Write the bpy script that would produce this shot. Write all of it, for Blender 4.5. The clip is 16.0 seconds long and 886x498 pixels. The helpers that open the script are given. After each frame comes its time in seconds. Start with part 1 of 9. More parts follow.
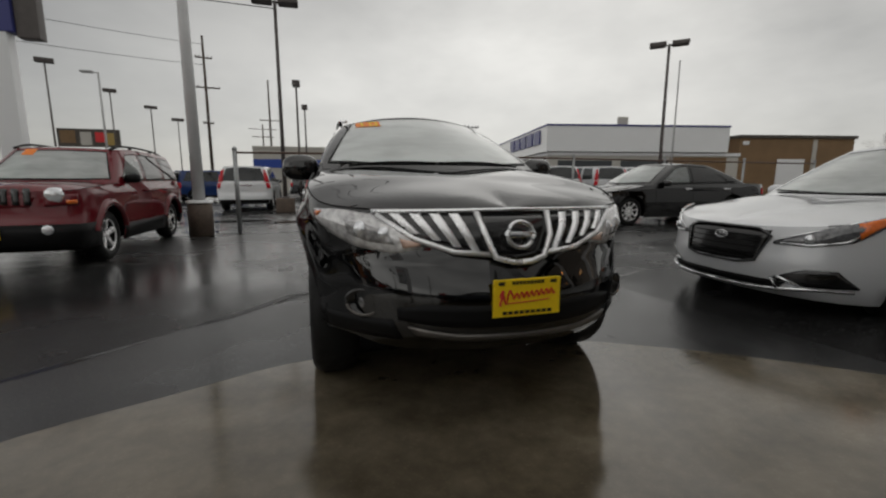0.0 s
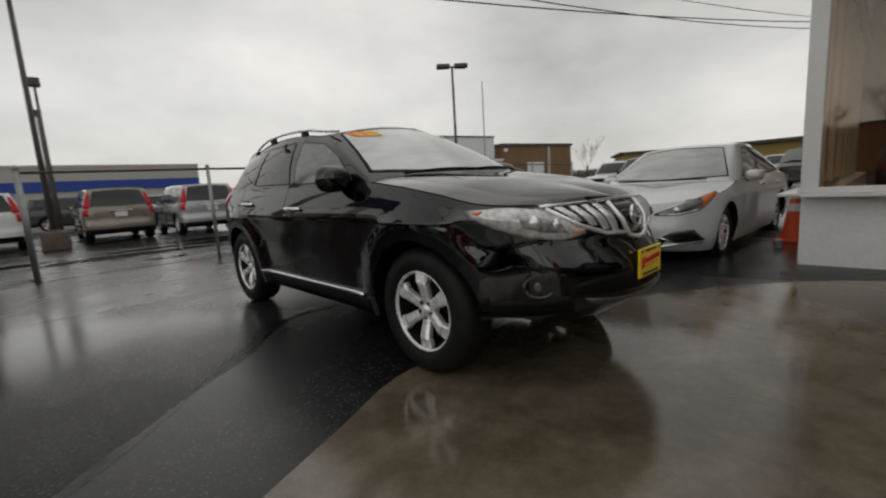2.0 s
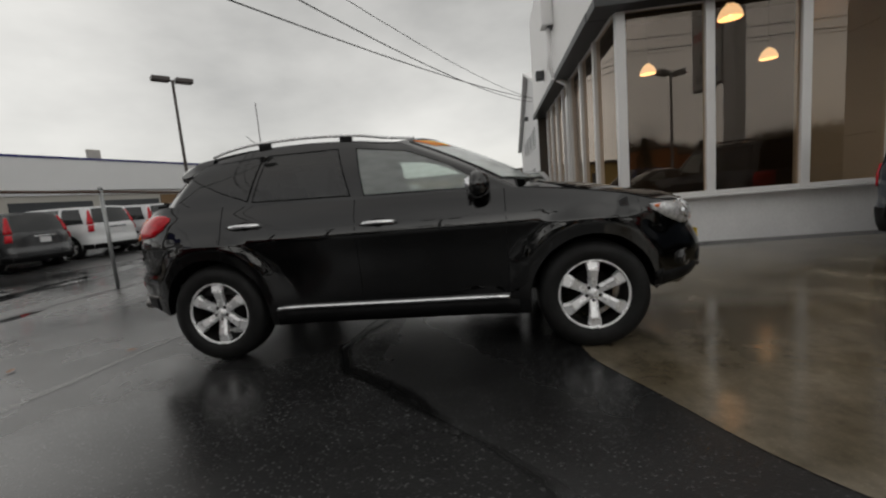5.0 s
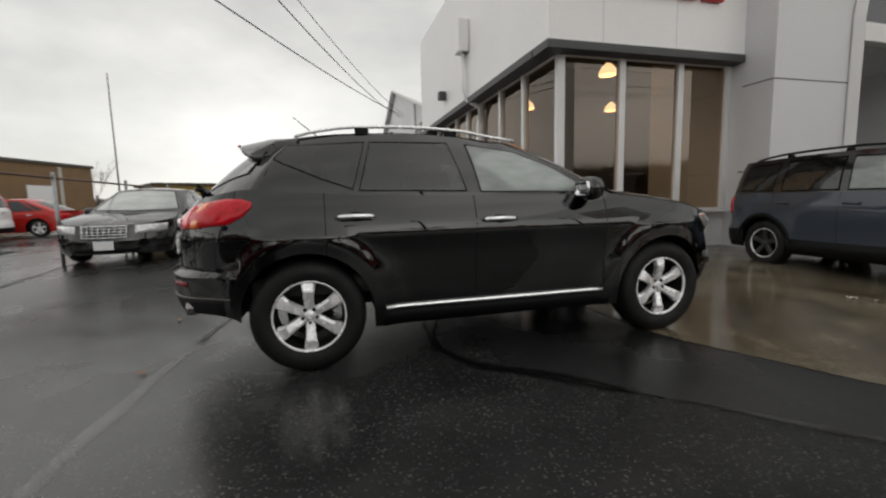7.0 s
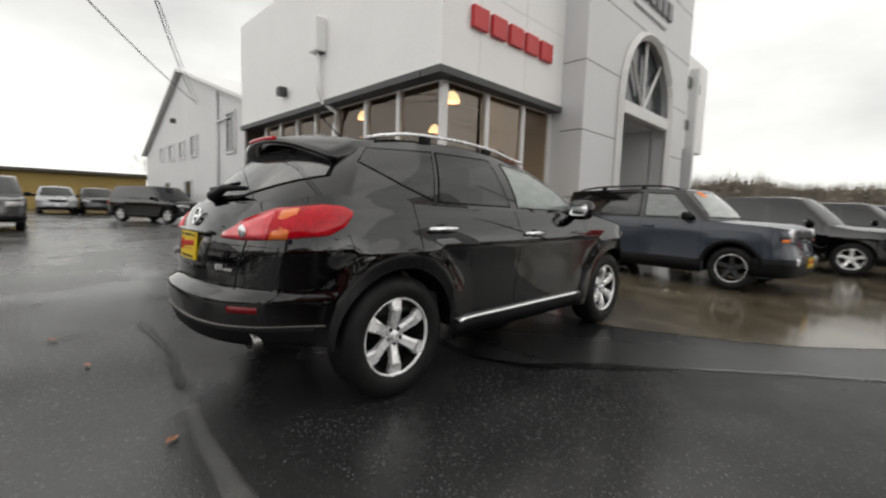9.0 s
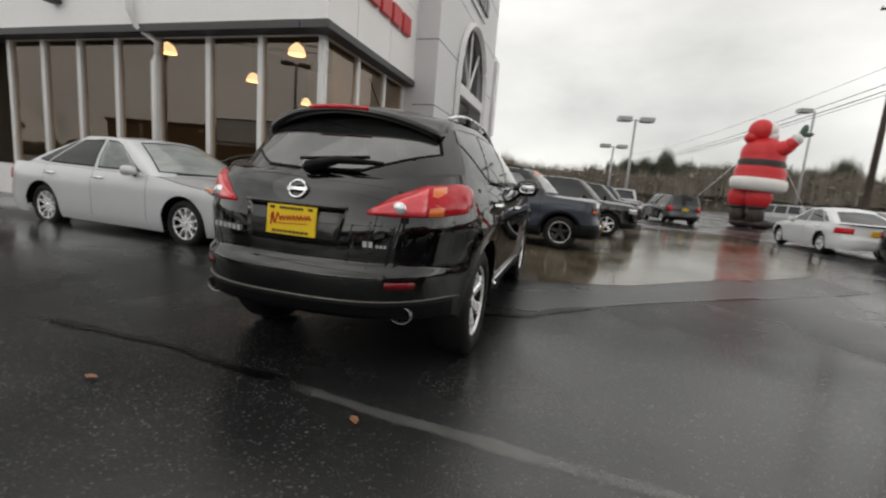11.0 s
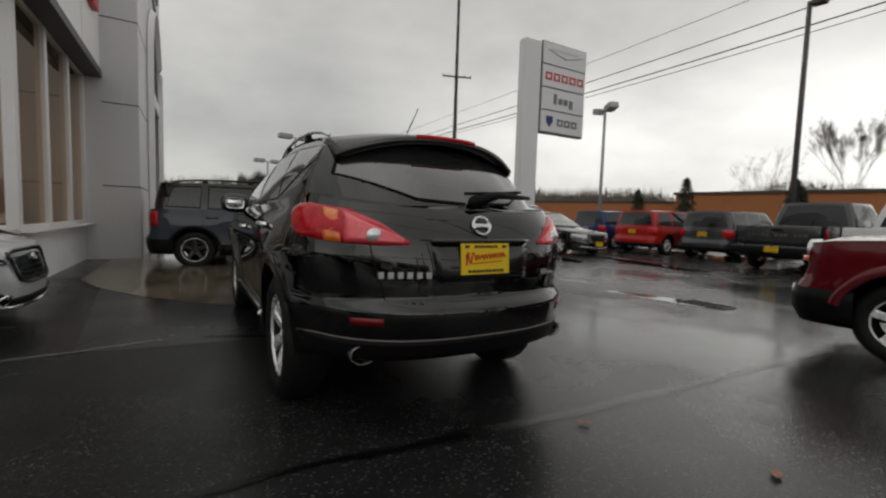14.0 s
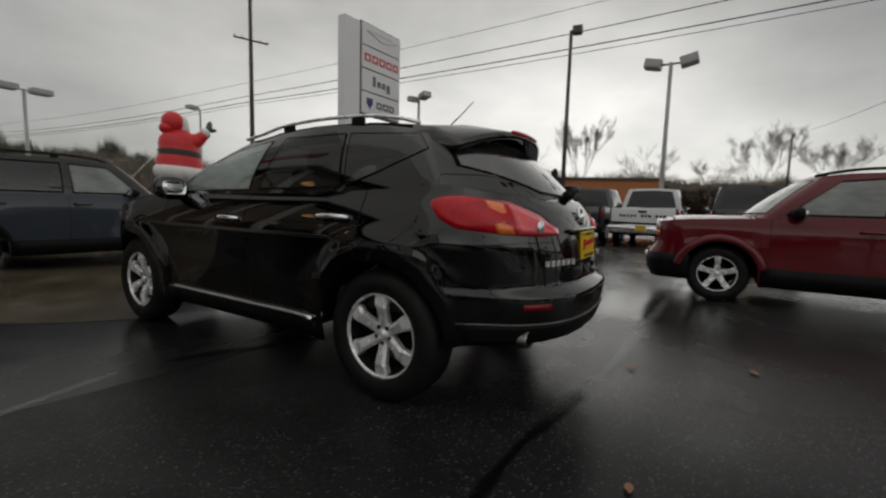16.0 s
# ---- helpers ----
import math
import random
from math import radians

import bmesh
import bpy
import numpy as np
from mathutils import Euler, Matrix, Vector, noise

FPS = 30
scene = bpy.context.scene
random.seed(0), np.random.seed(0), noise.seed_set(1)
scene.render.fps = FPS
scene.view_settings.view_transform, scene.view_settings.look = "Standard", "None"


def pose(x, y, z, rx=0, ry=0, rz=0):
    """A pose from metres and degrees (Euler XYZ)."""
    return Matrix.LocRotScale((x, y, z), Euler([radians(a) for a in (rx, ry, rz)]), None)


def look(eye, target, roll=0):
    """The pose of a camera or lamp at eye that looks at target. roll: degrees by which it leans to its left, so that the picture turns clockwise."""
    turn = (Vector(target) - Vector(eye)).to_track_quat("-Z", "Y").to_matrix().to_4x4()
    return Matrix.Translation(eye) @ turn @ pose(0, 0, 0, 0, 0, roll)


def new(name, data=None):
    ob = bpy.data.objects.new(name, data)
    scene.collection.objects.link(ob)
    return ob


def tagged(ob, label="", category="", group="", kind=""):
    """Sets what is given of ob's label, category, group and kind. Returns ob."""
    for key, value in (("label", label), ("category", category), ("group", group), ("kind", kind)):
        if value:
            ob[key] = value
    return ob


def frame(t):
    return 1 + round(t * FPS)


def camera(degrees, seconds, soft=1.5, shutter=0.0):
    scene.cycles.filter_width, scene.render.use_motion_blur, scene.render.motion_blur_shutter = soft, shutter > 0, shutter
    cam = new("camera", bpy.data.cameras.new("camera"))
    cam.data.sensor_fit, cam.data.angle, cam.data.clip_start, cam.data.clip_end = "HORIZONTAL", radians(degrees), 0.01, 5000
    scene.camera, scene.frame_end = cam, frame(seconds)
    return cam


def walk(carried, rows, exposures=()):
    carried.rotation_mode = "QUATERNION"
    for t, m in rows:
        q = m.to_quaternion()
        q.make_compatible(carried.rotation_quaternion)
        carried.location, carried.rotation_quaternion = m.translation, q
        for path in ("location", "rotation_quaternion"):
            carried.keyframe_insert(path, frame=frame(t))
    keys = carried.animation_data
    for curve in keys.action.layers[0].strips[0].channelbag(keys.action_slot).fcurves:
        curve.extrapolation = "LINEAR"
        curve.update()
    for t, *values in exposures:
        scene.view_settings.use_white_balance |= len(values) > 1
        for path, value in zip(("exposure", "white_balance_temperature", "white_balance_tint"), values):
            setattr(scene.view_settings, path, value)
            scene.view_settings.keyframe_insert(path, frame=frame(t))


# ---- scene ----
cam = camera(92.3, 16.0, soft=2.2, shutter=0.35)
PATH = [
    (0, (-0.814, -3.959, 1.109), (-0.272, -2.06, 0.795), 0.1),
    (0.5, (-1.186, -3.853, 1.126), (-0.479, -2.006, 0.831), -1.3),
    (1, (-1.611, -3.748, 1.122), (-0.618, -2.04, 0.814), -2.6),
    (1.5, (-2.021, -3.515, 1.129), (-0.83, -1.93, 0.865), -2.7),
    (2, (-2.458, -3.291, 1.116), (-1.092, -1.86, 0.821), -3.5),
    (2.5, (-2.796, -2.962, 1.122), (-1.239, -1.735, 0.855), -2.6),
    (3, (-3.11, -2.617, 1.126), (-1.436, -1.554, 0.865), -5.1),
    (3.5, (-3.384, -2.202, 1.123), (-1.573, -1.392, 0.87), -4.0),
    (4, (-3.595, -1.759, 1.143), (-1.731, -1.079, 0.889), -2.6),
    (4.2, (-3.69, -1.57, 1.146), (-1.79, -0.996, 0.894), -4.2),
    (6.3, (-3.908, 0.558, 1.157), (-1.924, 0.418, 0.948), -0.7),
    (6.5, (-3.904, 0.763, 1.142), (-1.928, 0.523, 0.946), -1.4),
    (7, (-3.799, 1.258, 1.141), (-1.88, 0.746, 0.913), -1.3),
    (7.5, (-3.618, 1.74, 1.141), (-1.744, 1.07, 0.937), 0.8),
    (8, (-3.432, 2.2, 1.157), (-1.69, 1.244, 0.931), 0.3),
    (8.5, (-3.143, 2.616, 1.174), (-1.502, 1.49, 0.969), 2.0),
    (9, (-2.874, 3.016, 1.179), (-1.455, 1.619, 0.989), 1.8),
    (9.2, (-2.765, 3.159, 1.168), (-1.453, 1.658, 1.007), 1.9),
    (11.3, (-1.178, 4.347, 1.174), (-0.78, 2.407, 0.892), 3.2),
    (11.5, (-1.014, 4.357, 1.124), (-0.719, 2.393, 0.889), 1.8),
    (12, (-0.512, 4.37, 1.128), (-0.425, 2.385, 0.894), 2.4),
    (12.5, (-0.039, 4.379, 1.123), (-0.26, 2.404, 0.901), 2.2),
    (13, (0.424, 4.31, 1.123), (-0.051, 2.381, 0.894), 1.3),
    (13.5, (0.896, 4.241, 1.119), (0.202, 2.372, 0.969), 1.1),
    (14, (1.317, 4.109, 1.119), (0.301, 2.392, 0.975), 1.8),
    (14.5, (1.724, 3.923, 1.118), (0.608, 2.27, 0.969), 3.5),
    (15, (2.111, 3.682, 1.122), (0.746, 2.238, 0.899), 3.3),
    (15.5, (2.399, 3.326, 1.141), (0.837, 2.089, 0.969), 2.8),
    (16, (2.68, 2.936, 1.13), (0.987, 1.891, 0.924), 1.6),
]
EXPOSURES = [(0.0, 0.25), (2.0, 0.28), (4.0, 0.25), (6.5, 0.72), (7.5, 0.88), (9.0, 1.08), (11.5, 0.88), (12.5, 0.8), (13.2, 0.55), (14.0, 0.25), (16.0, 0.05)]
walk(cam, [(t, look(eye, target, roll)) for t, eye, target, roll in PATH], EXPOSURES)

# ---- world: rainy overcast afternoon ----
world = bpy.data.worlds.new("sky")
scene.world = world
world.use_nodes = True
wn, wl = world.node_tree.nodes, world.node_tree.links
wn.clear()
w_out = wn.new("ShaderNodeOutputWorld")
w_bg = wn.new("ShaderNodeBackground")
w_co = wn.new("ShaderNodeTexCoord")
w_sky = wn.new("ShaderNodeTexSky")
w_sky.sky_type, w_sky.sun_disc = "NISHITA", False
w_sky.sun_elevation, w_sky.sun_rotation = radians(53), radians(321)
w_map = wn.new("ShaderNodeMapping")
w_map.inputs["Scale"].default_value = (1.0, 1.0, 2.2)
w_noise = wn.new("ShaderNodeTexNoise")
w_noise.inputs["Scale"].default_value = 1.7
w_noise.inputs["Detail"].default_value = 6
w_noise.inputs["Roughness"].default_value = 0.52
w_ramp = wn.new("ShaderNodeValToRGB")
w_ramp.color_ramp.elements[0].position, w_ramp.color_ramp.elements[0].color = 0.28, (0.46, 0.452, 0.43, 1)
w_ramp.color_ramp.elements[1].position, w_ramp.color_ramp.elements[1].color = 0.72, (0.90, 0.882, 0.833, 1)
w_sep = wn.new("ShaderNodeSeparateXYZ")
w_hor = wn.new("ShaderNodeMapRange")          # clouds thin out towards the horizon
w_hor.inputs["From Min"].default_value, w_hor.inputs["From Max"].default_value = 0.0, 0.42
w_hor.inputs["To Min"].default_value, w_hor.inputs["To Max"].default_value = 0.92, 0.92
w_mul = wn.new("ShaderNodeVectorMath")
w_mul.operation = "SCALE"
w_mix = wn.new("ShaderNodeMix")
w_mix.data_type = "RGBA"
w_mix.inputs[0].default_value = 0.93
w_dim = wn.new("ShaderNodeVectorMath")
w_dim.operation = "SCALE"
w_dim.inputs["Scale"].default_value = 0.09
wl.new(w_co.outputs["Generated"], w_map.inputs["Vector"])
wl.new(w_map.outputs["Vector"], w_noise.inputs["Vector"])
wl.new(w_noise.outputs["Fac"], w_ramp.inputs["Fac"])
wl.new(w_co.outputs["Generated"], w_sep.inputs[0])
wl.new(w_sep.outputs["Z"], w_hor.inputs["Value"])
w_dot = wn.new("ShaderNodeVectorMath")      # added dark patch high in the unseen north-west sky, dimming light and reflections
w_dot.operation = "DOT_PRODUCT"
w_dot.inputs[1].default_value = Vector((0.62, -0.62, -0.82)).normalized()
w_veil = wn.new("ShaderNodeMapRange")
w_veil.interpolation_type = "SMOOTHSTEP"
w_veil.inputs["From Min"].default_value, w_veil.inputs["From Max"].default_value = -1.0, -0.48
w_veil.inputs["To Min"].default_value, w_veil.inputs["To Max"].default_value = 0.32, 1.0
w_both = wn.new("ShaderNodeMath")
w_both.operation = "MULTIPLY"
wl.new(w_co.outputs["Generated"], w_dot.inputs[0])
wl.new(w_dot.outputs["Value"], w_veil.inputs["Value"])
wl.new(w_veil.outputs[0], w_both.inputs[0])
wl.new(w_hor.outputs["Result"], w_both.inputs[1])
wl.new(w_ramp.outputs["Color"], w_mul.inputs[0])
w_dot2 = wn.new("ShaderNodeVectorMath")      # a bright gap under the cloud to the south-west
w_dot2.operation = "DOT_PRODUCT"
w_dot2.inputs[1].default_value = Vector((-0.93, -0.37, 0.0))
w_gap = wn.new("ShaderNodeMapRange")
w_gap.interpolation_type = "SMOOTHSTEP"
w_gap.inputs["From Min"].default_value, w_gap.inputs["From Max"].default_value = 0.62, 0.99
w_low = wn.new("ShaderNodeMapRange")
w_low.interpolation_type = "SMOOTHSTEP"
w_low.inputs["From Min"].default_value, w_low.inputs["From Max"].default_value = 0.03, 0.55
w_low.inputs["To Min"].default_value, w_low.inputs["To Max"].default_value = 0.8, 0.0
w_gl = wn.new("ShaderNodeMath")
w_gl.operation = "MULTIPLY_ADD"
w_gl.inputs[2].default_value = 1.0
w_all = wn.new("ShaderNodeMath")
w_all.operation = "MULTIPLY"
wl.new(w_co.outputs["Generated"], w_dot2.inputs[0])
wl.new(w_dot2.outputs["Value"], w_gap.inputs["Value"])
wl.new(w_sep.outputs["Z"], w_low.inputs["Value"])
wl.new(w_gap.outputs[0], w_gl.inputs[0])
wl.new(w_low.outputs[0], w_gl.inputs[1])
wl.new(w_gl.outputs[0], w_all.inputs[0])
wl.new(w_both.outputs[0], w_all.inputs[1])
w_dot3 = wn.new("ShaderNodeVectorMath")      # thicker cloud to the south-east, thinner to the west
w_dot3.operation = "DOT_PRODUCT"
w_dot3.inputs[1].default_value = Vector((0.35, -0.94, 0.0))
w_thick = wn.new("ShaderNodeMapRange")
w_thick.interpolation_type = "SMOOTHSTEP"
w_thick.inputs["From Min"].default_value, w_thick.inputs["From Max"].default_value = -0.5, 0.9
w_thick.inputs["To Min"].default_value, w_thick.inputs["To Max"].default_value = 1.0, 0.80
w_fin = wn.new("ShaderNodeMath")
w_fin.operation = "MULTIPLY"
wl.new(w_co.outputs["Generated"], w_dot3.inputs[0])
wl.new(w_dot3.outputs["Value"], w_thick.inputs["Value"])
wl.new(w_all.outputs[0], w_fin.inputs[0])
wl.new(w_thick.outputs[0], w_fin.inputs[1])
wl.new(w_fin.outputs[0], w_mul.inputs["Scale"])
wl.new(w_sky.outputs["Color"], w_dim.inputs[0])
wl.new(w_dim.outputs["Vector"], w_mix.inputs[6])
wl.new(w_mul.outputs["Vector"], w_mix.inputs[7])
wl.new(w_mix.outputs[2], w_bg.inputs["Color"])
w_bg.inputs["Strength"].default_value = 0.92
wl.new(w_bg.outputs[0], w_out.inputs["Surface"])

sun = new("sun", bpy.data.lights.new("sun", "SUN"))
sun.data.energy, sun.data.angle, sun.data.color = 0.5, radians(130), (1.0, 0.97, 0.93)
sun.matrix_world = look((-16, 20, 34), (0, 0, 0))

# ---- materials ----


def mat(name, color, rough=0.5, metal=0.0, vary=0.0, scale=6.0, bump=0.0, bump_scale=40.0, coat=0.0, rvary=0.0, per_object=0.0, spec=0.5):
    """A principled material with colour variation at two scales, fine relief and uneven gloss."""
    m = bpy.data.materials.new(name)
    m.use_nodes = True
    n, l = m.node_tree.nodes, m.node_tree.links
    b = n["Principled BSDF"]
    b.inputs["Base Color"].default_value = (*color, 1)
    b.inputs["Roughness"].default_value, b.inputs["Metallic"].default_value = rough, metal
    b.inputs["Coat Weight"].default_value, b.inputs["Coat Roughness"].default_value = coat, 0.025
    b.inputs["Coat IOR"].default_value = 1.5
    b.inputs["Specular IOR Level"].default_value = spec
    if vary or bump or rvary:
        co = n.new("ShaderNodeTexCoord")
        a, c = n.new("ShaderNodeTexNoise"), n.new("ShaderNodeTexNoise")
        a.inputs["Scale"].default_value, a.inputs["Detail"].default_value = scale, 5
        c.inputs["Scale"].default_value, c.inputs["Detail"].default_value = bump_scale, 4
        l.new(co.outputs["Object"], a.inputs["Vector"])
        l.new(co.outputs["Object"], c.inputs["Vector"])
        if vary:
            add = n.new("ShaderNodeMath")
            add.operation = "ADD"
            l.new(a.outputs["Fac"], add.inputs[0])
            l.new(c.outputs["Fac"], add.inputs[1])
            r = n.new("ShaderNodeMapRange")
            r.inputs["From Min"].default_value, r.inputs["From Max"].default_value = 0.6, 1.4
            r.inputs["To Min"].default_value, r.inputs["To Max"].default_value = 1 - vary, 1 + vary
            l.new(add.outputs[0], r.inputs["Value"])
            hs = n.new("ShaderNodeHueSaturation")
            hs.inputs["Color"].default_value = (*color, 1)
            l.new(r.outputs[0], hs.inputs["Value"])
            l.new(hs.outputs[0], b.inputs["Base Color"])
        if rvary:
            rr = n.new("ShaderNodeMapRange")
            rr.inputs["From Min"].default_value, rr.inputs["From Max"].default_value = 0.3, 0.7
            rr.inputs["To Min"].default_value, rr.inputs["To Max"].default_value = max(0.02, rough - rvary), rough + rvary
            l.new(a.outputs["Fac"], rr.inputs["Value"])
            l.new(rr.outputs[0], b.inputs["Roughness"])
        if bump:
            bp = n.new("ShaderNodeBump")
            bp.inputs["Strength"].default_value, bp.inputs["Distance"].default_value = bump, 0.01
            l.new(c.outputs["Fac"], bp.inputs["Height"])
            l.new(bp.outputs[0], b.inputs["Normal"])
    return m


def glow(name, color, strength):
    m = bpy.data.materials.new(name)
    m.use_nodes = True
    b = m.node_tree.nodes["Principled BSDF"]
    b.inputs["Base Color"].default_value = (*color, 1)
    b.inputs["Emission Color"].default_value = (*color, 1)
    b.inputs["Emission Strength"].default_value = strength
    return m


def pane_glass(name, tint, gloss=0.03, ior=1.62, haze=0.0, mirror=(1.0, 1.0, 1.0)):
    """Thin glass: tinted see-through with a sharp reflection that grows at grazing angles."""
    m = bpy.data.materials.new(name)
    m.use_nodes = True
    n, l = m.node_tree.nodes, m.node_tree.links
    n.remove(n["Principled BSDF"])
    tr, gl, mx = n.new("ShaderNodeBsdfTransparent"), n.new("ShaderNodeBsdfGlossy"), n.new("ShaderNodeMixShader")
    lw, pw, fr = n.new("ShaderNodeLayerWeight"), n.new("ShaderNodeMath"), n.new("ShaderNodeMath")      # Schlick's reflectance, the same from both sides
    tr.inputs["Color"].default_value = (*tint, 1)
    gl.inputs["Roughness"].default_value = gloss
    gl.inputs["Color"].default_value = (*mirror, 1)
    r0 = ((ior - 1) / (ior + 1)) ** 2
    lw.inputs["Blend"].default_value = 0.5
    pw.operation, fr.operation = "POWER", "MULTIPLY_ADD"
    pw.inputs[1].default_value, fr.inputs[1].default_value, fr.inputs[2].default_value = 5.0, 1 - r0, r0
    l.new(lw.outputs["Facing"], pw.inputs[0])
    l.new(pw.outputs[0], fr.inputs[0])
    l.new(fr.outputs[0], mx.inputs[0])
    if haze:      # rain drops and mist on the pane scatter some light
        df, hz, no, rg = n.new("ShaderNodeBsdfDiffuse"), n.new("ShaderNodeMixShader"), n.new("ShaderNodeTexNoise"), n.new("ShaderNodeMapRange")
        df.inputs["Color"].default_value = (0.80, 0.85, 0.83, 1)
        no.inputs["Scale"].default_value, no.inputs["Detail"].default_value = 5.0, 8
        rg.inputs["To Min"].default_value, rg.inputs["To Max"].default_value = haze * 0.6, haze * 1.4
        l.new(no.outputs["Fac"], rg.inputs["Value"])
        l.new(rg.outputs[0], hz.inputs[0])
        tl, dm = n.new("ShaderNodeBsdfTranslucent"), n.new("ShaderNodeMixShader")
        tl.inputs["Color"].default_value = (0.80, 0.86, 0.83, 1)
        dm.inputs[0].default_value = 0.35
        l.new(df.outputs[0], dm.inputs[1])
        l.new(tl.outputs[0], dm.inputs[2])
        l.new(tr.outputs[0], hz.inputs[1])
        l.new(dm.outputs[0], hz.inputs[2])
        tr = hz
    l.new(tr.outputs[0], mx.inputs[1])
    l.new(gl.outputs[0], mx.inputs[2])
    l.new(mx.outputs[0], n["Material Output"].inputs["Surface"])
    return m


def paint(name, color, metal=0.0, rough=0.25, coat_ior=1.5, spec=0.05):
    m = mat(name, color, rough if metal else 0.6, metal, vary=0.06, scale=1.5, coat=1.0, rvary=0.05 if metal else 0.0, bump=0.006, bump_scale=220, spec=0.5 if metal else spec)
    m.node_tree.nodes["Principled BSDF"].inputs["Coat IOR"].default_value = coat_ior
    return m


M = {
    "black_paint": paint("black_paint", (0.0008, 0.0008, 0.0009), 0.0, 0.2, 1.72, 0.0),
    "silver_paint": paint("silver_paint", (0.62, 0.63, 0.645), 0.25, 0.40),
    "red_paint": paint("red_paint", (0.125, 0.004, 0.009)),
    "blue_grey_paint": paint("blue_grey_paint", (0.040, 0.049, 0.066)),
    "white_paint": paint("white_paint", (0.74, 0.75, 0.76)),
    "bronze_paint": paint("bronze_paint", (0.26, 0.23, 0.185), 0.4),
    "grey_paint": paint("grey_paint", (0.05, 0.052, 0.055), 0.3),
    "lightgrey_paint": paint("lightgrey_paint", (0.42, 0.43, 0.44), 0.5),
    "bright_red_paint": paint("bright_red_paint", (0.42, 0.014, 0.010)),
    "blue_paint": paint("blue_paint", (0.012, 0.035, 0.13)),
    "trim": mat("black_plastic_trim", (0.005, 0.005, 0.0054), 0.5, spec=0.16, vary=0.15, bump=0.15, bump_scale=300),
    "seal": mat("window_seal_black", (0.003, 0.003, 0.0031), 0.4, spec=0.05),
    "gloss_black": mat("gloss_black", (0.006, 0.006, 0.006), 0.12, coat=0.5),
    "chrome": mat("chrome", (0.86, 0.87, 0.88), 0.12, 1.0, rvary=0.05, scale=9),
    "satin_chrome": mat("satin_chrome", (0.90, 0.905, 0.91), 0.30, 0.65, rvary=0.06, scale=9),
    "alloy": mat("alloy_rim", (0.90, 0.90, 0.905), 0.27, 0.5, vary=0.03, scale=12, rvary=0.08),
    "dark_alloy": mat("dark_alloy", (0.05, 0.05, 0.052), 0.35, 0.6, vary=0.1),
    "barrel": mat("shaded_recess", (0.010, 0.009, 0.0085), 0.6, vary=0.3, scale=10, spec=0.2),
    "exhaust_steel": mat("polished_exhaust", (0.27, 0.262, 0.255), 0.3, 0.9, vary=0.3, scale=25, rvary=0.1),
    "steel": mat("brake_steel", (0.16, 0.15, 0.14), 0.45, 0.8, vary=0.2),
    "lens_peach": mat("lens_peach", (0.62, 0.42, 0.33), 0.1, vary=0.15, scale=20, coat=1.0),
    "rubber": mat("tyre_rubber", (0.007, 0.007, 0.007), 0.6, spec=0.3, vary=0.25, scale=14, bump=0.3, bump_scale=120, rvary=0.15),
    "glass_clear": pane_glass("glass_clear", (0.78, 0.86, 0.82), 0.03, 1.7, 0.34),
    "glass_wet": pane_glass("glass_wet", (0.55, 0.62, 0.59), 0.05, 2.2, 0.92),
    "glass_screen": pane_glass("glass_screen", (0.50, 0.60, 0.56), 0.04, 1.9, 0.62),
    "glass_rear": pane_glass("glass_rear", (0.07, 0.07, 0.072), 0.03, 2.4, 0.03),
    "glass_tint": pane_glass("glass_tint", (0.07, 0.07, 0.072), 0.03, 1.72, 0.012),
    "glass_dark": mat("glass_dark", (0.010, 0.012, 0.013), 0.03, spec=0.7),
    "lens_clear": mat("lens_clear", (0.58, 0.575, 0.575), 0.08, 0.3, vary=0.55, scale=13, coat=1.0),
    "lens_mid": mat("lens_mid", (0.34, 0.335, 0.335), 0.08, 0.3, vary=0.75, scale=26, coat=1.0),
    "lens_smoke": mat("lens_smoke", (0.13, 0.13, 0.135), 0.08, 0.3, vary=0.7, scale=14, coat=1.0),
    "lens_bright": mat("lens_bright", (0.8, 0.82, 0.84), 0.12, 0.7, coat=1.0),
    "lens_pink": mat("lens_pink", (0.78, 0.07, 0.09), 0.1, vary=0.15, scale=20, coat=1.0),
    "lens_red": mat("lens_red", (0.50, 0.003, 0.012), 0.1, vary=0.35, scale=9, coat=0.5, spec=0.2),
    "reflector_red": mat("reflector_red", (0.20, 0.006, 0.010), 0.25, vary=0.2, scale=60),
    "lens_amber": mat("lens_amber", (0.80, 0.17, 0.02), 0.1, vary=0.15, scale=20, coat=1.0),
    "plate_yellow": mat("plate_yellow", (0.86, 0.60, 0.012), 0.35, vary=0.06),
    "plate_red": mat("plate_red", (0.55, 0.02, 0.02), 0.4),
    "plate_dark": mat("plate_dark", (0.03, 0.02, 0.01), 0.4),
    "sticker_orange": mat("sticker_orange", (0.85, 0.22, 0.01), 0.5, vary=0.05),
    "sticker_yellow": mat("sticker_yellow", (0.9, 0.62, 0.03), 0.5, vary=0.05),
    "interior": mat("interior_cloth", (0.03, 0.029, 0.028), 0.85, vary=0.3, bump=0.2, bump_scale=150),
    "headliner": mat("headliner", (0.55, 0.54, 0.50), 0.9, vary=0.08, bump=0.1, bump_scale=90),
    "interior_light": mat("interior_leather", (0.42, 0.40, 0.36), 0.6, vary=0.15, bump=0.1, bump_scale=60),
    "white_letter": mat("silver_letter", (0.72, 0.72, 0.72), 0.25, 0.6),
}

# ---- mesh helpers ----


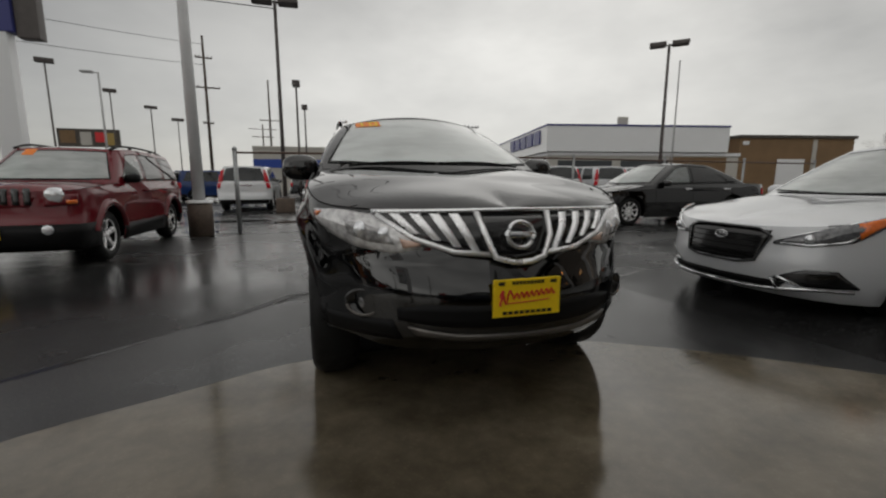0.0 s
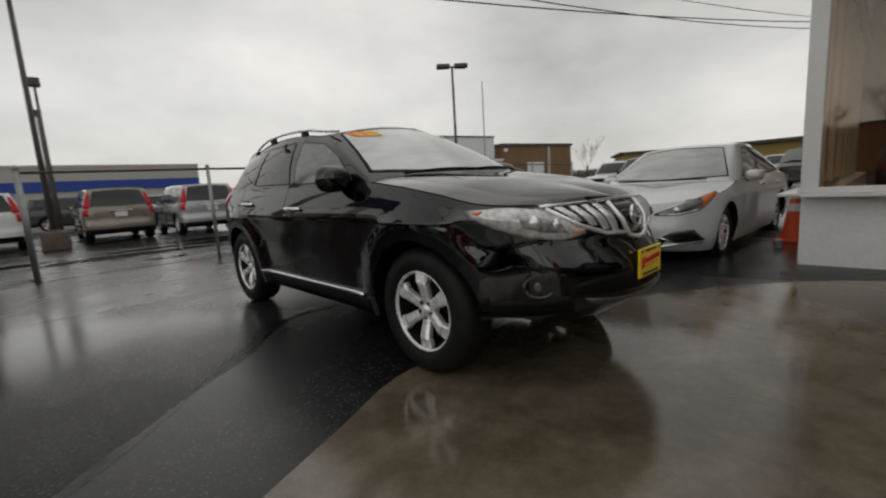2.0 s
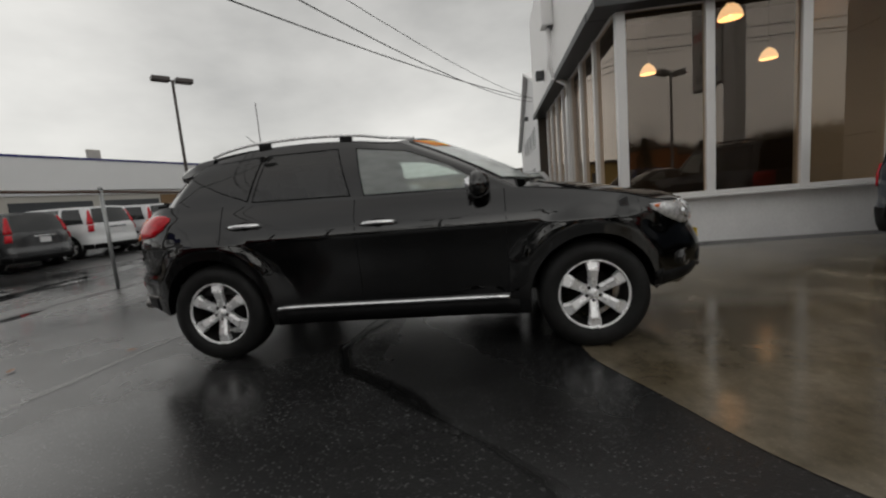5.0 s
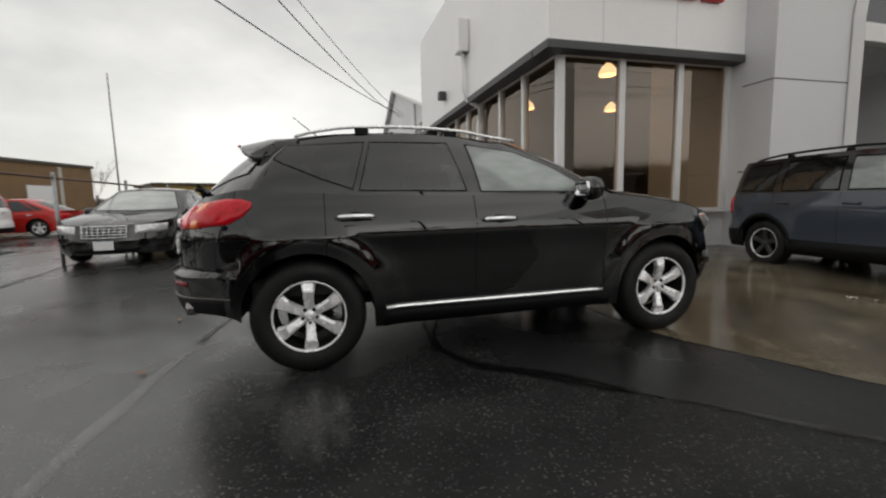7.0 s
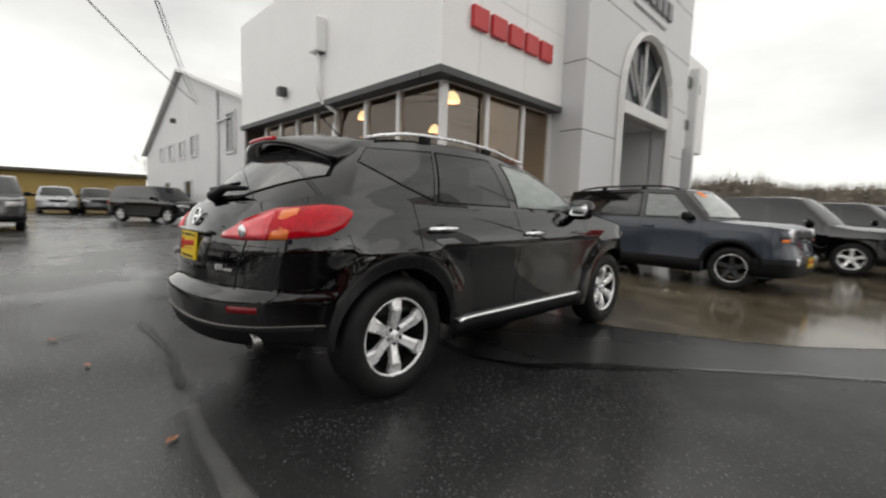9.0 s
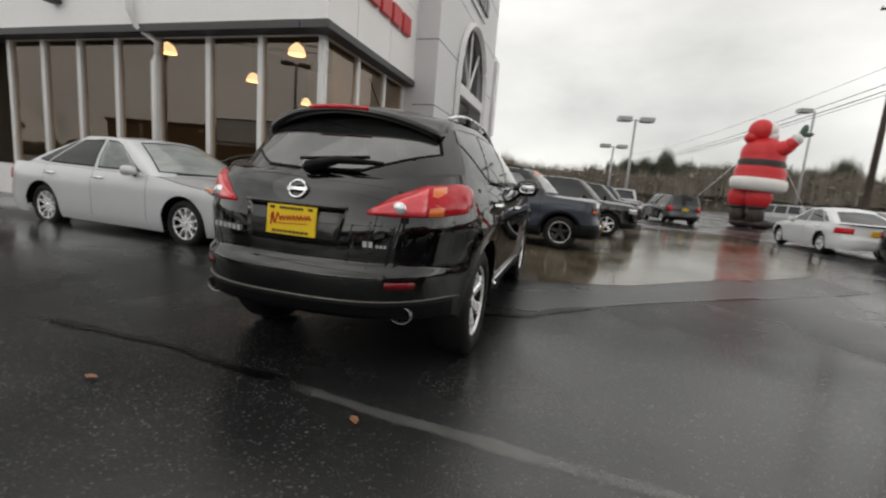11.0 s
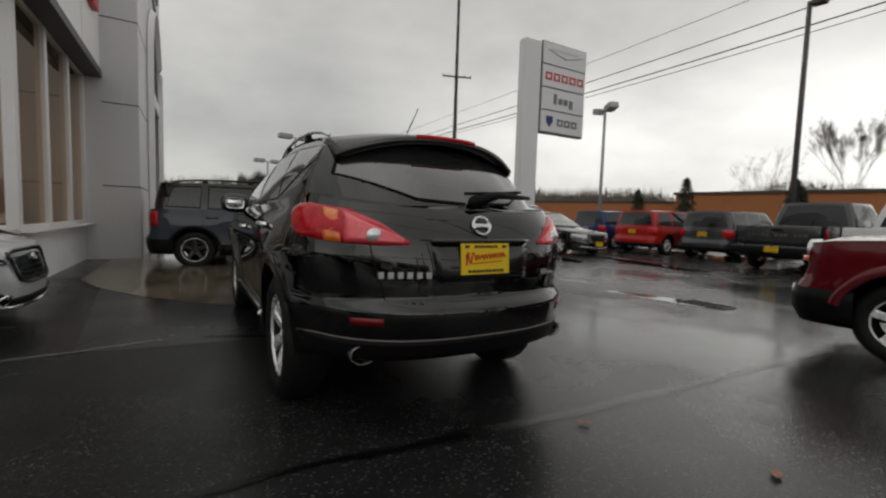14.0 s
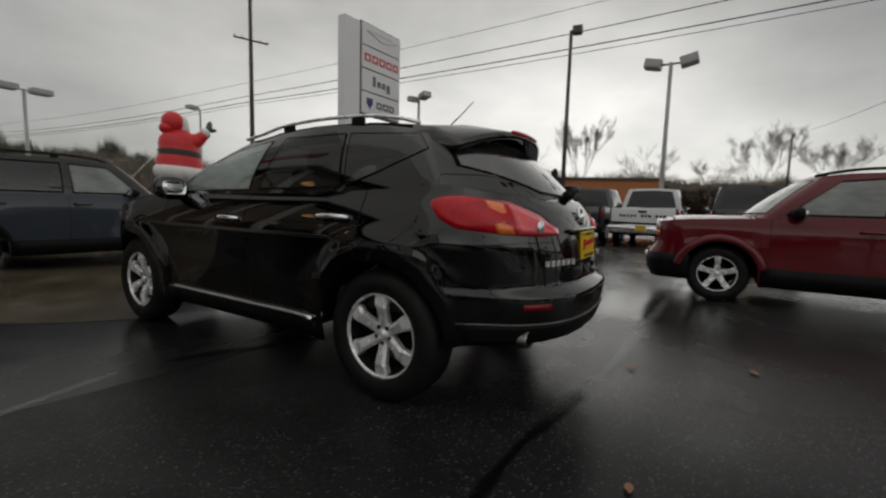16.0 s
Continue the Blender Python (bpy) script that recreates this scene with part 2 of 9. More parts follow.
def part(name, bm, material, parent=None, label="", smooth=True):
    """Links a bmesh as one mesh object, under a thing or a part where one is given."""
    bm.normal_update()
    me = bpy.data.meshes.new(name)
    bm.to_mesh(me)
    bm.free()
    if smooth:
        for p in me.polygons:
            p.use_smooth = True
    for m in material if isinstance(material, (list, tuple)) else [material]:
        me.materials.append(m)
    ob = new(name, me)
    if parent is not None:
        ob.parent = parent
    if label:
        ob["label"] = label
    return ob


def thing(name, label, category, group="", kind=""):
    ob = new(name)
    return tagged(ob, label, category, group, kind)


def box(bm, cx, cy, cz, sx, sy, sz, bevel=0.0, m=None):
    r = bmesh.ops.create_cube(bm, size=1.0)
    vs = r["verts"]
    for v in vs:
        v.co = Vector((v.co.x * sx + cx, v.co.y * sy + cy, v.co.z * sz + cz))
    if bevel:
        es = list({e for v in vs for e in v.link_edges})
        rb = bmesh.ops.bevel(bm, geom=es, offset=bevel, segments=2, affect="EDGES", profile=0.6)
        vs = list({v for f in rb["faces"] for v in f.verts} | {v for v in vs if v.is_valid})
    if m is not None:
        bmesh.ops.transform(bm, matrix=m, verts=vs)
    return vs


def boxbm(cx, cy, cz, sx, sy, sz, bevel=0.0):
    bm = bmesh.new()
    box(bm, cx, cy, cz, sx, sy, sz, bevel)
    return bm


def tube(bm, pts, r, n=8, taper=1.0, cap=True):
    """A round bar through points."""
    pts = [Vector(p) for p in pts]
    rings = []
    for i, p in enumerate(pts):
        d = (pts[min(i + 1, len(pts) - 1)] - pts[max(i - 1, 0)]).normalized()
        a = d.cross(Vector((0, 0, 1)) if abs(d.z) < 0.9 else Vector((1, 0, 0))).normalized()
        b = d.cross(a)
        k = r * (1 + (taper - 1) * i / max(1, len(pts) - 1))
        rings.append([bm.verts.new(p + k * (math.cos(t) * a + math.sin(t) * b)) for t in (2 * math.pi * j / n for j in range(n))])
    for r0, r1 in zip(rings, rings[1:]):
        for j in range(n):
            bm.faces.new((r0[j], r0[(j + 1) % n], r1[(j + 1) % n], r1[j]))
    if cap:
        bm.faces.new(rings[0][::-1])
        bm.faces.new(rings[-1])


def lathe(bm, prof, n=32, axis="x", closed=False):
    """Turns a profile of (along, radius) round an axis."""
    rings = []
    for a, r in prof:
        ring = []
        for j in range(n):
            t = 2 * math.pi * j / n
            c, s = r * math.cos(t), r * math.sin(t)
            ring.append(bm.verts.new((a, c, s) if axis == "x" else (c, s, a) if axis == "z" else (c, a, s)))
        rings.append(ring)
    pairs = list(zip(rings, rings[1:])) + ([(rings[-1], rings[0])] if closed else [])
    for r0, r1 in pairs:
        for j in range(n):
            bm.faces.new((r0[j], r0[(j + 1) % n], r1[(j + 1) % n], r1[j]))
    return rings


def prism(bm, outline, z0, z1, m=None):
    """A polygon of (x, y) raised from z0 to z1."""
    lo = [bm.verts.new((x, y, z0)) for x, y in outline]
    hi = [bm.verts.new((x, y, z1)) for x, y in outline]
    n = len(outline)
    bm.faces.new(hi)
    bm.faces.new(lo[::-1])
    for i in range(n):
        bm.faces.new((lo[i], lo[(i + 1) % n], hi[(i + 1) % n], hi[i]))
    if m is not None:
        bmesh.ops.transform(bm, matrix=m, verts=lo + hi)


def lerp_poly(pts, u):
    """A point at u in 0..1 along a polyline, by the spacing of its first coordinates and lengths."""
    if len(pts) == 1:
        return np.array(pts[0], float)
    p = np.array(pts, float)
    d = np.r_[0, np.cumsum(np.hypot(*np.diff(p, axis=0).T) + 1e-9)]
    d /= d[-1]
    return np.array([np.interp(u, d, p[:, 0]), np.interp(u, d, p[:, 1])])


def smooth_interp(x, xs, ys):
    """Monotone-ish cubic interpolation through a few knots."""
    xs, ys = np.asarray(xs, float), np.asarray(ys, float)
    x = min(max(x, xs[0]), xs[-1])
    i = int(min(max(np.searchsorted(xs, x) - 1, 0), len(xs) - 2))
    h = xs[i + 1] - xs[i]
    sl = np.diff(ys) / np.diff(xs)

    def tan(k):
        if k == 0:
            return sl[0]
        if k == len(xs) - 1:
            return sl[-1]
        a, b = sl[k - 1], sl[k]
        return 0.0 if a * b <= 0 else 2 * a * b / (a + b)
    t = (x - xs[i]) / h
    return float((2 * t**3 - 3 * t**2 + 1) * ys[i] + (t**3 - 2 * t**2 + t) * h * tan(i) + (-2 * t**3 + 3 * t**2) * ys[i + 1] + (t**3 - t**2) * h * tan(i + 1))


KNOTS = {}


def knots(x, rows):
    """A smooth curve through a few (x, value) rows, looked up in a fine table."""
    key = tuple(rows)
    t = KNOTS.get(key)
    if t is None:
        xs, ys = [r[0] for r in rows], [r[1] for r in rows]
        t = KNOTS[key] = (xs[0], (xs[-1] - xs[0]) / 400, [smooth_interp(xs[0] + (xs[-1] - xs[0]) * k / 400, xs, ys) for k in range(401)])
    f = (x - t[0]) / t[1]
    if f <= 0:
        return t[2][0]
    if f >= 400:
        return t[2][400]
    i = int(f)
    return t[2][i] + (t[2][i + 1] - t[2][i]) * (f - i)

# ---- vehicles: front towards -y, left side towards +x ----


class Shape:
    """The skin of a car: a lower body round which (s, z) runs from the front centre to the rear centre, and a glasshouse (g, v) above it."""

    def __init__(self, sp):
        self.sp = sp
        hw, yf, yr = sp["hw"], sp["yf"], sp["yr"]
        (df, nf), (dr, nr) = sp["front_round"], sp["rear_round"]
        pts = []
        for i in range(121):
            a = i / 120 * math.pi / 2
            pts.append((hw * math.sin(a) ** (2 / nf), yf + df - df * math.cos(a) ** (2 / nf)))
        for i in range(1, 40):
            pts.append((hw, yf + df + (yr - dr - yf - df) * i / 40))
        for i in range(121):
            a = (1 - i / 120) * math.pi / 2
            pts.append((hw * math.sin(a) ** (2 / nr), yr - dr + dr * math.cos(a) ** (2 / nr)))
        p = np.array(pts)
        d = np.r_[0, np.cumsum(np.hypot(*np.diff(p, axis=0).T))]
        self.d, self.px, self.py, self.len = d / d[-1], p[:, 0], p[:, 1], d[-1]
        self.nfront, self.nrear = 121, len(p) - 121
        self.N = 800
        u = np.linspace(0, 1, self.N + 1)
        self.tx, self.ty = np.interp(u, self.d, self.px).tolist(), np.interp(u, self.d, self.py).tolist()
        for key in ("bottom", "top", "side", "nose", "tail", "roof_z"):
            sp[key] = tuple(tuple(r) for r in sp[key])
        self.tb = self.tr = None
        tb, tr = [self.belt(k / 600) for k in range(601)], [self.rim(k / 600) for k in range(601)]
        self.tb, self.tr = tb, tr

    def X(self, s):
        return self.look_up(self.tx, s)

    def Y(self, s):
        return self.look_up(self.ty, s)

    def look_up(self, table, s):
        f = min(max(s, 0.0), 1.0) * self.N
        i = min(int(f), self.N - 1)
        return table[i] + (table[i + 1] - table[i]) * (f - i)

    def sx(self, x):
        """s on the front at the distance x from the middle."""
        return float(np.interp(abs(x), self.px[: self.nfront], self.d[: self.nfront]))

    def sxr(self, x):
        return float(np.interp(-abs(x), -self.px[self.nrear:], self.d[self.nrear:]))

    def sy(self, y):
        return float(np.interp(y, self.py, self.d))

    def zb(self, s):
        sp, y = self.sp, self.Y(s)
        z = knots(y, sp["bottom"])
        if self.X(s) > 0.6 * sp["hw"]:
            for yw in sp["wheels"]:
                d = abs(y - yw)
                if d < sp["arch"]:
                    z = max(z, sp["tyre"] + math.sqrt(sp["arch"] ** 2 - d * d))
        return z

    def zt(self, s):
        return knots(self.Y(s), self.sp["top"])

    def low(self, sgn, s, z):
        sp = self.sp
        x, y = self.X(s), self.Y(s)
        wf = min(1, max(0, (sp["yf"] + 0.75 - y) / 0.75)) ** 1.4
        wr = min(1, max(0, (y - sp["yr"] + 0.75) / 0.75)) ** 1.4
        k = knots(z, sp["side"])
        zs = sp.get("shoulder", 0.86)
        up = min(1.0, max(0.0, (zs + 0.10 - z) / 0.19))
        up = up * up * (3 - 2 * up)
        if "crest" in sp:      # wings that swell in a ring round each wheel
            fl = 0.0
            for yw in sp["wheels"]:
                u = min(1.0, max(0.0, (sp["crest"] + 0.10 - math.hypot(y - yw, z - sp["tyre"])) / 0.15))
                fl = max(fl, sp["flare"] * u * u * (3 - 2 * u))
        else:
            fl = sum(sp.get("flare", 0.0) * math.exp(-(((y - yw) / 0.56) ** 4)) * up for yw in sp["wheels"])
        taper = 1 - sp.get("taper_front", 0.0) * max(0, (-0.6 - y) / 1.6) ** 2 - sp.get("taper_rear", 0.0) * max(0, (y - 0.6) / 1.6) ** 2
        x2 = x * k * taper + fl * (x / sp["hw"])
        return Vector((sgn * x2, y + wf * knots(z, sp["nose"]) + wr * knots(z, sp["tail"]), z))

    # glasshouse: outlines at the belt and at the roof's edge
    def belt(self, g):
        sp = self.sp
        ga, gd = 0.24, 0.76
        (ya, yd), (y0, z0), (y1, z1) = sp["belt_y"], sp["cowl"], sp["rear_base"]
        if g < ga:
            u = g / ga
            a = self.low(1, self.sy(ya), self.zt(self.sy(ya)))
            return Vector(((a.x - 0.02) * u, y0 + (ya - y0) * u ** 2.2, z0 + (a.z - 0.004 - z0) * u ** 2))
        if g > gd:
            u = (1 - g) / (1 - gd)
            a = self.low(1, self.sy(yd), self.zt(self.sy(yd)))
            return Vector(((a.x - 0.02) * u, y1 + (yd - y1) * u ** sp.get("rear_pow", 2.6), z1 + (a.z - 0.004 - z1) * u ** 2))
        y = ya + (yd - ya) * (g - ga) / (gd - ga)
        s = self.sy(y)
        a = self.low(1, s, self.zt(s))
        return Vector((a.x - 0.02, y, a.z - 0.004))

    def rim(self, g):
        sp = self.sp
        ga, gd = 0.24, 0.76
        (ya, yd), (y0, y1) = sp["roof_y"], sp["roof_ends"]
        if g < ga:
            u = g / ga
            y = y0 + (ya - y0) * u ** 2.2
            x = sp["roof_x"][0] * u
        elif g > gd:
            u = (1 - g) / (1 - gd)
            y = y1 + (yd - y1) * u ** 2.6
            x = sp["roof_x"][1] * u
        else:
            u = (g - ga) / (gd - ga)
            y = ya + (yd - ya) * u
            x = sp["roof_x"][0] + (sp["roof_x"][1] - sp["roof_x"][0]) * u + 0.03 * math.sin(math.pi * u)
        side = sp["roof_x"][0] if g < ga else sp["roof_x"][1] if g > gd else x
        return Vector((x, y, knots(y, sp["roof_z"]) + sp.get("roof_crown", 0.035) * (1 - (x / side) ** 2)))

    def gh(self, sgn, g, v):
        f = min(max(g, 0.0), 1.0) * 600
        i = min(int(f), 599)
        f -= i
        b, r = self.tb[i].lerp(self.tb[i + 1], f), self.tr[i].lerp(self.tr[i + 1], f)
        p = b.lerp(r, v)
        bl = 4 * v * (1 - v)
        side = min(1, max(0, (min(g, 1 - g) - 0.18) / 0.08))
        k = self.sp.get("glass_bulge", 0.03) * bl
        p += Vector((k * side, (-k if g < 0.5 else k) * (1 - side) * 0.7, k * 0.6 * (1 - side)))
        return Vector((sgn * p.x, p.y, p.z))

    def roof(self, sgn, g, r):
        """From the roof's edge (r = 0) to its middle line (r = 1)."""
        e = self.rim(g)
        c = Vector((0, e.y, knots(e.y, self.sp["roof_z"]) + self.sp.get("roof_crown", 0.035)))
        p = e.lerp(c, r)
        p.z = e.z + (c.z - e.z) * math.sin(r * math.pi / 2)
        return Vector((sgn * p.x, p.y, p.z))

    def gv(self, axis, a, z):
        """(g, v) of the glasshouse point at height z and at a along x (windscreen or rear glass) or y (side)."""
        lo, hi = {"y": (0.24, 0.76), "w": (0.0, 0.24), "r": (1.0, 0.76)}[axis]
        v = 0.5
        for _ in range(3):
            p, q = lo, hi
            for _ in range(12):
                m = (p + q) / 2
                pt = self.gh(1, m, v)
                val = pt.y if axis == "y" else pt.x
                if val < a:
                    p = m
                else:
                    q = m
            g = (p + q) / 2
            i = int(g * 600)
            zb, zr = self.tb[i].z, self.tr[i].z
            v = min(1.0, max(0.0, (z - zb) / max(1e-3, zr - zb)))
        return g, v


def grid_mesh(bm, rows, mat_index=0, flip=False):
    vs = [[bm.verts.new(p) for p in row] for row in rows]
    for a, b in zip(vs, vs[1:]):
        for i in range(len(a) - 1):
            q = (a[i], a[i + 1], b[i + 1], b[i])
            f = bm.faces.new(q[::-1] if flip else q)
            f.material_index = mat_index
    return vs


def patch(fn, bot, top, nu=8, nv=4, off=0.004, bulge=0.0, skirt=0.012, bm=None, inset=(0, 1, 0, 1)):
    """A curved panel laid on a skin: fn(a, b) gives places, bot and top its lower and upper edges; a skirt gives it depth."""
    bm = bm or bmesh.new()

    def place(u, w, d):
        a, b = (1 - w) * lerp_poly(bot, u) + w * lerp_poly(top, u)
        p = fn(a, b)
        e = 4e-3
        du, dv = fn(a + e, b) - p, fn(a, b + e) - p
        n = du.cross(dv)
        n = n.normalized() if n.length > 1e-12 else Vector((0, 0, 1))
        if n.dot(Vector((p.x, p.y, 0.0)) + Vector((0, 0, 0.25))) < 0:
            n = -n
        return p + n * d
    u0, u1, w0, w1 = inset
    rows = []
    for j in range(nv + 1):
        w = w0 + (w1 - w0) * j / nv
        row = []
        for i in range(nu + 1):
            u = u0 + (u1 - u0) * i / nu
            k = bulge * 16 * (i / nu) * (1 - i / nu) * (j / nv) * (1 - j / nv)
            row.append(place(u, w, off + min(k, abs(bulge)) if bulge >= 0 else off + max(k, bulge)))
        rows.append(row)
    vs = grid_mesh(bm, rows)
    if skirt:
        ring = [(i, 0) for i in range(nu + 1)] + [(nu, j) for j in range(1, nv + 1)] + [(i, nv) for i in range(nu - 1, -1, -1)] + [(0, j) for j in range(nv - 1, 0, -1)]
        low = []
        for i, j in ring:
            low.append(bm.verts.new(place(u0 + (u1 - u0) * i / nu, w0 + (w1 - w0) * j / nv, off - skirt)))
        for k in range(len(ring)):
            k2 = (k + 1) % len(ring)
            i, j = ring[k]
            i2, j2 = ring[k2]
            bm.faces.new((vs[j][i], vs[j2][i2], low[k2], low[k]))
    if skirt:
        bmesh.ops.recalc_face_normals(bm, faces=bm.faces[:])
    bm.normal_update()
    f0 = vs[nv // 2][nu // 2].link_faces[0]
    c0 = f0.calc_center_median()
    if f0.normal.dot(Vector((c0.x, c0.y * 0.5, 0.4))) < 0:
        bmesh.ops.reverse_faces(bm, faces=[f for f in bm.faces] if not skirt else bm.faces[:])
    return bm


def inside(poly, x, y):
    c, n = False, len(poly)
    for i in range(n):
        (x0, y0), (x1, y1) = poly[i], poly[(i + 1) % n]
        if (y0 > y) != (y1 > y) and x < (x1 - x0) * (y - y0) / (y1 - y0) + x0:
            c = not c
    return c


WHEELS = {}


def spoke_outline(w0, w1, r0, r1, waist=0.8):
    return [(-w0, r0), (-w1 * waist, (r0 + r1) / 2), (-w1, r1), (w1, r1), (w1 * waist, (r0 + r1) / 2), (w0, r0)]


def wheel_meshes(R, rim, width, spokes, style, rim_mat, fine, apart):
    """A wheel whose outer face looks along +x: rim with spokes; tyre; hub cap; brake disc."""
    key = (R, rim, width, spokes, style, rim_mat, fine, apart)
    if key in WHEELS:
        return WHEELS[key]
    n = 48 if fine else 24
    w = width / 2
    bm = bmesh.new()
    lathe(bm, [(-w, rim * 0.97), (-w, rim * 0.9), (w - 0.10, rim * 0.86), (w - 0.025, rim * 0.93), (w - 0.012, rim * 0.94), (w - 0.008, rim * 0.985), (w - 0.02, rim)], n)
    tilt = {"six": 0.045, "five": 0.03, "multi": 0.02}.get(style, 0.03)

    def blade(bm, t):
        """A faceted spoke: a flat crown that swells towards the rim and is bent down at its end."""
        rows = []
        for f, crown, foot, out in ((0.14, 0.017, 0.030, 0.046), (0.34, 0.019, 0.031, 0.034), (0.66, 0.025, 0.036, 0.012), (0.70, 0.028, 0.040, 0.012), (0.95, 0.040, 0.050, 0.026)):
            lean = 0.006 if f < 0.68 else -0.004
            rows.append([bm.verts.new(t @ Vector((w - out - d, x, rim * f))) for x, d in ((-foot, 0.044), (-foot, 0.012), (-crown + lean, 0.0), (crown + lean, 0.003), (foot, 0.016), (foot, 0.044))])
        for a, b in zip(rows, rows[1:]):
            for i in range(5):
                bm.faces.new((a[i], a[i + 1], b[i + 1], b[i]))
        bm.faces.new(rows[0])
        bm.faces.new(rows[-1])

    def spoke(bm, t):
        if style == "six":
            blade(bm, t)
            return
        o = spoke_outline(0.040, 0.036 if style == "five" else 0.02, rim * 0.14, rim * 0.94, 0.85)
        lo, mid, hi = [], [], []
        for x, y in o:
            f = (y / rim)
            out = w - 0.022 - tilt * (1 - f) ** 1.2
            hi.append(bm.verts.new(t @ Vector((out + 0.008, x * 0.72, y))))
            mid.append(bm.verts.new(t @ Vector((out, x, y))))
            lo.append(bm.verts.new(t @ Vector((out - 0.035, x * 1.05, y))))
        bm.faces.new(hi)
        m = len(o)
        for a, b in ((hi, mid), (mid, lo)):
            for i in range(m):
                bm.faces.new((a[i], a[(i + 1) % m], b[(i + 1) % m], b[i]))
    spoke_data = None
    if apart:
        sb = bmesh.new()
        spoke(sb, Matrix.Identity(4))
        bmesh.ops.recalc_face_normals(sb, faces=sb.faces[:])
        so = part("spoke", sb, M["dark_alloy" if rim_mat == "two_tone" else rim_mat], smooth=False)
        spoke_data = so.data
        bpy.data.objects.remove(so)
    else:
        for k in range(spokes):
            spoke(bm, Matrix.Rotation(2 * math.pi * k / spokes, 4, "X"))
    bmesh.ops.recalc_face_normals(bm, faces=bm.faces[:])
    if apart:      # near-black barrel colour paints in the shade behind the spokes
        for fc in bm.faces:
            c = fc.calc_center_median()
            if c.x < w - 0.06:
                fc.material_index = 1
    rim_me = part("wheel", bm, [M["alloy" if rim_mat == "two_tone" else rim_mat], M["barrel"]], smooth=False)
    for p in rim_me.data.polygons:
        p.use_smooth = len(p.vertices) == 4 and p.index < 7 * n
    bm = bmesh.new()
    prof = [(-w, rim * 0.965), (-w - 0.006, rim * 1.06), (-w - 0.008, R * 0.86), (-w + 0.012, R * 0.955), (-w + 0.04, R * 0.992), (0, R), (w - 0.04, R * 0.992), (w - 0.012, R * 0.955), (w + 0.008, R * 0.86), (w + 0.010, (R * 0.86 + rim * 1.06) / 2), (w + 0.004, rim * 1.06), (w - 0.012, rim * 0.975)]
    lathe(bm, prof, n)
    bmesh.ops.recalc_face_normals(bm, faces=bm.faces[:])
    tyre_me = part("tyre", bm, M["rubber"])
    bm = bmesh.new()
    if style == "six":      # a dished hub round a small badge; five black studs paint in shaded nut holes
        lathe(bm, [(w - 0.09, rim * 0.29), (w - 0.054, rim * 0.28), (w - 0.046, rim * 0.22), (w - 0.047, rim * 0.13), (w - 0.036, rim * 0.12), (w - 0.033, 0.001)], 24)
        lathe(bm, [(w - 0.033, rim * 0.085), (w - 0.030, rim * 0.08), (w - 0.030, rim * 0.055), (w - 0.033, rim * 0.05)], 20)
    else:
        lathe(bm, [(w - 0.060, rim * 0.21), (w - 0.042, rim * 0.205), (w - 0.032, rim * 0.15), (w - 0.015, rim * 0.13), (w - 0.012, 0.001)], 24)
    own = len(bm.faces)
    for k in range(5):
        t = Matrix.Rotation(2 * math.pi * (k + 0.5) / 5, 4, "X")
        if style == "six":
            ring = [Vector((0, 0.0135 * math.cos(a), rim * 0.205 + 0.0135 * math.sin(a))) for a in np.linspace(0, 2 * math.pi, 10, endpoint=False)]
            lo, hi = [bm.verts.new(t @ (Vector((w - 0.06, 0, 0)) + p)) for p in ring], [bm.verts.new(t @ (Vector((w - 0.0415, 0, 0)) + p)) for p in ring]
            bm.faces.new(hi)
            for i in range(10):
                bm.faces.new((lo[i], lo[(i + 1) % 10], hi[(i + 1) % 10], hi[i]))
        else:
            box(bm, w - 0.036, 0, rim * 0.185, 0.02, 0.014, 0.014, 0.003, t)
    if style == "six":
        bm.faces.ensure_lookup_table()
        for fc in bm.faces[own:]:
            fc.material_index = 1
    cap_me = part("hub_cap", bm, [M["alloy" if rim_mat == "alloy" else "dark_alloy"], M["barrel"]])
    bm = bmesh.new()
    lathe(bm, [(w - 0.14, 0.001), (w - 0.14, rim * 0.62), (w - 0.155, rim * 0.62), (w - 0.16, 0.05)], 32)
    # disc coloured near-black too, for the shade between the spokes
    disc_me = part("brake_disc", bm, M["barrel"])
    WHEELS[key] = [o.data for o in (rim_me, tyre_me, cap_me, disc_me)] + [spoke_data]
    for o in (rim_me, tyre_me, cap_me, disc_me):
        bpy.data.objects.remove(o)
    return WHEELS[key]


def add_wheels(sh, root, fine):
    sp = sh.sp
    R, rim, width, spokes, style, rim_mat = sp["tyre"], sp["rim"], sp["tyre_w"], sp["spokes"], sp.get("wheel_style", "five"), sp.get("rim_mat", "alloy")
    meshes = wheel_meshes(R, rim, width, spokes, style, rim_mat, fine, fine or sp.get("see", False))
    for yw in sp["wheels"]:
        for sgn in (1, -1):
            w = new("wheel", meshes[0])
            w.parent = root
            w.matrix_basis = Matrix.Translation((sgn * (sp["track"] - width / 2), yw, R)) @ Matrix.Rotation(0 if sgn > 0 else math.pi, 4, "Z")
            for nm, me in zip(("tyre", "hub_cap", "brake_disc"), meshes[1:4]):
                c = new(nm, me)
                c.parent = w
            if meshes[4]:
                for k in range(spokes):
                    c = new("spoke", meshes[4])
                    c.parent = w
                    c.matrix_basis = Matrix.Rotation(2 * math.pi * k / spokes, 4, "X")


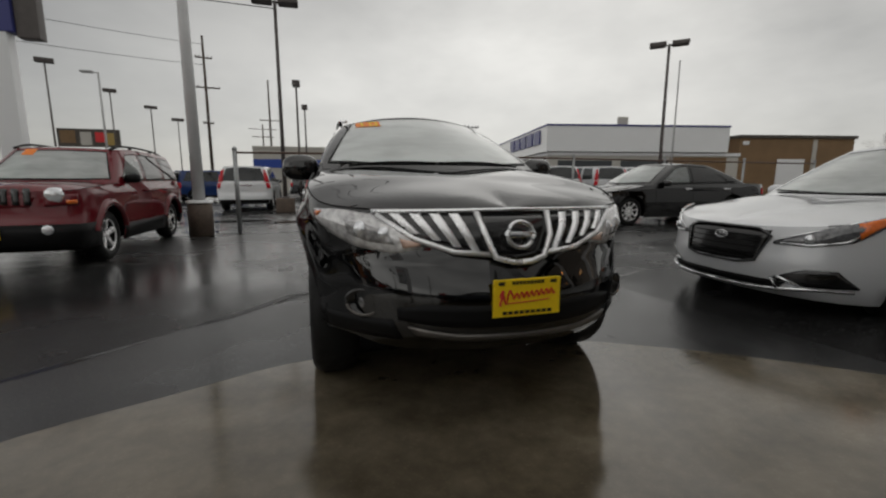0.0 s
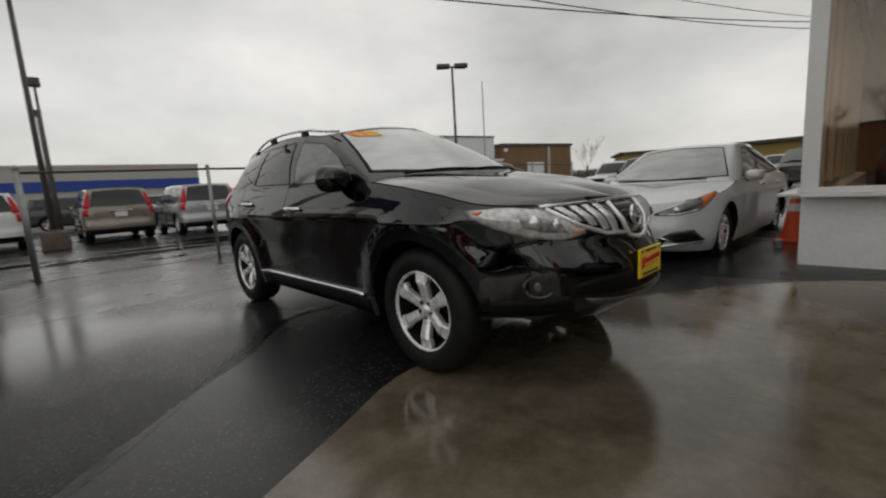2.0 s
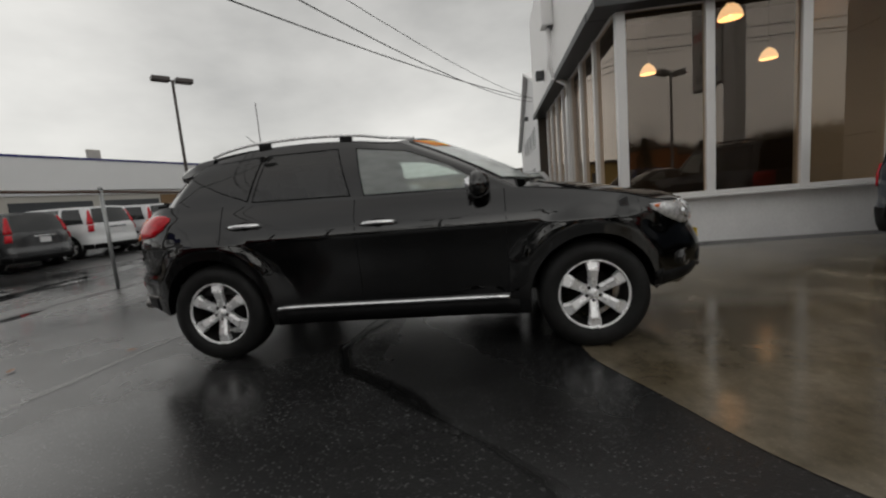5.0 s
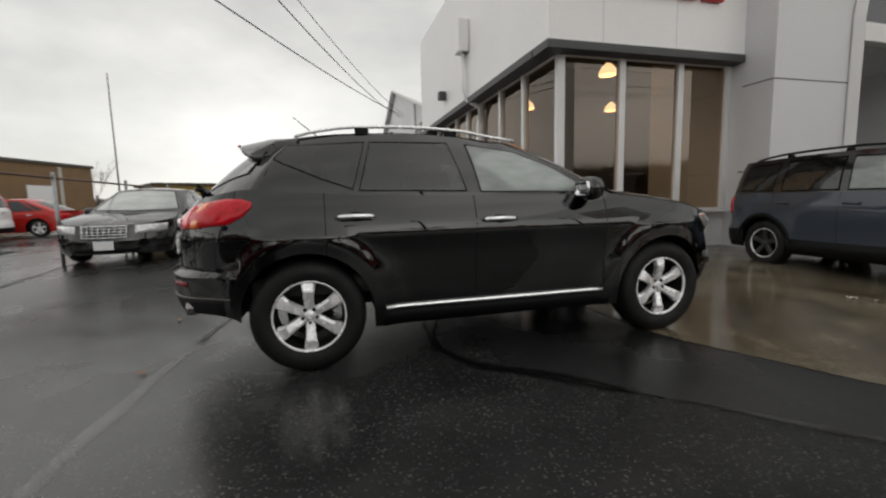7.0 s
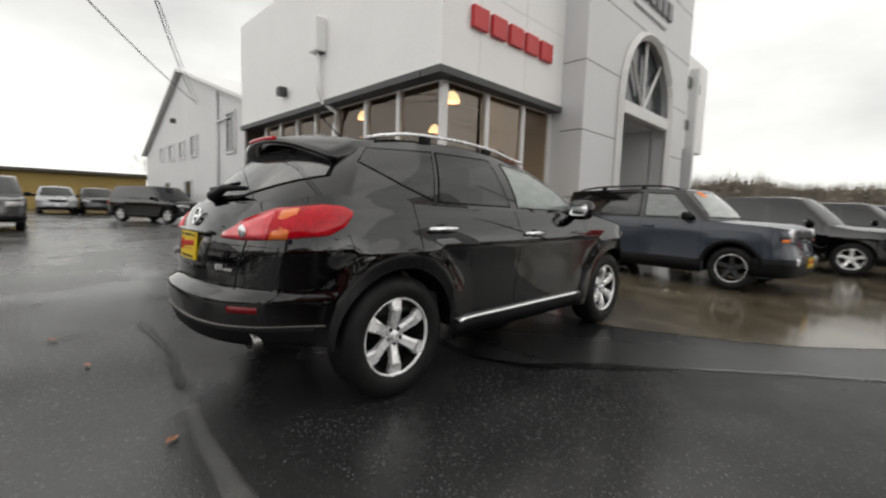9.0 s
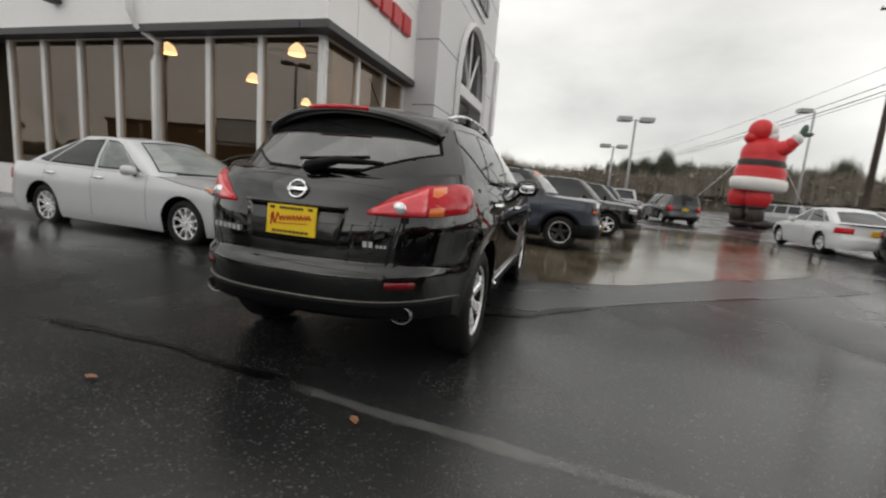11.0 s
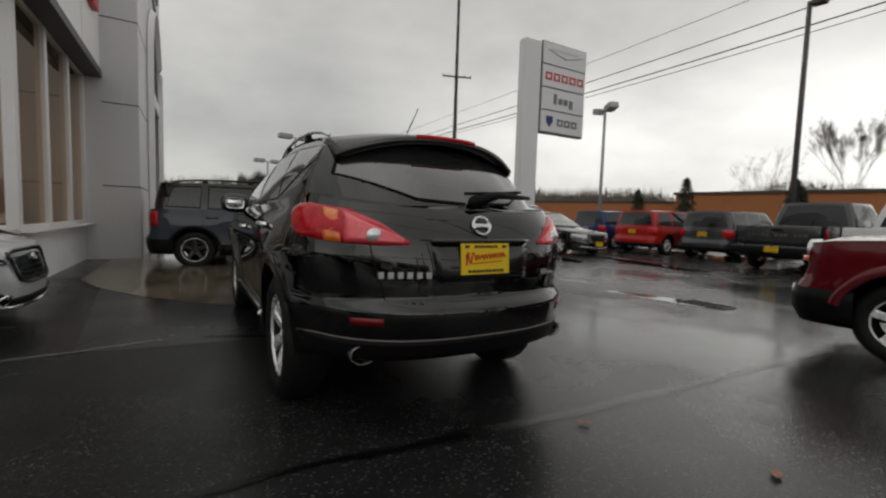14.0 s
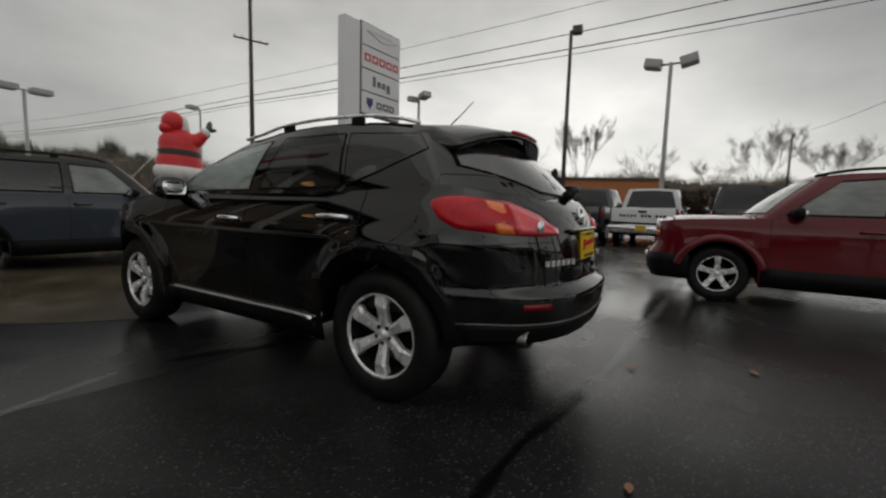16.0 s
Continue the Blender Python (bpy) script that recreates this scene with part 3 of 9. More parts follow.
def seat(root, x, y, z, material):
    bm = bmesh.new()
    box(bm, x, y, z, 0.5, 0.5, 0.16, 0.05)
    box(bm, 0, 0, 0.3, 0.48, 0.13, 0.62, 0.05, Matrix.Translation((x, y + 0.25, z)) @ Matrix.Rotation(radians(-14), 4, "X"))
    box(bm, 0, 0, 0.70, 0.26, 0.09, 0.17, 0.035, Matrix.Translation((x, y + 0.25, z)) @ Matrix.Rotation(radians(-14), 4, "X"))
    return part("seat", bm, material, root)


def build_car(name, sp, label, category, m, group="", fine=False):
    """The whole car: body panels, doors, bonnet, roof, glass, lamps, wheels, trim; all parts under one Empty at its base."""
    sh = Shape(sp)
    root = thing(name, label, category, group)
    body = M[sp["paint"]]
    # --- lower body in panels ---
    marks = {0.0, 1.0}
    nb = 70 if fine else 34
    for i in range(nb + 1):
        marks.add(i / nb)
    for yw in sp["wheels"]:
        na = 22 if fine else 14
        for k in range(na + 1):
            marks.add(sh.sy(yw - sp["arch"] * math.cos(math.pi * k / na)))
        marks.add(sh.sy(yw - sp["arch"] - 0.002))
        marks.add(sh.sy(yw + sp["arch"] + 0.002))
    doors = sp["doors"]
    for y in doors:
        marks.add(sh.sy(y))
    ss = sorted(marks)
    ss = [s for i, s in enumerate(ss) if i == 0 or s - ss[i - 1] > 2e-4]
    nz = 40 if fine else 12

    def column(sgn, s):
        zb, zt, zc = sh.zb(s), sh.zt(s), sp.get("crease")
        if zc is None:
            return [sh.low(sgn, s, zb + (zt - zb) * j / nz) for j in range(nz + 1)]
        nl = nz * 5 // 8      # a row of vertices runs along the waist crease
        return [sh.low(sgn, s, zb + (zc - zb) * j / nl) for j in range(nl)] + [sh.low(sgn, s, zc + (zt - zc) * j / (nz - nl)) for j in range(nz - nl + 1)]

    spans = [("front_body", 0.0, sh.sy(doors[0]))]
    for a, b in zip(doors, doors[1:]):
        spans.append(("door", sh.sy(a), sh.sy(b)))
    spans.append(("rear_body", sh.sy(doors[-1]), 1.0))
    for nm, s0, s1 in spans:
        cols = [s for s in ss if s0 - 1e-6 <= s <= s1 + 1e-6]
        if nm == "door":
            for sgn in (1, -1):
                bm = bmesh.new()
                rows = [column(sgn, s) for s in cols]
                grid_mesh(bm, rows, flip=sgn > 0)
                part("door", bm, body, root)
        else:
            bm = bmesh.new()
            seq = [(-1, s) for s in reversed(cols)] + [(1, s) for s in cols] if nm == "front_body" else [(1, s) for s in cols] + [(-1, s) for s in reversed(cols)]
            grid_mesh(bm, [column(g, s) for g, s in seq], flip=True)
            bmesh.ops.remove_doubles(bm, verts=bm.verts[:], dist=1e-5)
            part(nm, bm, body, root)
    # --- bonnet and rear deck: fans from the body's edge to the middle line ---

    def deck(nm, cols, spine, material, crown=0.02, shrink=0.0):
        bm = bmesh.new()
        nr = 12 if fine else 7
        for sgn in (1, -1):
            rows = []
            for s in cols:
                e = sh.low(sgn, s, sh.zt(s))
                t = (s - cols[0]) / (cols[-1] - cols[0])
                y = spine[0][0] + (spine[-1][0] - spine[0][0]) * t
                c = Vector((0, y, knots(y, spine)))
                row = []
                for k in range(nr + 1):
                    r = k / nr
                    p = e.lerp(c, r)
                    p.z = e.z + (c.z - e.z) * r + crown * math.sin(math.pi * r ** sp.get("bonnet_shape", 1.0)) * min(1, 4 * t + 0.3)
                    row.append(p)
                rows.append(row)
            grid_mesh(bm, rows, flip=sgn < 0)
        bmesh.ops.remove_doubles(bm, verts=bm.verts[:], dist=1e-5)
        bmesh.ops.recalc_face_normals(bm, faces=bm.faces[:])
        return part(nm, bm, material, root)
    sA, sD = sh.sy(sp["belt_y"][0] + 0.03), sh.sy(sp["belt_y"][1] - 0.03)
    deck("bonnet", [s for s in ss if s <= sA], sp["bonnet"], body, sp.get("bonnet_crown", 0.02))
    if sp.get("pickup"):
        build_bed(sh, root, body)
    else:
        deck("rear_deck", [s for s in reversed(ss) if s >= sD], sp["deck"], body, 0.005)
    # --- glasshouse: pillars and window openings ---
    wins = []       # (axis, bottom edge, top edge, part name, glass)
    for ax, bot, top, nm, gl in sp["windows"]:
        wins.append((ax, bot, top, nm, gl))
    ng, nv = (150, 20) if fine else (60, 8)
    see = sp.get("see", False)
    polys = []
    for ax, bot, top, nm, gl in wins:
        polys.append((ax, [tuple(p) for p in bot] + [tuple(p) for p in reversed(top)]))
    bm = bmesh.new()
    for sgn in (1, -1):
        vs = [[bm.verts.new(sh.gh(sgn, i / ng, j / nv)) for j in range(nv + 1)] for i in range(ng + 1)]
        for i in range(ng):
            for j in range(nv):
                if see:
                    pts = [sh.gh(1, (i + a) / ng, (j + b) / nv) for a in (0, 1) for b in (0, 1)]
                    ax = "w" if (i + 0.5) / ng < 0.24 else "r" if (i + 0.5) / ng > 0.76 else "y"
                    if any(a == ax and all(inside(po, p.y if ax == "y" else p.x, p.z) for p in pts) for a, po in polys):
                        continue
                f = (vs[i][j], vs[i + 1][j], vs[i + 1][j + 1], vs[i][j + 1])
                bm.faces.new(f if sgn > 0 else f[::-1])
    bmesh.ops.remove_doubles(bm, verts=bm.verts[:], dist=1e-5)
    bmesh.ops.recalc_face_normals(bm, faces=bm.faces[:])
    part("pillar_frame", bm, M[sp.get("pillar", "gloss_black")] if sp.get("pillar") else body, root)
    bm = bmesh.new()
    for sgn in (1, -1):
        grid_mesh(bm, [[sh.roof(sgn, i / ng, k / 10) for k in range(11)] for i in range(0, ng + 1, 2)], flip=sgn < 0)
    bmesh.ops.remove_doubles(bm, verts=bm.verts[:], dist=1e-5)
    bmesh.ops.recalc_face_normals(bm, faces=bm.faces[:])
    part("roof", bm, M[sp["roof_paint"]] if "roof_paint" in sp else body, root)
    for ax, bot, top, nm, gl in wins:
        for sgn in (1, -1) if ax == "y" else (1,):
            def fn(a, b, ax=ax, sgn=sgn):
                if ax == "y":
                    return sh.gh(sgn, *sh.gv("y", a, b))
                s2 = 1 if a >= 0 else -1
                return sh.gh(s2, *sh.gv(ax, abs(a), b))
            if ax != "y":   # across the middle
                bot2 = [(-a, b) for a, b in reversed(bot)] + list(bot)
                top2 = [(-a, b) for a, b in reversed(top)] + list(top)
                bot2 = [p for i, p in enumerate(bot2) if i == 0 or p != bot2[i - 1]]
                top2 = [p for i, p in enumerate(top2) if i == 0 or p != top2[i - 1]]
            else:
                bot2, top2 = bot, top
            nu, nw = (22, 10) if fine else (10, 4)
            w = part(nm, patch(fn, bot2, top2, nu, nw, 0.004, 0, 0.0), M[gl if see else "glass_dark"], root)
            if see:     # black border round the pane
                bm = bmesh.new()
                e = (0.009 if fine else 0.02) if ax == "y" else 0.012
                ew = (0.022 if fine else 0.05) if ax == "y" else 0.03
                for ins, nu2, nw2 in (((0, 1, 0, ew), nu, 1), ((0, 1, 1 - ew, 1), nu, 1), ((0, e, ew, 1 - ew), 1, nw), ((1 - e, 1, ew, 1 - ew), 1, nw)):
                    patch(fn, bot2, top2, nu2, nw2, 0.0055, 0, 0.0, bm, ins)
                part("window_seal", bm, M["seal"], w)
    # --- dark underside, wheel housings, cabin ---
    bm = bmesh.new()
    hw = sp["hw"]
    floor_z = sp["bottom"][2][1]
    zin = floor_z + 0.02
    box(bm, 0, 0.5 * (sp["wheels"][0] + sp["wheels"][1]), zin + 0.05, 2 * hw * 0.88, sp["wheels"][1] - sp["wheels"][0] - 2 * sp["arch"] - 0.01, 0.1)
    inner = 2 * (sp["track"] - sp["tyre_w"] - 0.06)
    box(bm, 0, 0.5 * (sp["yf"] + sp["yr"]), zin + 0.26, inner, sp["yr"] - sp["yf"] - 0.5, 0.42)
    for yw in sp["wheels"]:
        na = 12
        for sgn in (1, -1):
            rows = []
            for k in range(na + 1):
                t = math.pi * k / na
                yy, zz = yw - (sp["arch"] + 0.004) * math.cos(t), sp["tyre"] + (sp["arch"] + 0.004) * math.sin(t)
                xo = sh.low(1, sh.sy(yy), zz).x - 0.004
                rows.append([(sgn * inner / 2, yy, zz), (sgn * xo, yy, zz)])
            grid_mesh(bm, rows)
            fan = [bm.verts.new((sgn * inner / 2, yw, sp["tyre"]))] + [bm.verts.new((sgn * inner / 2, yw - (sp["arch"] + 0.01) * math.cos(math.pi * k / na), sp["tyre"] + (sp["arch"] + 0.01) * math.sin(math.pi * k / na))) for k in range(na + 1)]
            for k in range(1, na + 1):
                bm.faces.new((fan[0], fan[k], fan[k + 1]))
    part("underbody", bm, M["trim"], root)
    if see:
        ya, yd = sp["belt_y"]
        zf = sp["cowl"][1]
        bm = bmesh.new()
        box(bm, 0, ya + 0.12, zf - 0.16, 2 * hw * 0.82, 0.5, 0.24, 0.06)
        part("dashboard", bm, M["interior"], root)
        bm = bmesh.new()
        box(bm, 0, 0.5 * (ya + yd) + 0.1, zf - 0.62, 2 * hw * 0.86, yd - ya - 0.1, 0.1)
        part("cabin_floor", bm, M["interior"], root)
        im = M[sp.get("interior", "interior")]
        bm = bmesh.new()
        for sgn in (1, -1):
            grid_mesh(bm, [[sh.roof(sgn, 0.06 + 0.88 * i / 20, 0.12 + 0.88 * k / 5) - Vector((0, 0, 0.045)) for k in range(6)] for i in range(21)])
        bmesh.ops.remove_doubles(bm, verts=bm.verts[:], dist=1e-5)
        part("headliner", bm, M["headliner"], root)
        for x in (0.38, -0.38):
            for y in (ya + 0.95, ya + 1.85) if sp.get("rows", 2) == 2 else (ya + 0.95,):
                seat(root, x, y, zf - 0.42, im)
        bm = bmesh.new()
        R = 0.185
        tube(bm, [(0.38 + R * math.cos(t), ya + 0.50 + 0.35 * R * math.sin(t), zf - 0.02 + 0.94 * R * math.sin(t)) for t in np.linspace(0, 2 * math.pi, 25)], 0.015, 6)
        box(bm, 0.38, ya + 0.46, zf - 0.03, 0.3, 0.03, 0.06, 0.01)
        part("steering_wheel", bm, M["interior"], root)
    add_wheels(sh, root, fine)
    # --- patches on the lower body: lamps, grilles, intakes ---
    for nm, mt, bot, top, nu, nv2, off, bulge, lab in sp.get("patches", ()):
        pts_b, pts_t = [(sh_s(sh, p), p[2]) for p in bot], [(sh_s(sh, p), p[2]) for p in top]
        cross = abs(bot[0][1]) < 1e-6 and bot[0][0] in "xr"
        for sgn in (1, -1) if not cross else (1,):
            def fn(a, b, sgn=sgn, cross=cross, rear=bot[0][0] == "r"):
                if not rear:
                    return sh.low(sgn if a >= 0 else -sgn, abs(a), b)
                return sh.low(sgn if a <= 1 else -sgn, a if a <= 1 else 2 - a, b)
            pb, pt = pts_b, pts_t
            if cross:
                rear = bot[0][0] == "r"
                pb = ([(-a, b) for a, b in reversed(pts_b)] if not rear else [(2 - a, b) for a, b in reversed(pts_b)]) + pts_b[1:]
                pt = ([(-a, b) for a, b in reversed(pts_t)] if not rear else [(2 - a, b) for a, b in reversed(pts_t)]) + pts_t[1:]
            part(nm, patch(fn, pb, pt, nu, nv2, off, bulge, 0.02), M[mt], root, lab)
    if sp.get("arch_trim"):
        for yw in sp["wheels"]:
            for sgn in (1, -1):
                rows = []
                for k in range(19):
                    t = math.pi * (0.07 + 0.86 * k / 18)
                    row = []
                    for a, d in ((sp["arch"] - 0.004, -0.02), (sp["arch"] - 0.004, sp.get("arch_out", 0.016)), (sp["arch"] + sp["arch_trim"] * 0.6, sp.get("arch_out", 0.016)), (sp["arch"] + sp["arch_trim"], 0.012), (sp["arch"] + sp["arch_trim"] + 0.004, -0.01)):
                        p = sh.low(sgn, sh.sy(yw - a * math.cos(t)), max(sp["bottom"][2][1], sp["tyre"] + a * math.sin(t)))
                        row.append(p + Vector((sgn * d, 0, 0)))
                    rows.append(row)
                bm = bmesh.new()
                grid_mesh(bm, rows)
                part("arch_trim", bm, M[sp.get("arch_mat", "trim")], root)
    for sgn in (1, -1):     # gap along the bonnet
        bm = bmesh.new()
        tube(bm, [sh.low(sgn, s, sh.zt(s)) + Vector((0, 0, 0.001)) for s in ss if sh.sx(sp["hw"] * 0.62) <= s <= sA], 0.0042, 5)
        part("bonnet_gap", bm, M["trim"], root)
    # --- shut lines round the doors ---
    for y in doors:
        for sgn in (1, -1):
            s = sh.sy(y)
            bm = bmesh.new()
            z0, z1 = max(sh.zb(s), sp["sill"]), sh.zt(s)
            patch(lambda a, b, sgn=sgn: sh.low(sgn, a, b), [(s - 0.0032 / sh.len, z0), (s + 0.0032 / sh.len, z0)], [(s - 0.0032 / sh.len, z1), (s + 0.0032 / sh.len, z1)], 1, 12, 0.0012, 0, 0, bm)
            part("shut_line", bm, M["trim"], root)
    for y0, y1 in zip(doors, doors[1:]):
        ym = y1 - 0.16 if not sp.get("handles") else None
        for sgn in (1, -1):
            hy, hz = (ym, sp["handle_z"]) if ym is not None else sp["handles"][doors.index(y0)]
            p = sh.low(sgn, sh.sy(hy), hz)
            bm = bmesh.new()
            L, T = (0.128, 0.0165) if fine else (0.1, 0.017)
            tube(bm, [(sgn * 0.004, -L, -0.002), (sgn * 0.032, -L * 0.72, 0), (sgn * 0.038, 0, 0.003), (sgn * 0.032, L * 0.72, 0), (sgn * 0.004, L, -0.002)], T, 8)
            for v in bm.verts:
                v.co.z *= 1.05
            o = part("door_handle", bm, M[sp.get("handle_mat", "chrome")], root)
            o.location = p
            if fine:
                bm = bmesh.new()
                patch(lambda a, b, sgn=sgn: sh.low(sgn, a, b), [(sh.sy(hy - 0.062), hz - 0.018), (sh.sy(hy), hz - 0.034), (sh.sy(hy + 0.062), hz - 0.018)], [(sh.sy(hy - 0.062), hz + 0.018), (sh.sy(hy), hz + 0.032), (sh.sy(hy + 0.062), hz + 0.018)], 10, 4, 0.0015, 0, 0, bm)
                part("handle_recess", bm, M["seal"], root)
    # --- mirrors ---
    mx, my, mz = sp["mirror"]
    for sgn in (1, -1):
        bm = bmesh.new()
        bmesh.ops.create_uvsphere(bm, u_segments=20, v_segments=12, radius=1)
        for v in bm.verts:
            c = v.co
            c.x = 0.125 * math.copysign(abs(c.x) ** 0.7, c.x)
            c.z = 0.092 * math.copysign(abs(c.z) ** 0.75, c.z)
            c.y = 0.10 * c.y if c.y < 0 else 0.045 * c.y
        o = part("mirror", bm, M[sp.get("mirror_mat", sp["paint"])], root)
        o.location = (sgn * (mx - 0.02), my, mz)
        o.scale = (1, 1, 1) if fine else (0.85, 0.9, 0.78)
        bm = bmesh.new()
        box(bm, 0, 0.040, 0, 0.165, 0.010, 0.105, 0.03)
        part("mirror_glass", bm, M["chrome"], o)
        bm = bmesh.new()
        tube(bm, [(sgn * -0.20, -0.03, -0.10), (sgn * -0.06, 0, -0.05)], 0.035, 8)
        part("mirror_arm", bm, M["trim"], o)
    if sp.get("rails"):
        xr, ys, h = sp["rails"]
        for sgn in (1, -1):
            bm = bmesh.new()
            pts = []
            for k in range(17):
                u = k / 16
                y = ys[0] + (ys[1] - ys[0]) * u
                pts.append((sgn * (xr + 0.03 * math.sin(math.pi * u)), y, knots(y, sp["roof_z"]) + 0.01 + h * min(1, 4.5 * u, 4.5 * (1 - u)) ** 0.6))
            tube(bm, pts, sp.get("rail_r", 0.017), 8)
            rail = part("roof_rail", bm, M[sp.get("rail_mat", "alloy")], root)
            for u in (0.32, 0.72):
                y = ys[0] + (ys[1] - ys[0]) * u
                part("rail_foot", boxbm(sgn * (xr + 0.02), y, knots(y, sp["roof_z"]) + 0.012, 0.03, 0.10, 0.06, 0.01), M["trim"], rail)
    if sp.get("extra"):
        sp["extra"](sh, root)
    root.matrix_basis = m
    return root


def sh_s(sh, p):
    """s from ('x', distance from the middle at the front), ('r', the same at the rear) or ('y', place along the side)."""
    return {"x": sh.sx, "r": sh.sxr, "y": sh.sy}[p[0]](p[1])


def build_bed(sh, root, body):
    """An open pickup bed with inner walls and a rear rail."""
    sp = sh.sp
    y0, y1 = sp["bed"]
    w, zt = sp["hw"] * 0.93, knots(y1, sp["top"])
    bm = bmesh.new()
    box(bm, 0, (y0 + y1) / 2, zt - 0.45, 2 * w - 0.2, y1 - y0, 0.06)
    for sgn in (1, -1):
        box(bm, sgn * (w - 0.05), (y0 + y1) / 2, zt - 0.22, 0.10, y1 - y0, 0.46, 0.01)
    box(bm, 0, y0 + 0.02, zt - 0.22, 2 * w - 0.2, 0.04, 0.46)
    part("bed_liner", bm, M["trim"], root)
    part("tailgate_rail", boxbm(0, y1 - 0.06, zt - 0.2, 2 * w - 0.08, 0.13, 0.42, 0.02), body, root)

# ---- the kinds of vehicle ----


def plate(root, m, frame_dark=True):
    """A yellow dealer plate with a dark frame and red script drawn as bars; faces -y."""
    o = part("number_plate", boxbm(0, 0, 0, 0.305, 0.012, 0.16, 0.004), M["plate_yellow"], root, "yellow dealer plate with red script", smooth=False)
    o.matrix_basis = m
    bars = bmesh.new()      # flowing script as one wavy stroke with an underline
    tube(bars, [(-0.125 + 0.25 * k / 60, -0.008, 0.004 + 0.0003 * k + (0.028 if k < 12 else 0.014) * math.sin(k * (0.75 if k < 12 else 1.15))) for k in range(61)], 0.0038, 5)
    tube(bars, [(-0.11, -0.008, 0.034), (-0.125, -0.008, -0.03)], 0.005, 5)
    tube(bars, [(-0.10, -0.008, -0.022), (0.0, -0.008, -0.018), (0.10, -0.008, -0.012)], 0.0025, 5)
    part("script", bars, M["plate_red"], o, smooth=False)
    dark = bmesh.new()
    for z, w in ((0.064, 0.15), (-0.062, 0.23)):
        for k in range(9):
            box(dark, (k - 4) * w / 9, -0.0075, z, w / 12, 0.002, 0.014)
    for sx in (-1, 1):
        box(dark, sx * 0.118, -0.0075, 0.064, 0.028, 0.002, 0.014)
    part("small_print", dark, M["plate_dark"], o, smooth=False)
    return o


def sticker(root, sh, x, z, w=0.18, h=0.062, axis="w"):
    """An orange price-year sticker on the glass."""
    def fn(a, b):
        return sh.gh(1 if a >= 0 else -1, *sh.gv(axis, abs(a), b))
    s = part("sticker", patch(fn, [(x - w / 2, z), (x + w / 2, z)], [(x - w / 2, z + h), (x + w / 2, z + h)], 6, 2, 0.008, 0, 0), M["sticker_orange"], root, "orange sticker with a yellow two-figure year")
    bars = [(-0.24, 0.5, 0.10, 0.84), (0.10, 0.5, 0.08, 0.84), (0.36, 0.5, 0.08, 0.84), (0.23, 0.86, 0.34, 0.14), (0.23, 0.14, 0.34, 0.14)]      # 1 and 0
    for bx, bz, bw, bh in bars if axis == "w" and h < 0.08 else ():
        x0, x1, z0, z1 = x + (bx - bw / 2) * w, x + (bx + bw / 2) * w, z + (bz - bh / 2) * h, z + (bz + bh / 2) * h
        part("figure", patch(fn, [(x0, z0), (x1, z0)], [(x0, z1), (x1, z1)], 2, 2, 0.010, 0, 0), M["sticker_yellow"], s)


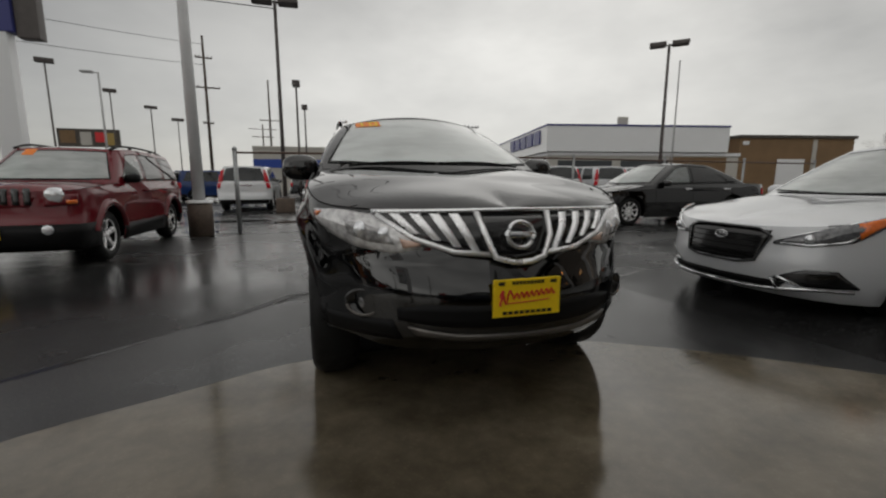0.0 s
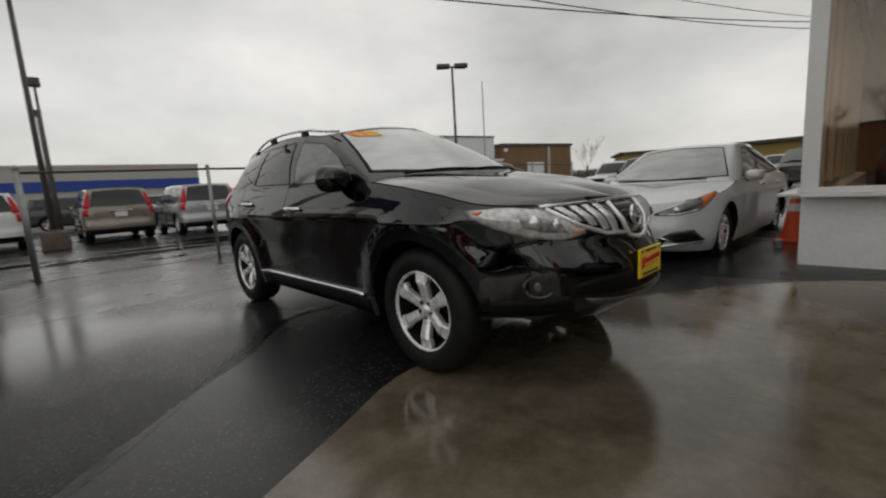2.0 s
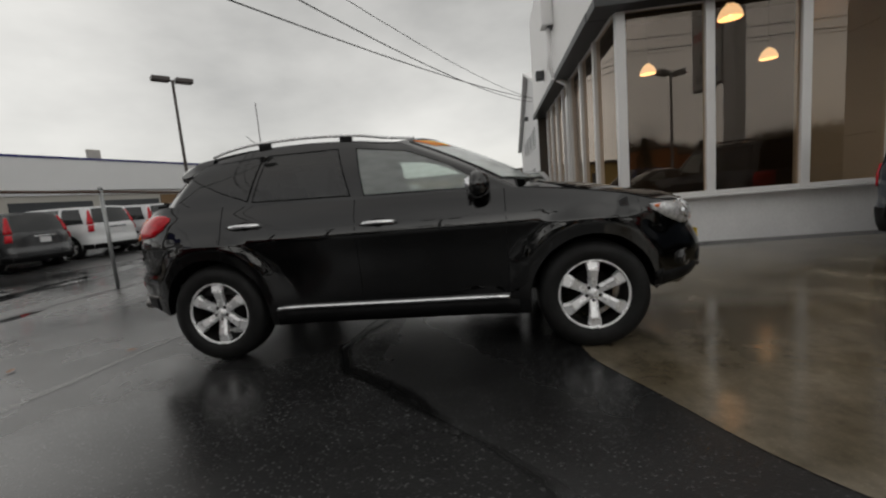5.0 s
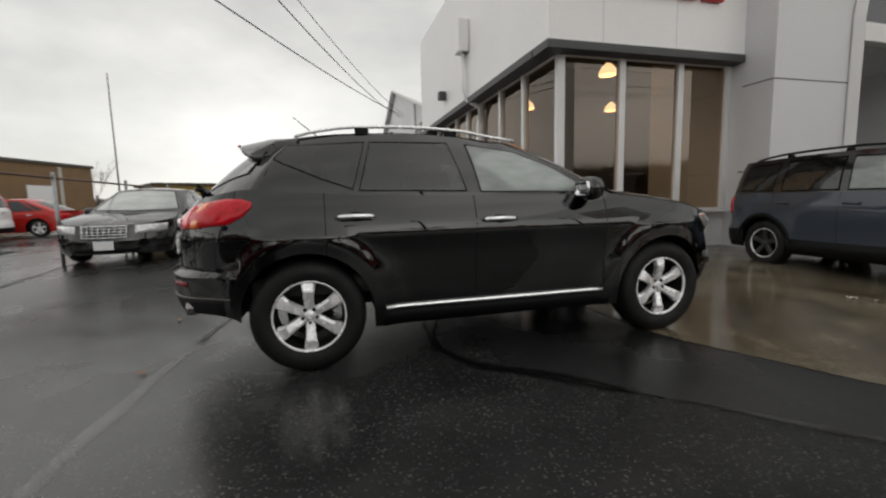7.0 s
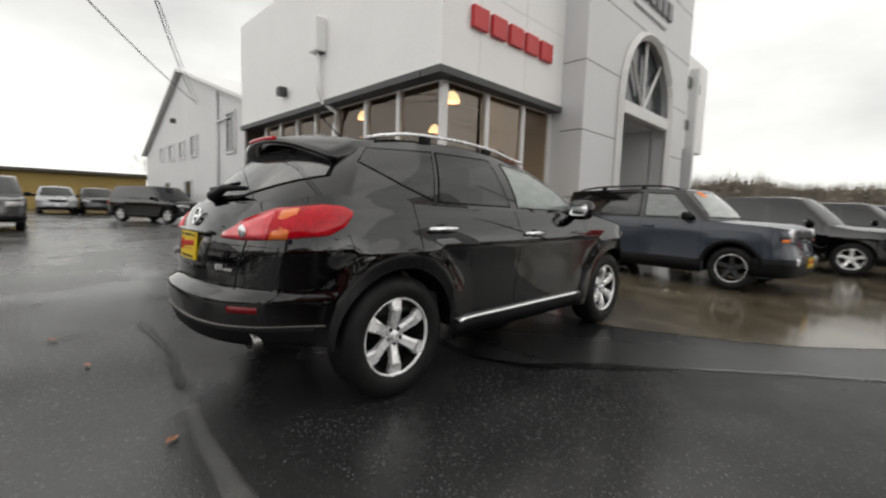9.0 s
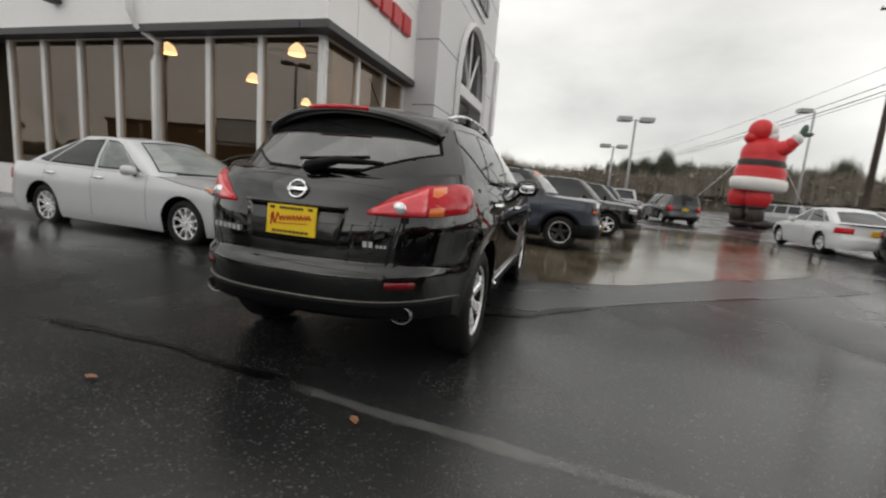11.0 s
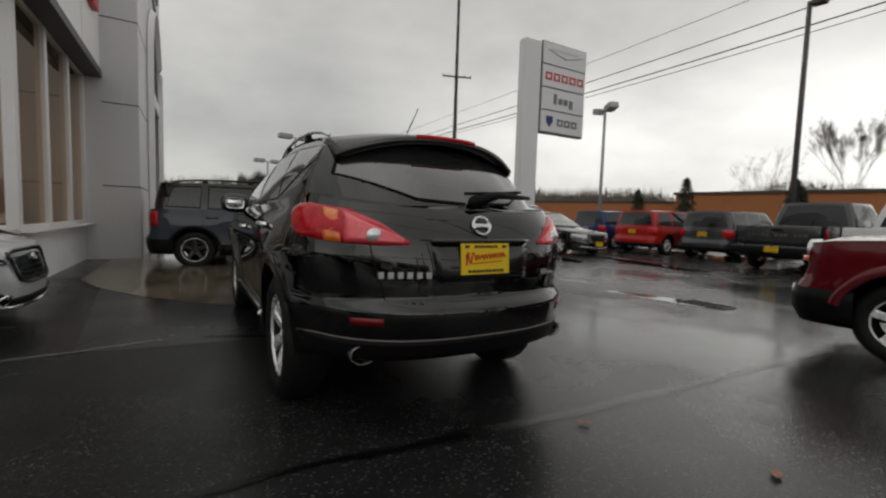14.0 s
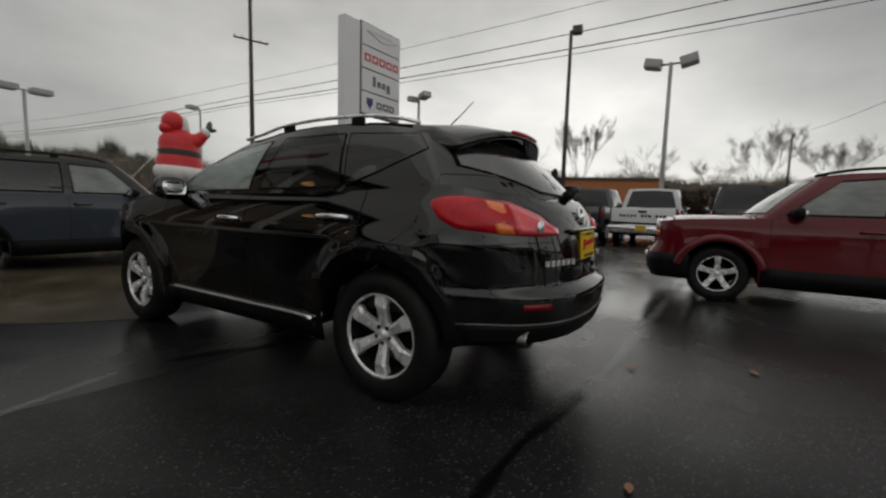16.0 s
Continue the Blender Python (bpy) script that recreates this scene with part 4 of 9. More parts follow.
def hero_extra(sh, root):
    """Grille, lamps' inner parts, plates, badges, exhausts, spoiler and wipers of the black crossover."""
    def front(x, z, d=0.0):
        s = sh.sx(x)
        p = sh.low(1 if x >= 0 else -1, s, z)
        return Vector((p.x, p.y - d, p.z))

    def rear(x, z, d=0.0):
        s = sh.sxr(x)
        p = sh.low(1 if x >= 0 else -1, s, z)
        return Vector((p.x, p.y + d, p.z))
    # chrome slats of the grille
    for sgn in (1, -1):
        for x0 in (0.22, 0.305, 0.39, 0.475):
            bm = bmesh.new()
            xa, xb = x0, x0 + 0.047
            zt, zb = 0.972, 0.80 + (x0 - 0.2) * 0.33
            n = 5
            rows = []
            for k in range(n + 1):
                t = k / n
                z = zt + (zb - zt) * t
                off = 0.022 + 0.012 * math.sin(math.pi * t)
                xs = (xa - 0.075 * t + 0.03, xb - 0.075 * t + 0.03 - 0.012 * t)
                rows.append([front(sgn * xs[0], z, 0.004), front(sgn * (xs[0] * 0.6 + xs[1] * 0.4), z, off), front(sgn * xs[1], z, 0.004)])
            grid_mesh(bm, rows)
            bmesh.ops.recalc_face_normals(bm, faces=bm.faces[:])
            part("grille_slat", bm, M["satin_chrome"], root)
        bm = bmesh.new()      # the V that frames the badge, and the lower chrome edge
        tube(bm, [front(sgn * 0.175, 0.975, 0.02), front(sgn * 0.155, 0.88, 0.03), front(sgn * 0.12, 0.79, 0.03), front(sgn * 0.05, 0.772, 0.03), front(0, 0.77, 0.03)], 0.013, 8)
        tube(bm, [front(sgn * 0.12, 0.80, 0.02), front(sgn * 0.30, 0.815, 0.018), front(sgn * 0.46, 0.87, 0.016), front(sgn * 0.60, 0.965, 0.012)], 0.012, 8)
        part("grille_frame", bm, M["satin_chrome"], root)
    bm = bmesh.new()
    tube(bm, [front(x, 0.985 - 0.01 * abs(x), 0.008) for x in np.linspace(-0.62, 0.62, 25)], 0.011, 6)
    part("grille_top_strip", bm, M["chrome"], root)

    def badge(nm, p, r, facing):
        bm = bmesh.new()
        pts = [(r * math.cos(t), 0, r * 0.92 * math.sin(t)) for t in np.linspace(0, 2 * math.pi, 33)]
        tube(bm, pts, r * 0.16, 8)
        box(bm, 0, 0, 0, 2.35 * r, 0.014, 0.42 * r, 0.004)
        o = part(nm, bm, M["chrome"], root)
        o.location = p
        o.rotation_euler = (radians(-12 if facing < 0 else 18), 0, 0)
        return o
    badge("front_badge", front(0, 0.885, 0.04), 0.060, -1)
    badge("rear_badge", rear(0, 1.085, 0.016), 0.052, 1)
    plate(root, Matrix.Translation(front(0, 0.632, 0.012)))
    plate(root, Matrix.Translation(rear(0, 0.915, 0.006)) @ Matrix.Rotation(math.pi, 4, "Z") @ Matrix.Rotation(radians(-4), 4, "X"))
    # badges at the rear as bars, laid along the skin
    for nm, x0, z0, bars in (("model_lettering", 0.48, 0.845, [(0.105 - 0.046 * k, 0.026, 0.030) for k in range(6)]), ("trim_lettering", -0.50, 0.835, [(0.045, 0.022, 0.030), (0.015, 0.020, 0.030), (-0.02, 0.014, 0.014), (-0.04, 0.014, 0.014), (-0.06, 0.014, 0.014)])):
        p, q = rear(x0, z0), rear(x0 + 0.02, z0)
        turn = math.atan2(q.y - p.y, q.x - p.x)
        bm = bmesh.new()
        for x, w, h in bars:
            box(bm, x, 0.012, (h - 0.036) / 2, w, 0.012, h)
        o = part(nm, bm, M["white_letter"], root, smooth=False)
        o.matrix_basis = Matrix.Translation(p) @ Matrix.Rotation(turn, 4, "Z")
    for sgn in (1, -1):
        # fog lamp in its socket
        p = front(sgn * 0.70, 0.575, 0.0)
        bm = bmesh.new()
        lathe(bm, [(0.03, 0.062), (-0.004, 0.064), (-0.008, 0.056), (0.016, 0.046), (0.020, 0.001)], 24, "y")
        for v in bm.verts:
            v.co.x *= 1.45
        o = part("fog_lamp_surround", bm, M["gloss_black"], root)
        o.location, o.rotation_euler = p, (0, 0, radians(sgn * 34))
        bm = bmesh.new()
        lathe(bm, [(0.016, 0.030), (0.004, 0.028), (0.0, 0.018), (-0.002, 0.001)], 20, "y")
        part("fog_lamp", bm, M["lens_smoke"], o, "clear round fog lamp")
        bm = bmesh.new()
        tube(bm, [(0.052 * 1.5 * math.cos(t), -0.008, 0.052 * math.sin(t) - 0.003) for t in np.linspace(math.pi * 1.05, math.pi * 1.95, 12)], 0.006, 6)
        part("fog_lamp_trim", bm, M["steel"], o)
        # projector and indicator in the headlamp
        for x, z, r, mt in ((0.66, 0.90, 0.042, "lens_bright"), (0.57, 0.885, 0.036, "lens_bright")):
            q = front(sgn * x, z, -0.012)
            bm = bmesh.new()
            bmesh.ops.create_uvsphere(bm, u_segments=16, v_segments=10, radius=r)
            o = part("headlamp_projector", bm, M[mt], root)
            o.location = q
        # exhaust: a wide polished tip with a near-black bore
        bm = bmesh.new()
        lathe(bm, [(-0.18, 0.046), (-0.06, 0.056), (0.0, 0.061), (0.012, 0.060), (0.010, 0.053), (-0.03, 0.051)], 24, "y")
        o = part("exhaust_pipe", bm, M["exhaust_steel"], root, "polished wide exhaust tip")
        o.location, o.scale = (sgn * 0.615, 2.195, 0.452), (1.08, 1, 0.82)
        bm = bmesh.new()
        lathe(bm, [(-0.02, 0.052), (-0.14, 0.048), (-0.14, 0.001)], 24, "y")
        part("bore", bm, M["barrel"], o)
        q = rear(sgn * 0.615, 1.028, 0.024)      # round clear reversing lamp
        bm = bmesh.new()
        bmesh.ops.create_uvsphere(bm, u_segments=16, v_segments=8, radius=0.042, matrix=Matrix.Diagonal((1, 0.4, 0.85, 1)))
        o = part("reversing_lamp", bm, M["lens_bright"], root)
        o.location = q
        # chrome strip on the sill
        bm = bmesh.new()
        pts = [sh.low(sgn, sh.sy(y), 0.405) + Vector((sgn * 0.012, 0, 0)) for y in np.linspace(-0.83, 0.90, 20)]
        tube(bm, pts, 0.017, 8)
        part("sill_strip", bm, M["chrome"], root)
        # wiper on the windscreen
    for x0, x1 in ((0.55, -0.05), (-0.08, -0.62)):
        bm = bmesh.new()
        pts = []
        for k in range(9):
            x = x0 + (x1 - x0) * k / 8
            g, v = sh.gv("w", abs(x), 1.2)
            p = sh.gh(1 if x >= 0 else -1, g, 0.035 + 0.02 * math.sin(math.pi * k / 8))
            pts.append(p + Vector((0, -0.02, 0.022)))
        tube(bm, pts, 0.009, 6)
        part("wiper", bm, M["trim"], root)
    bm = bmesh.new()
    g, v = sh.gv("r", 0.0, 1.19)
    p0 = sh.gh(1, 1.0, 0.08)
    tube(bm, [p0 + Vector((0.0, 0.035, 0.0)), p0 + Vector((-0.18, 0.02, 0.05)), p0 + Vector((-0.44, -0.01, 0.045))], 0.036, 10, 0.3)
    tube(bm, [p0 + Vector((0.05, 0.03, 0.045)), p0 + Vector((-0.36, 0.0, 0.075))], 0.010, 6)
    bmesh.ops.create_uvsphere(bm, u_segments=12, v_segments=8, radius=0.03, matrix=Matrix.Translation(p0 + Vector((0, 0.035, 0))))
    part("rear_wiper", bm, M["trim"], root)
    # roof spoiler with the high brake lamp
    bm = bmesh.new()
    rows = []
    for k in range(33):
        x = -0.62 + 1.24 * k / 32
        u = abs(x) / 0.62
        yb = 1.48 - 0.05 * u ** 2
        zb_ = 1.644 - 0.055 * u ** 2
        yt = 1.90 - 0.16 * u ** 2.4
        zt = 1.602 - 0.11 * u ** 2.5
        rows.append([(x, yb, zb_), (x, yb * 0.55 + yt * 0.45, zb_ * 0.7 + zt * 0.3 + 0.008), (x, yt - 0.02, zt - 0.008), (x, yt, zt - 0.024), (x, yt - 0.012, zt - 0.045 - 0.02 * u), (x, yb + 0.1, zt - 0.03 - 0.04 * u)])
    grid_mesh(bm, rows)
    bm.faces.new([v for v in bm.verts[:6]])
    bm.verts.ensure_lookup_table()
    bm.faces.new([bm.verts[len(rows) * 6 - 6 + k] for k in range(6)])
    bmesh.ops.recalc_face_normals(bm, faces=bm.faces[:])
    part("spoiler", bm, M["black_paint"], root)
    bm = bmesh.new()
    tube(bm, [(x, 1.894 - 0.16 * (abs(x) / 0.62) ** 2.4, 1.588 - 0.11 * (abs(x) / 0.62) ** 2.5) for x in np.linspace(-0.2, 0.2, 11)], 0.014, 6)
    part("high_brake_lamp", bm, M["lens_red"], root, "long red brake lamp in the spoiler")
    bm = bmesh.new()
    tube(bm, [(0.0, 1.28, 1.67), (0.0, 1.42, 1.78), (0.0, 1.50, 1.85)], 0.005, 6, 0.5)
    box(bm, 0, 1.27, 1.668, 0.05, 0.09, 0.02, 0.008)
    part("aerial", bm, M["trim"], root)
    sticker(root, sh, -0.42, 1.52)
    # recess round the rear plate
    for nm, z, h in (("plate_garnish", 1.006, 0.02),):
        bm = bmesh.new()
        tube(bm, [rear(x, z, 0.012) for x in np.linspace(-0.33, 0.33, 15)], 0.012, 6)
        part(nm, bm, M["gloss_black"], root)


HERO = dict(
    paint="black_paint", hw=0.93, yf=-2.38, yr=2.40, front_round=(1.0, 2.25), rear_round=(0.85, 2.7), wheels=(-1.4125, 1.4125), tyre=0.383, rim=0.248, tyre_w=0.235, track=0.885, arch=0.435,
    spokes=6, wheel_style="six", flare=0.036, crest=0.545, crease=0.922, interior="interior_light", taper_front=0.02, taper_rear=0.04,
    bottom=[(-2.4, 0.34), (-2.2, 0.36), (-1.95, 0.41), (-1.8, 0.38), (-0.9, 0.27), (0.9, 0.27), (1.8, 0.36), (1.95, 0.42), (2.4, 0.43)],
    top=[(-2.4, 0.975), (-2.2, 0.985), (-1.95, 1.0), (-1.58, 1.075), (-1.2, 1.135), (-0.9, 1.165), (0.0, 1.17), (1.0, 1.19), (1.5, 1.215), (1.8, 1.235), (2.1, 1.20), (2.4, 1.165)],
    side=[(0.2, 0.875), (0.3, 0.905), (0.42, 0.932), (0.6, 0.952), (0.78, 0.972), (0.90, 0.995), (0.922, 1.0), (0.945, 0.9985), (0.98, 0.993), (1.02, 0.982), (1.07, 0.964), (1.12, 0.942), (1.17, 0.915), (1.25, 0.885)],
    nose=[(0.2, 0.34), (0.33, 0.19), (0.43, 0.05), (0.49, 0.0), (0.62, 0.0), (0.74, 0.05), (0.80, 0.09), (0.9, 0.11), (0.975, 0.17), (1.05, 0.25)],
    tail=[(0.3, -0.12), (0.42, -0.055), (0.56, -0.012), (0.665, 0.0), (0.685, -0.012), (0.705, -0.062), (0.72, -0.078), (0.80, -0.074), (0.88, -0.080), (1.0, -0.105), (1.1, -0.15), (1.2, -0.24), (1.26, -0.3)],
    belt_y=(-0.93, 1.72), cowl=(-1.20, 1.185), rear_base=(2.19, 1.165), roof_y=(-0.06, 1.50), roof_ends=(-0.24, 1.62), roof_x=(0.60, 0.57),
    roof_z=[(-0.3, 1.592), (-0.06, 1.585), (0.3, 1.622), (0.7, 1.638), (1.1, 1.630), (1.5, 1.592), (1.65, 1.57)], roof_crown=0.06, glass_bulge=0.035,
    bonnet=[(-2.21, 0.985), (-1.9, 1.075), (-1.55, 1.14), (-1.19, 1.187)], bonnet_crown=0.034, bonnet_shape=0.72, deck=[(2.185, 1.166), (1.7, 1.22)],
    doors=(-0.84, 0.235, 1.28), sill=0.33, handles=[(0.055, 1.0), (1.08, 1.045)], handle_z=1.0, mirror=(0.965, -0.65, 1.205), see=True,
    windows=[
        ("w", [(0.0, 1.215), (0.5, 1.212), (0.76, 1.23)], [(0.0, 1.628), (0.3, 1.615), (0.54, 1.582)], "windscreen", "glass_wet"),
        ("y", [(-0.72, 1.185), (0.17, 1.195)], [(-0.70, 1.21), (-0.45, 1.37), (-0.15, 1.50), (0.24, 1.555)], "door_window", "glass_clear"),
        ("y", [(0.27, 1.20), (1.05, 1.215)], [(0.38, 1.565), (0.95, 1.565)], "door_window", "glass_tint"),
        ("y", [(1.085, 1.222), (1.30, 1.300), (1.60, 1.435)], [(0.985, 1.565), (1.50, 1.535)], "quarter_window", "glass_tint"),
        ("r", [(0.0, 1.185), (0.30, 1.20), (0.655, 1.335)], [(0.0, 1.575), (0.555, 1.545)], "rear_window", "glass_rear"),
    ],
    patches=[
        ("grille", "gloss_black", [("x", 0.0, 0.775), ("x", 0.12, 0.785), ("x", 0.44, 0.85), ("x", 0.61, 0.965)], [("x", 0.0, 0.975), ("x", 0.3, 0.975), ("x", 0.62, 0.972)], 26, 5, 0.004, 0, "black grille with chrome slats"),
        ("headlamp", "lens_clear", [("x", 0.42, 0.828), ("x", 0.55, 0.800), ("x", 0.70, 0.825), ("x", 0.80, 0.880), ("x", 0.858, 0.945)], [("x", 0.435, 0.855), ("x", 0.60, 0.965), ("x", 0.75, 0.985), ("x", 0.862, 0.978)], 16, 6, 0.006, 0.012, "clear headlamp with amber indicator"),
        ("indicator", "lens_amber", [("x", 0.838, 0.948), ("x", 0.848, 0.957)], [("x", 0.822, 0.971), ("x", 0.848, 0.969)], 4, 3, 0.014, 0.002, ""),
        ("lamp_bezel", "lens_mid", [("x", 0.535, 0.842), ("x", 0.63, 0.850), ("x", 0.71, 0.880)], [("x", 0.555, 0.895), ("x", 0.65, 0.925), ("x", 0.72, 0.935)], 8, 4, 0.0185, 0.0, "grey inner reflector housing"),
        ("inner_indicator", "lens_peach", [("x", 0.43, 0.838), ("x", 0.50, 0.826)], [("x", 0.436, 0.852), ("x", 0.51, 0.868)], 4, 3, 0.018, 0.003, ""),
        ("lower_intake", "trim", [("x", 0.0, 0.505), ("x", 0.40, 0.51), ("x", 0.56, 0.525)], [("x", 0.0, 0.60), ("x", 0.44, 0.60), ("x", 0.56, 0.575)], 20, 3, 0.003, -0.0, ""),
        ("front_valance", "trim", [("x", 0.54, 0.425), ("x", 0.72, 0.415), ("x", 0.86, 0.42), ("y", -1.89, 0.425)], [("x", 0.585, 0.52), ("x", 0.72, 0.505), ("x", 0.86, 0.505), ("y", -1.89, 0.53)], 16, 3, 0.004, 0, ""),
        ("skid_plate", "steel", [("x", 0.0, 0.445), ("x", 0.3, 0.447), ("x", 0.48, 0.465)], [("x", 0.0, 0.468), ("x", 0.3, 0.472), ("x", 0.52, 0.50)], 20, 3, 0.010, 0, "dull silver skid plate"),
        ("tail_lamp", "lens_red", [("y", 1.735, 1.125), ("y", 1.80, 1.06), ("y", 1.90, 1.015), ("r", 0.74, 0.988), ("r", 0.58, 0.980), ("r", 0.44, 0.985)], [("y", 1.735, 1.150), ("y", 1.80, 1.172), ("y", 1.92, 1.178), ("r", 0.74, 1.150), ("r", 0.58, 1.085), ("r", 0.44, 1.0)], 28, 8, 0.008, 0.016, "red tail lamp with amber and clear sections"),
        ("tail_indicator", "lens_amber", [("r", 0.80, 0.992), ("r", 0.738, 0.990)], [("r", 0.835, 1.150), ("r", 0.775, 1.135)], 4, 5, 0.0205, 0.002, ""),
        ("brake_section", "lens_pink", [("r", 0.725, 0.991), ("r", 0.47, 0.989)], [("r", 0.75, 1.13), ("r", 0.47, 1.012)], 8, 5, 0.0225, 0.002, "pinkish clear inner lens"),
        ("plate_recess", "gloss_black", [("r", 0.0, 0.80), ("r", 0.30, 0.80)], [("r", 0.0, 1.0), ("r", 0.33, 1.0)], 14, 4, 0.002, 0, ""),
        ("reflector", "reflector_red", [("r", 0.74, 0.605), ("r", 0.60, 0.605)], [("r", 0.74, 0.64), ("r", 0.60, 0.64)], 4, 2, 0.004, 0, "red bumper reflector"),
        ("bumper_valance", "trim", [("r", 0.0, 0.435), ("r", 0.55, 0.435), ("y", 2.05, 0.43), ("y", 1.95, 0.425)], [("r", 0.0, 0.525), ("r", 0.55, 0.525), ("y", 2.05, 0.53), ("y", 1.95, 0.53)], 30, 4, 0.005, 0, ""),
        ("valance_strip", "steel", [("r", 0.0, 0.528), ("r", 0.55, 0.528), ("y", 2.05, 0.533), ("y", 1.90, 0.533)], [("r", 0.0, 0.535), ("r", 0.55, 0.535), ("y", 2.05, 0.539), ("y", 1.90, 0.539)], 30, 1, 0.008, 0, ""),
        ("tailgate_gap", "trim", [("r", 0.0, 0.716), ("r", 0.57, 0.716)], [("r", 0.0, 0.722), ("r", 0.57, 0.722)], 16, 1, 0.002, 0, ""),
        ("tailgate_gap", "trim", [("r", 0.575, 0.716), ("r", 0.569, 0.716)], [("r", 0.625, 0.985), ("r", 0.619, 0.985)], 1, 8, 0.002, 0, ""),
        ("rocker_panel", "trim", [("y", -0.90, 0.27), ("y", 0.92, 0.27)], [("y", -0.90, 0.385), ("y", 0.92, 0.385)], 20, 2, 0.004, 0, ""),
    ],
    rails=(0.585, (-0.20, 1.46), 0.034), rail_r=0.012, extra=hero_extra)


def generic_face(sp, **k):
    """Simple lamps, grille and plate for the other cars, from a few heights."""
    gz0, gz1, gx = k["grille"]
    hz0, hz1, hx0, hx1 = k["head"]
    tz0, tz1, tx0, tx1 = k["tail"]
    p = [
        ("grille", k.get("grille_mat", "trim"), [("x", 0.0, gz0), ("x", gx * 0.85, gz0 + 0.01)], [("x", 0.0, gz1), ("x", gx, gz1 - 0.01)], 14, 4, 0.004, 0, ""),
        ("headlamp", k.get("head_mat", "lens_clear"), k.get("head_bot", [("x", hx0, hz0), ("x", hx1, hz0 + 0.03)]), k.get("head_top", [("x", hx0, hz1 - 0.02), ("x", hx1, hz1)]), 14, 4, 0.006, 0.010, ""),
        ("tail_lamp", "lens_red", [("r", tx1, tz0), ("r", tx0, tz0)], [("r", tx1, tz1), ("r", tx0, tz1)], 8, 4, 0.006, 0.010, ""),
        ("lower_intake", "trim", [("x", 0.0, k["intake"][0]), ("x", 0.5, k["intake"][0])], [("x", 0.0, k["intake"][1]), ("x", 0.55, k["intake"][1])], 12, 2, 0.004, 0, ""),
    ]
    if "cladding" in k:
        p.append(("bumper_cladding", "trim", [("x", 0.0, k["cladding"][0]), ("y", sp["yf"] + 0.55, k["cladding"][0])], [("x", 0.0, k["cladding"][1]), ("y", sp["yf"] + 0.55, k["cladding"][1])], 24, 3, 0.008, 0, ""))
        p.append(("rear_cladding", "trim", [("r", 0.0, k["cladding"][0]), ("y", sp["yr"] - 0.5, k["cladding"][0])], [("r", 0.0, k["cladding"][1]), ("y", sp["yr"] - 0.5, k["cladding"][1])], 24, 3, 0.003, 0, ""))
        a, b = sp["wheels"][0] + sp["arch"] + 0.01, sp["wheels"][1] - sp["arch"] - 0.01
        p.append(("rocker_panel", "trim", [("y", a, sp["bottom"][2][1]), ("y", b, sp["bottom"][2][1])], [("y", a, sp["bottom"][2][1] + k.get("rocker", 0.12)), ("y", b, sp["bottom"][2][1] + k.get("rocker", 0.12))], 10, 2, 0.004, 0, ""))
    sp["patches"] = p + list(k.get("more", ()))
    return sp


def slot_face(zc, h, round_lamp=0.085, zl=None, xl=0.6, plate_x=None, rails_at=None):
    """Seven upright grille slots, round headlamps with amber markers and a fog lamp: the face of a boxy off-roader."""
    def extra(sh, root):
        def front(x, z, d=0.0):
            p = sh.low(1 if x >= 0 else -1, sh.sx(x), z)
            return Vector((p.x, p.y - d, p.z))
        for k in range(7):
            x = (k - 3) * 0.115
            def fn(a, b):
                return sh.low(1 if a >= 0 else -1, sh.sx(abs(a)), b)
            part("grille_slot", patch(fn, [(x - 0.035, zc - h / 2), (x + 0.035, zc - h / 2)], [(x - 0.035, zc + h / 2), (x + 0.035, zc + h / 2)], 2, 4, 0.011, 0, 0.01), M["gloss_black"], root)
        for sgn in (1, -1):
            p = front(sgn * xl, zl or zc, 0.0)
            bm = bmesh.new()
            lathe(bm, [(0.08, round_lamp * 1.12), (-0.012, round_lamp * 1.12), (-0.016, round_lamp), (-0.022, round_lamp * 0.7), (-0.026, 0.001)], 24, "y")
            o = part("headlamp", bm, M["lens_bright"], root, "round clear headlamp")
            o.location = p
            q = front(sgn * (xl + 0.16), (zl or zc) - 0.08, 0.0)
            bm = boxbm(0, 0, 0, 0.11, 0.07, 0.05, 0.015)
            o = part("side_marker", bm, M["lens_amber"], root)
            o.location = q
            o.rotation_euler = (0, 0, sgn * 0.6)
            q = front(sgn * 0.56, 0.52, 0.0)
            bm = bmesh.new()
            lathe(bm, [(0.02, 0.06), (-0.012, 0.058), (-0.016, 0.045), (-0.02, 0.001)], 16, "y")
            o = part("fog_lamp", bm, M["lens_bright"], root)
            o.location = q
        if plate_x is not None:
            plate(root, Matrix.Translation(front(plate_x, 0.50, 0.015)))
        hw = sh.sp["hw"]
        sticker(root, sh, -hw * 0.42, sh.sp["cowl"][1] + 0.38, 0.16, 0.10)
        zb = sh.sp["cowl"][1]
        for x0, x1 in ((0.55, -0.05), (-0.08, -0.6)):
            bm = bmesh.new()
            pts = []
            for k in range(7):
                x = x0 + (x1 - x0) * k / 6
                g, v = sh.gv("w", abs(x), zb + 0.05)
                pts.append(sh.gh(1 if x >= 0 else -1, g, 0.05) + Vector((0, -0.02, 0.02)))
            tube(bm, pts, 0.01, 5)
            part("wiper", bm, M["trim"], root)
    return extra


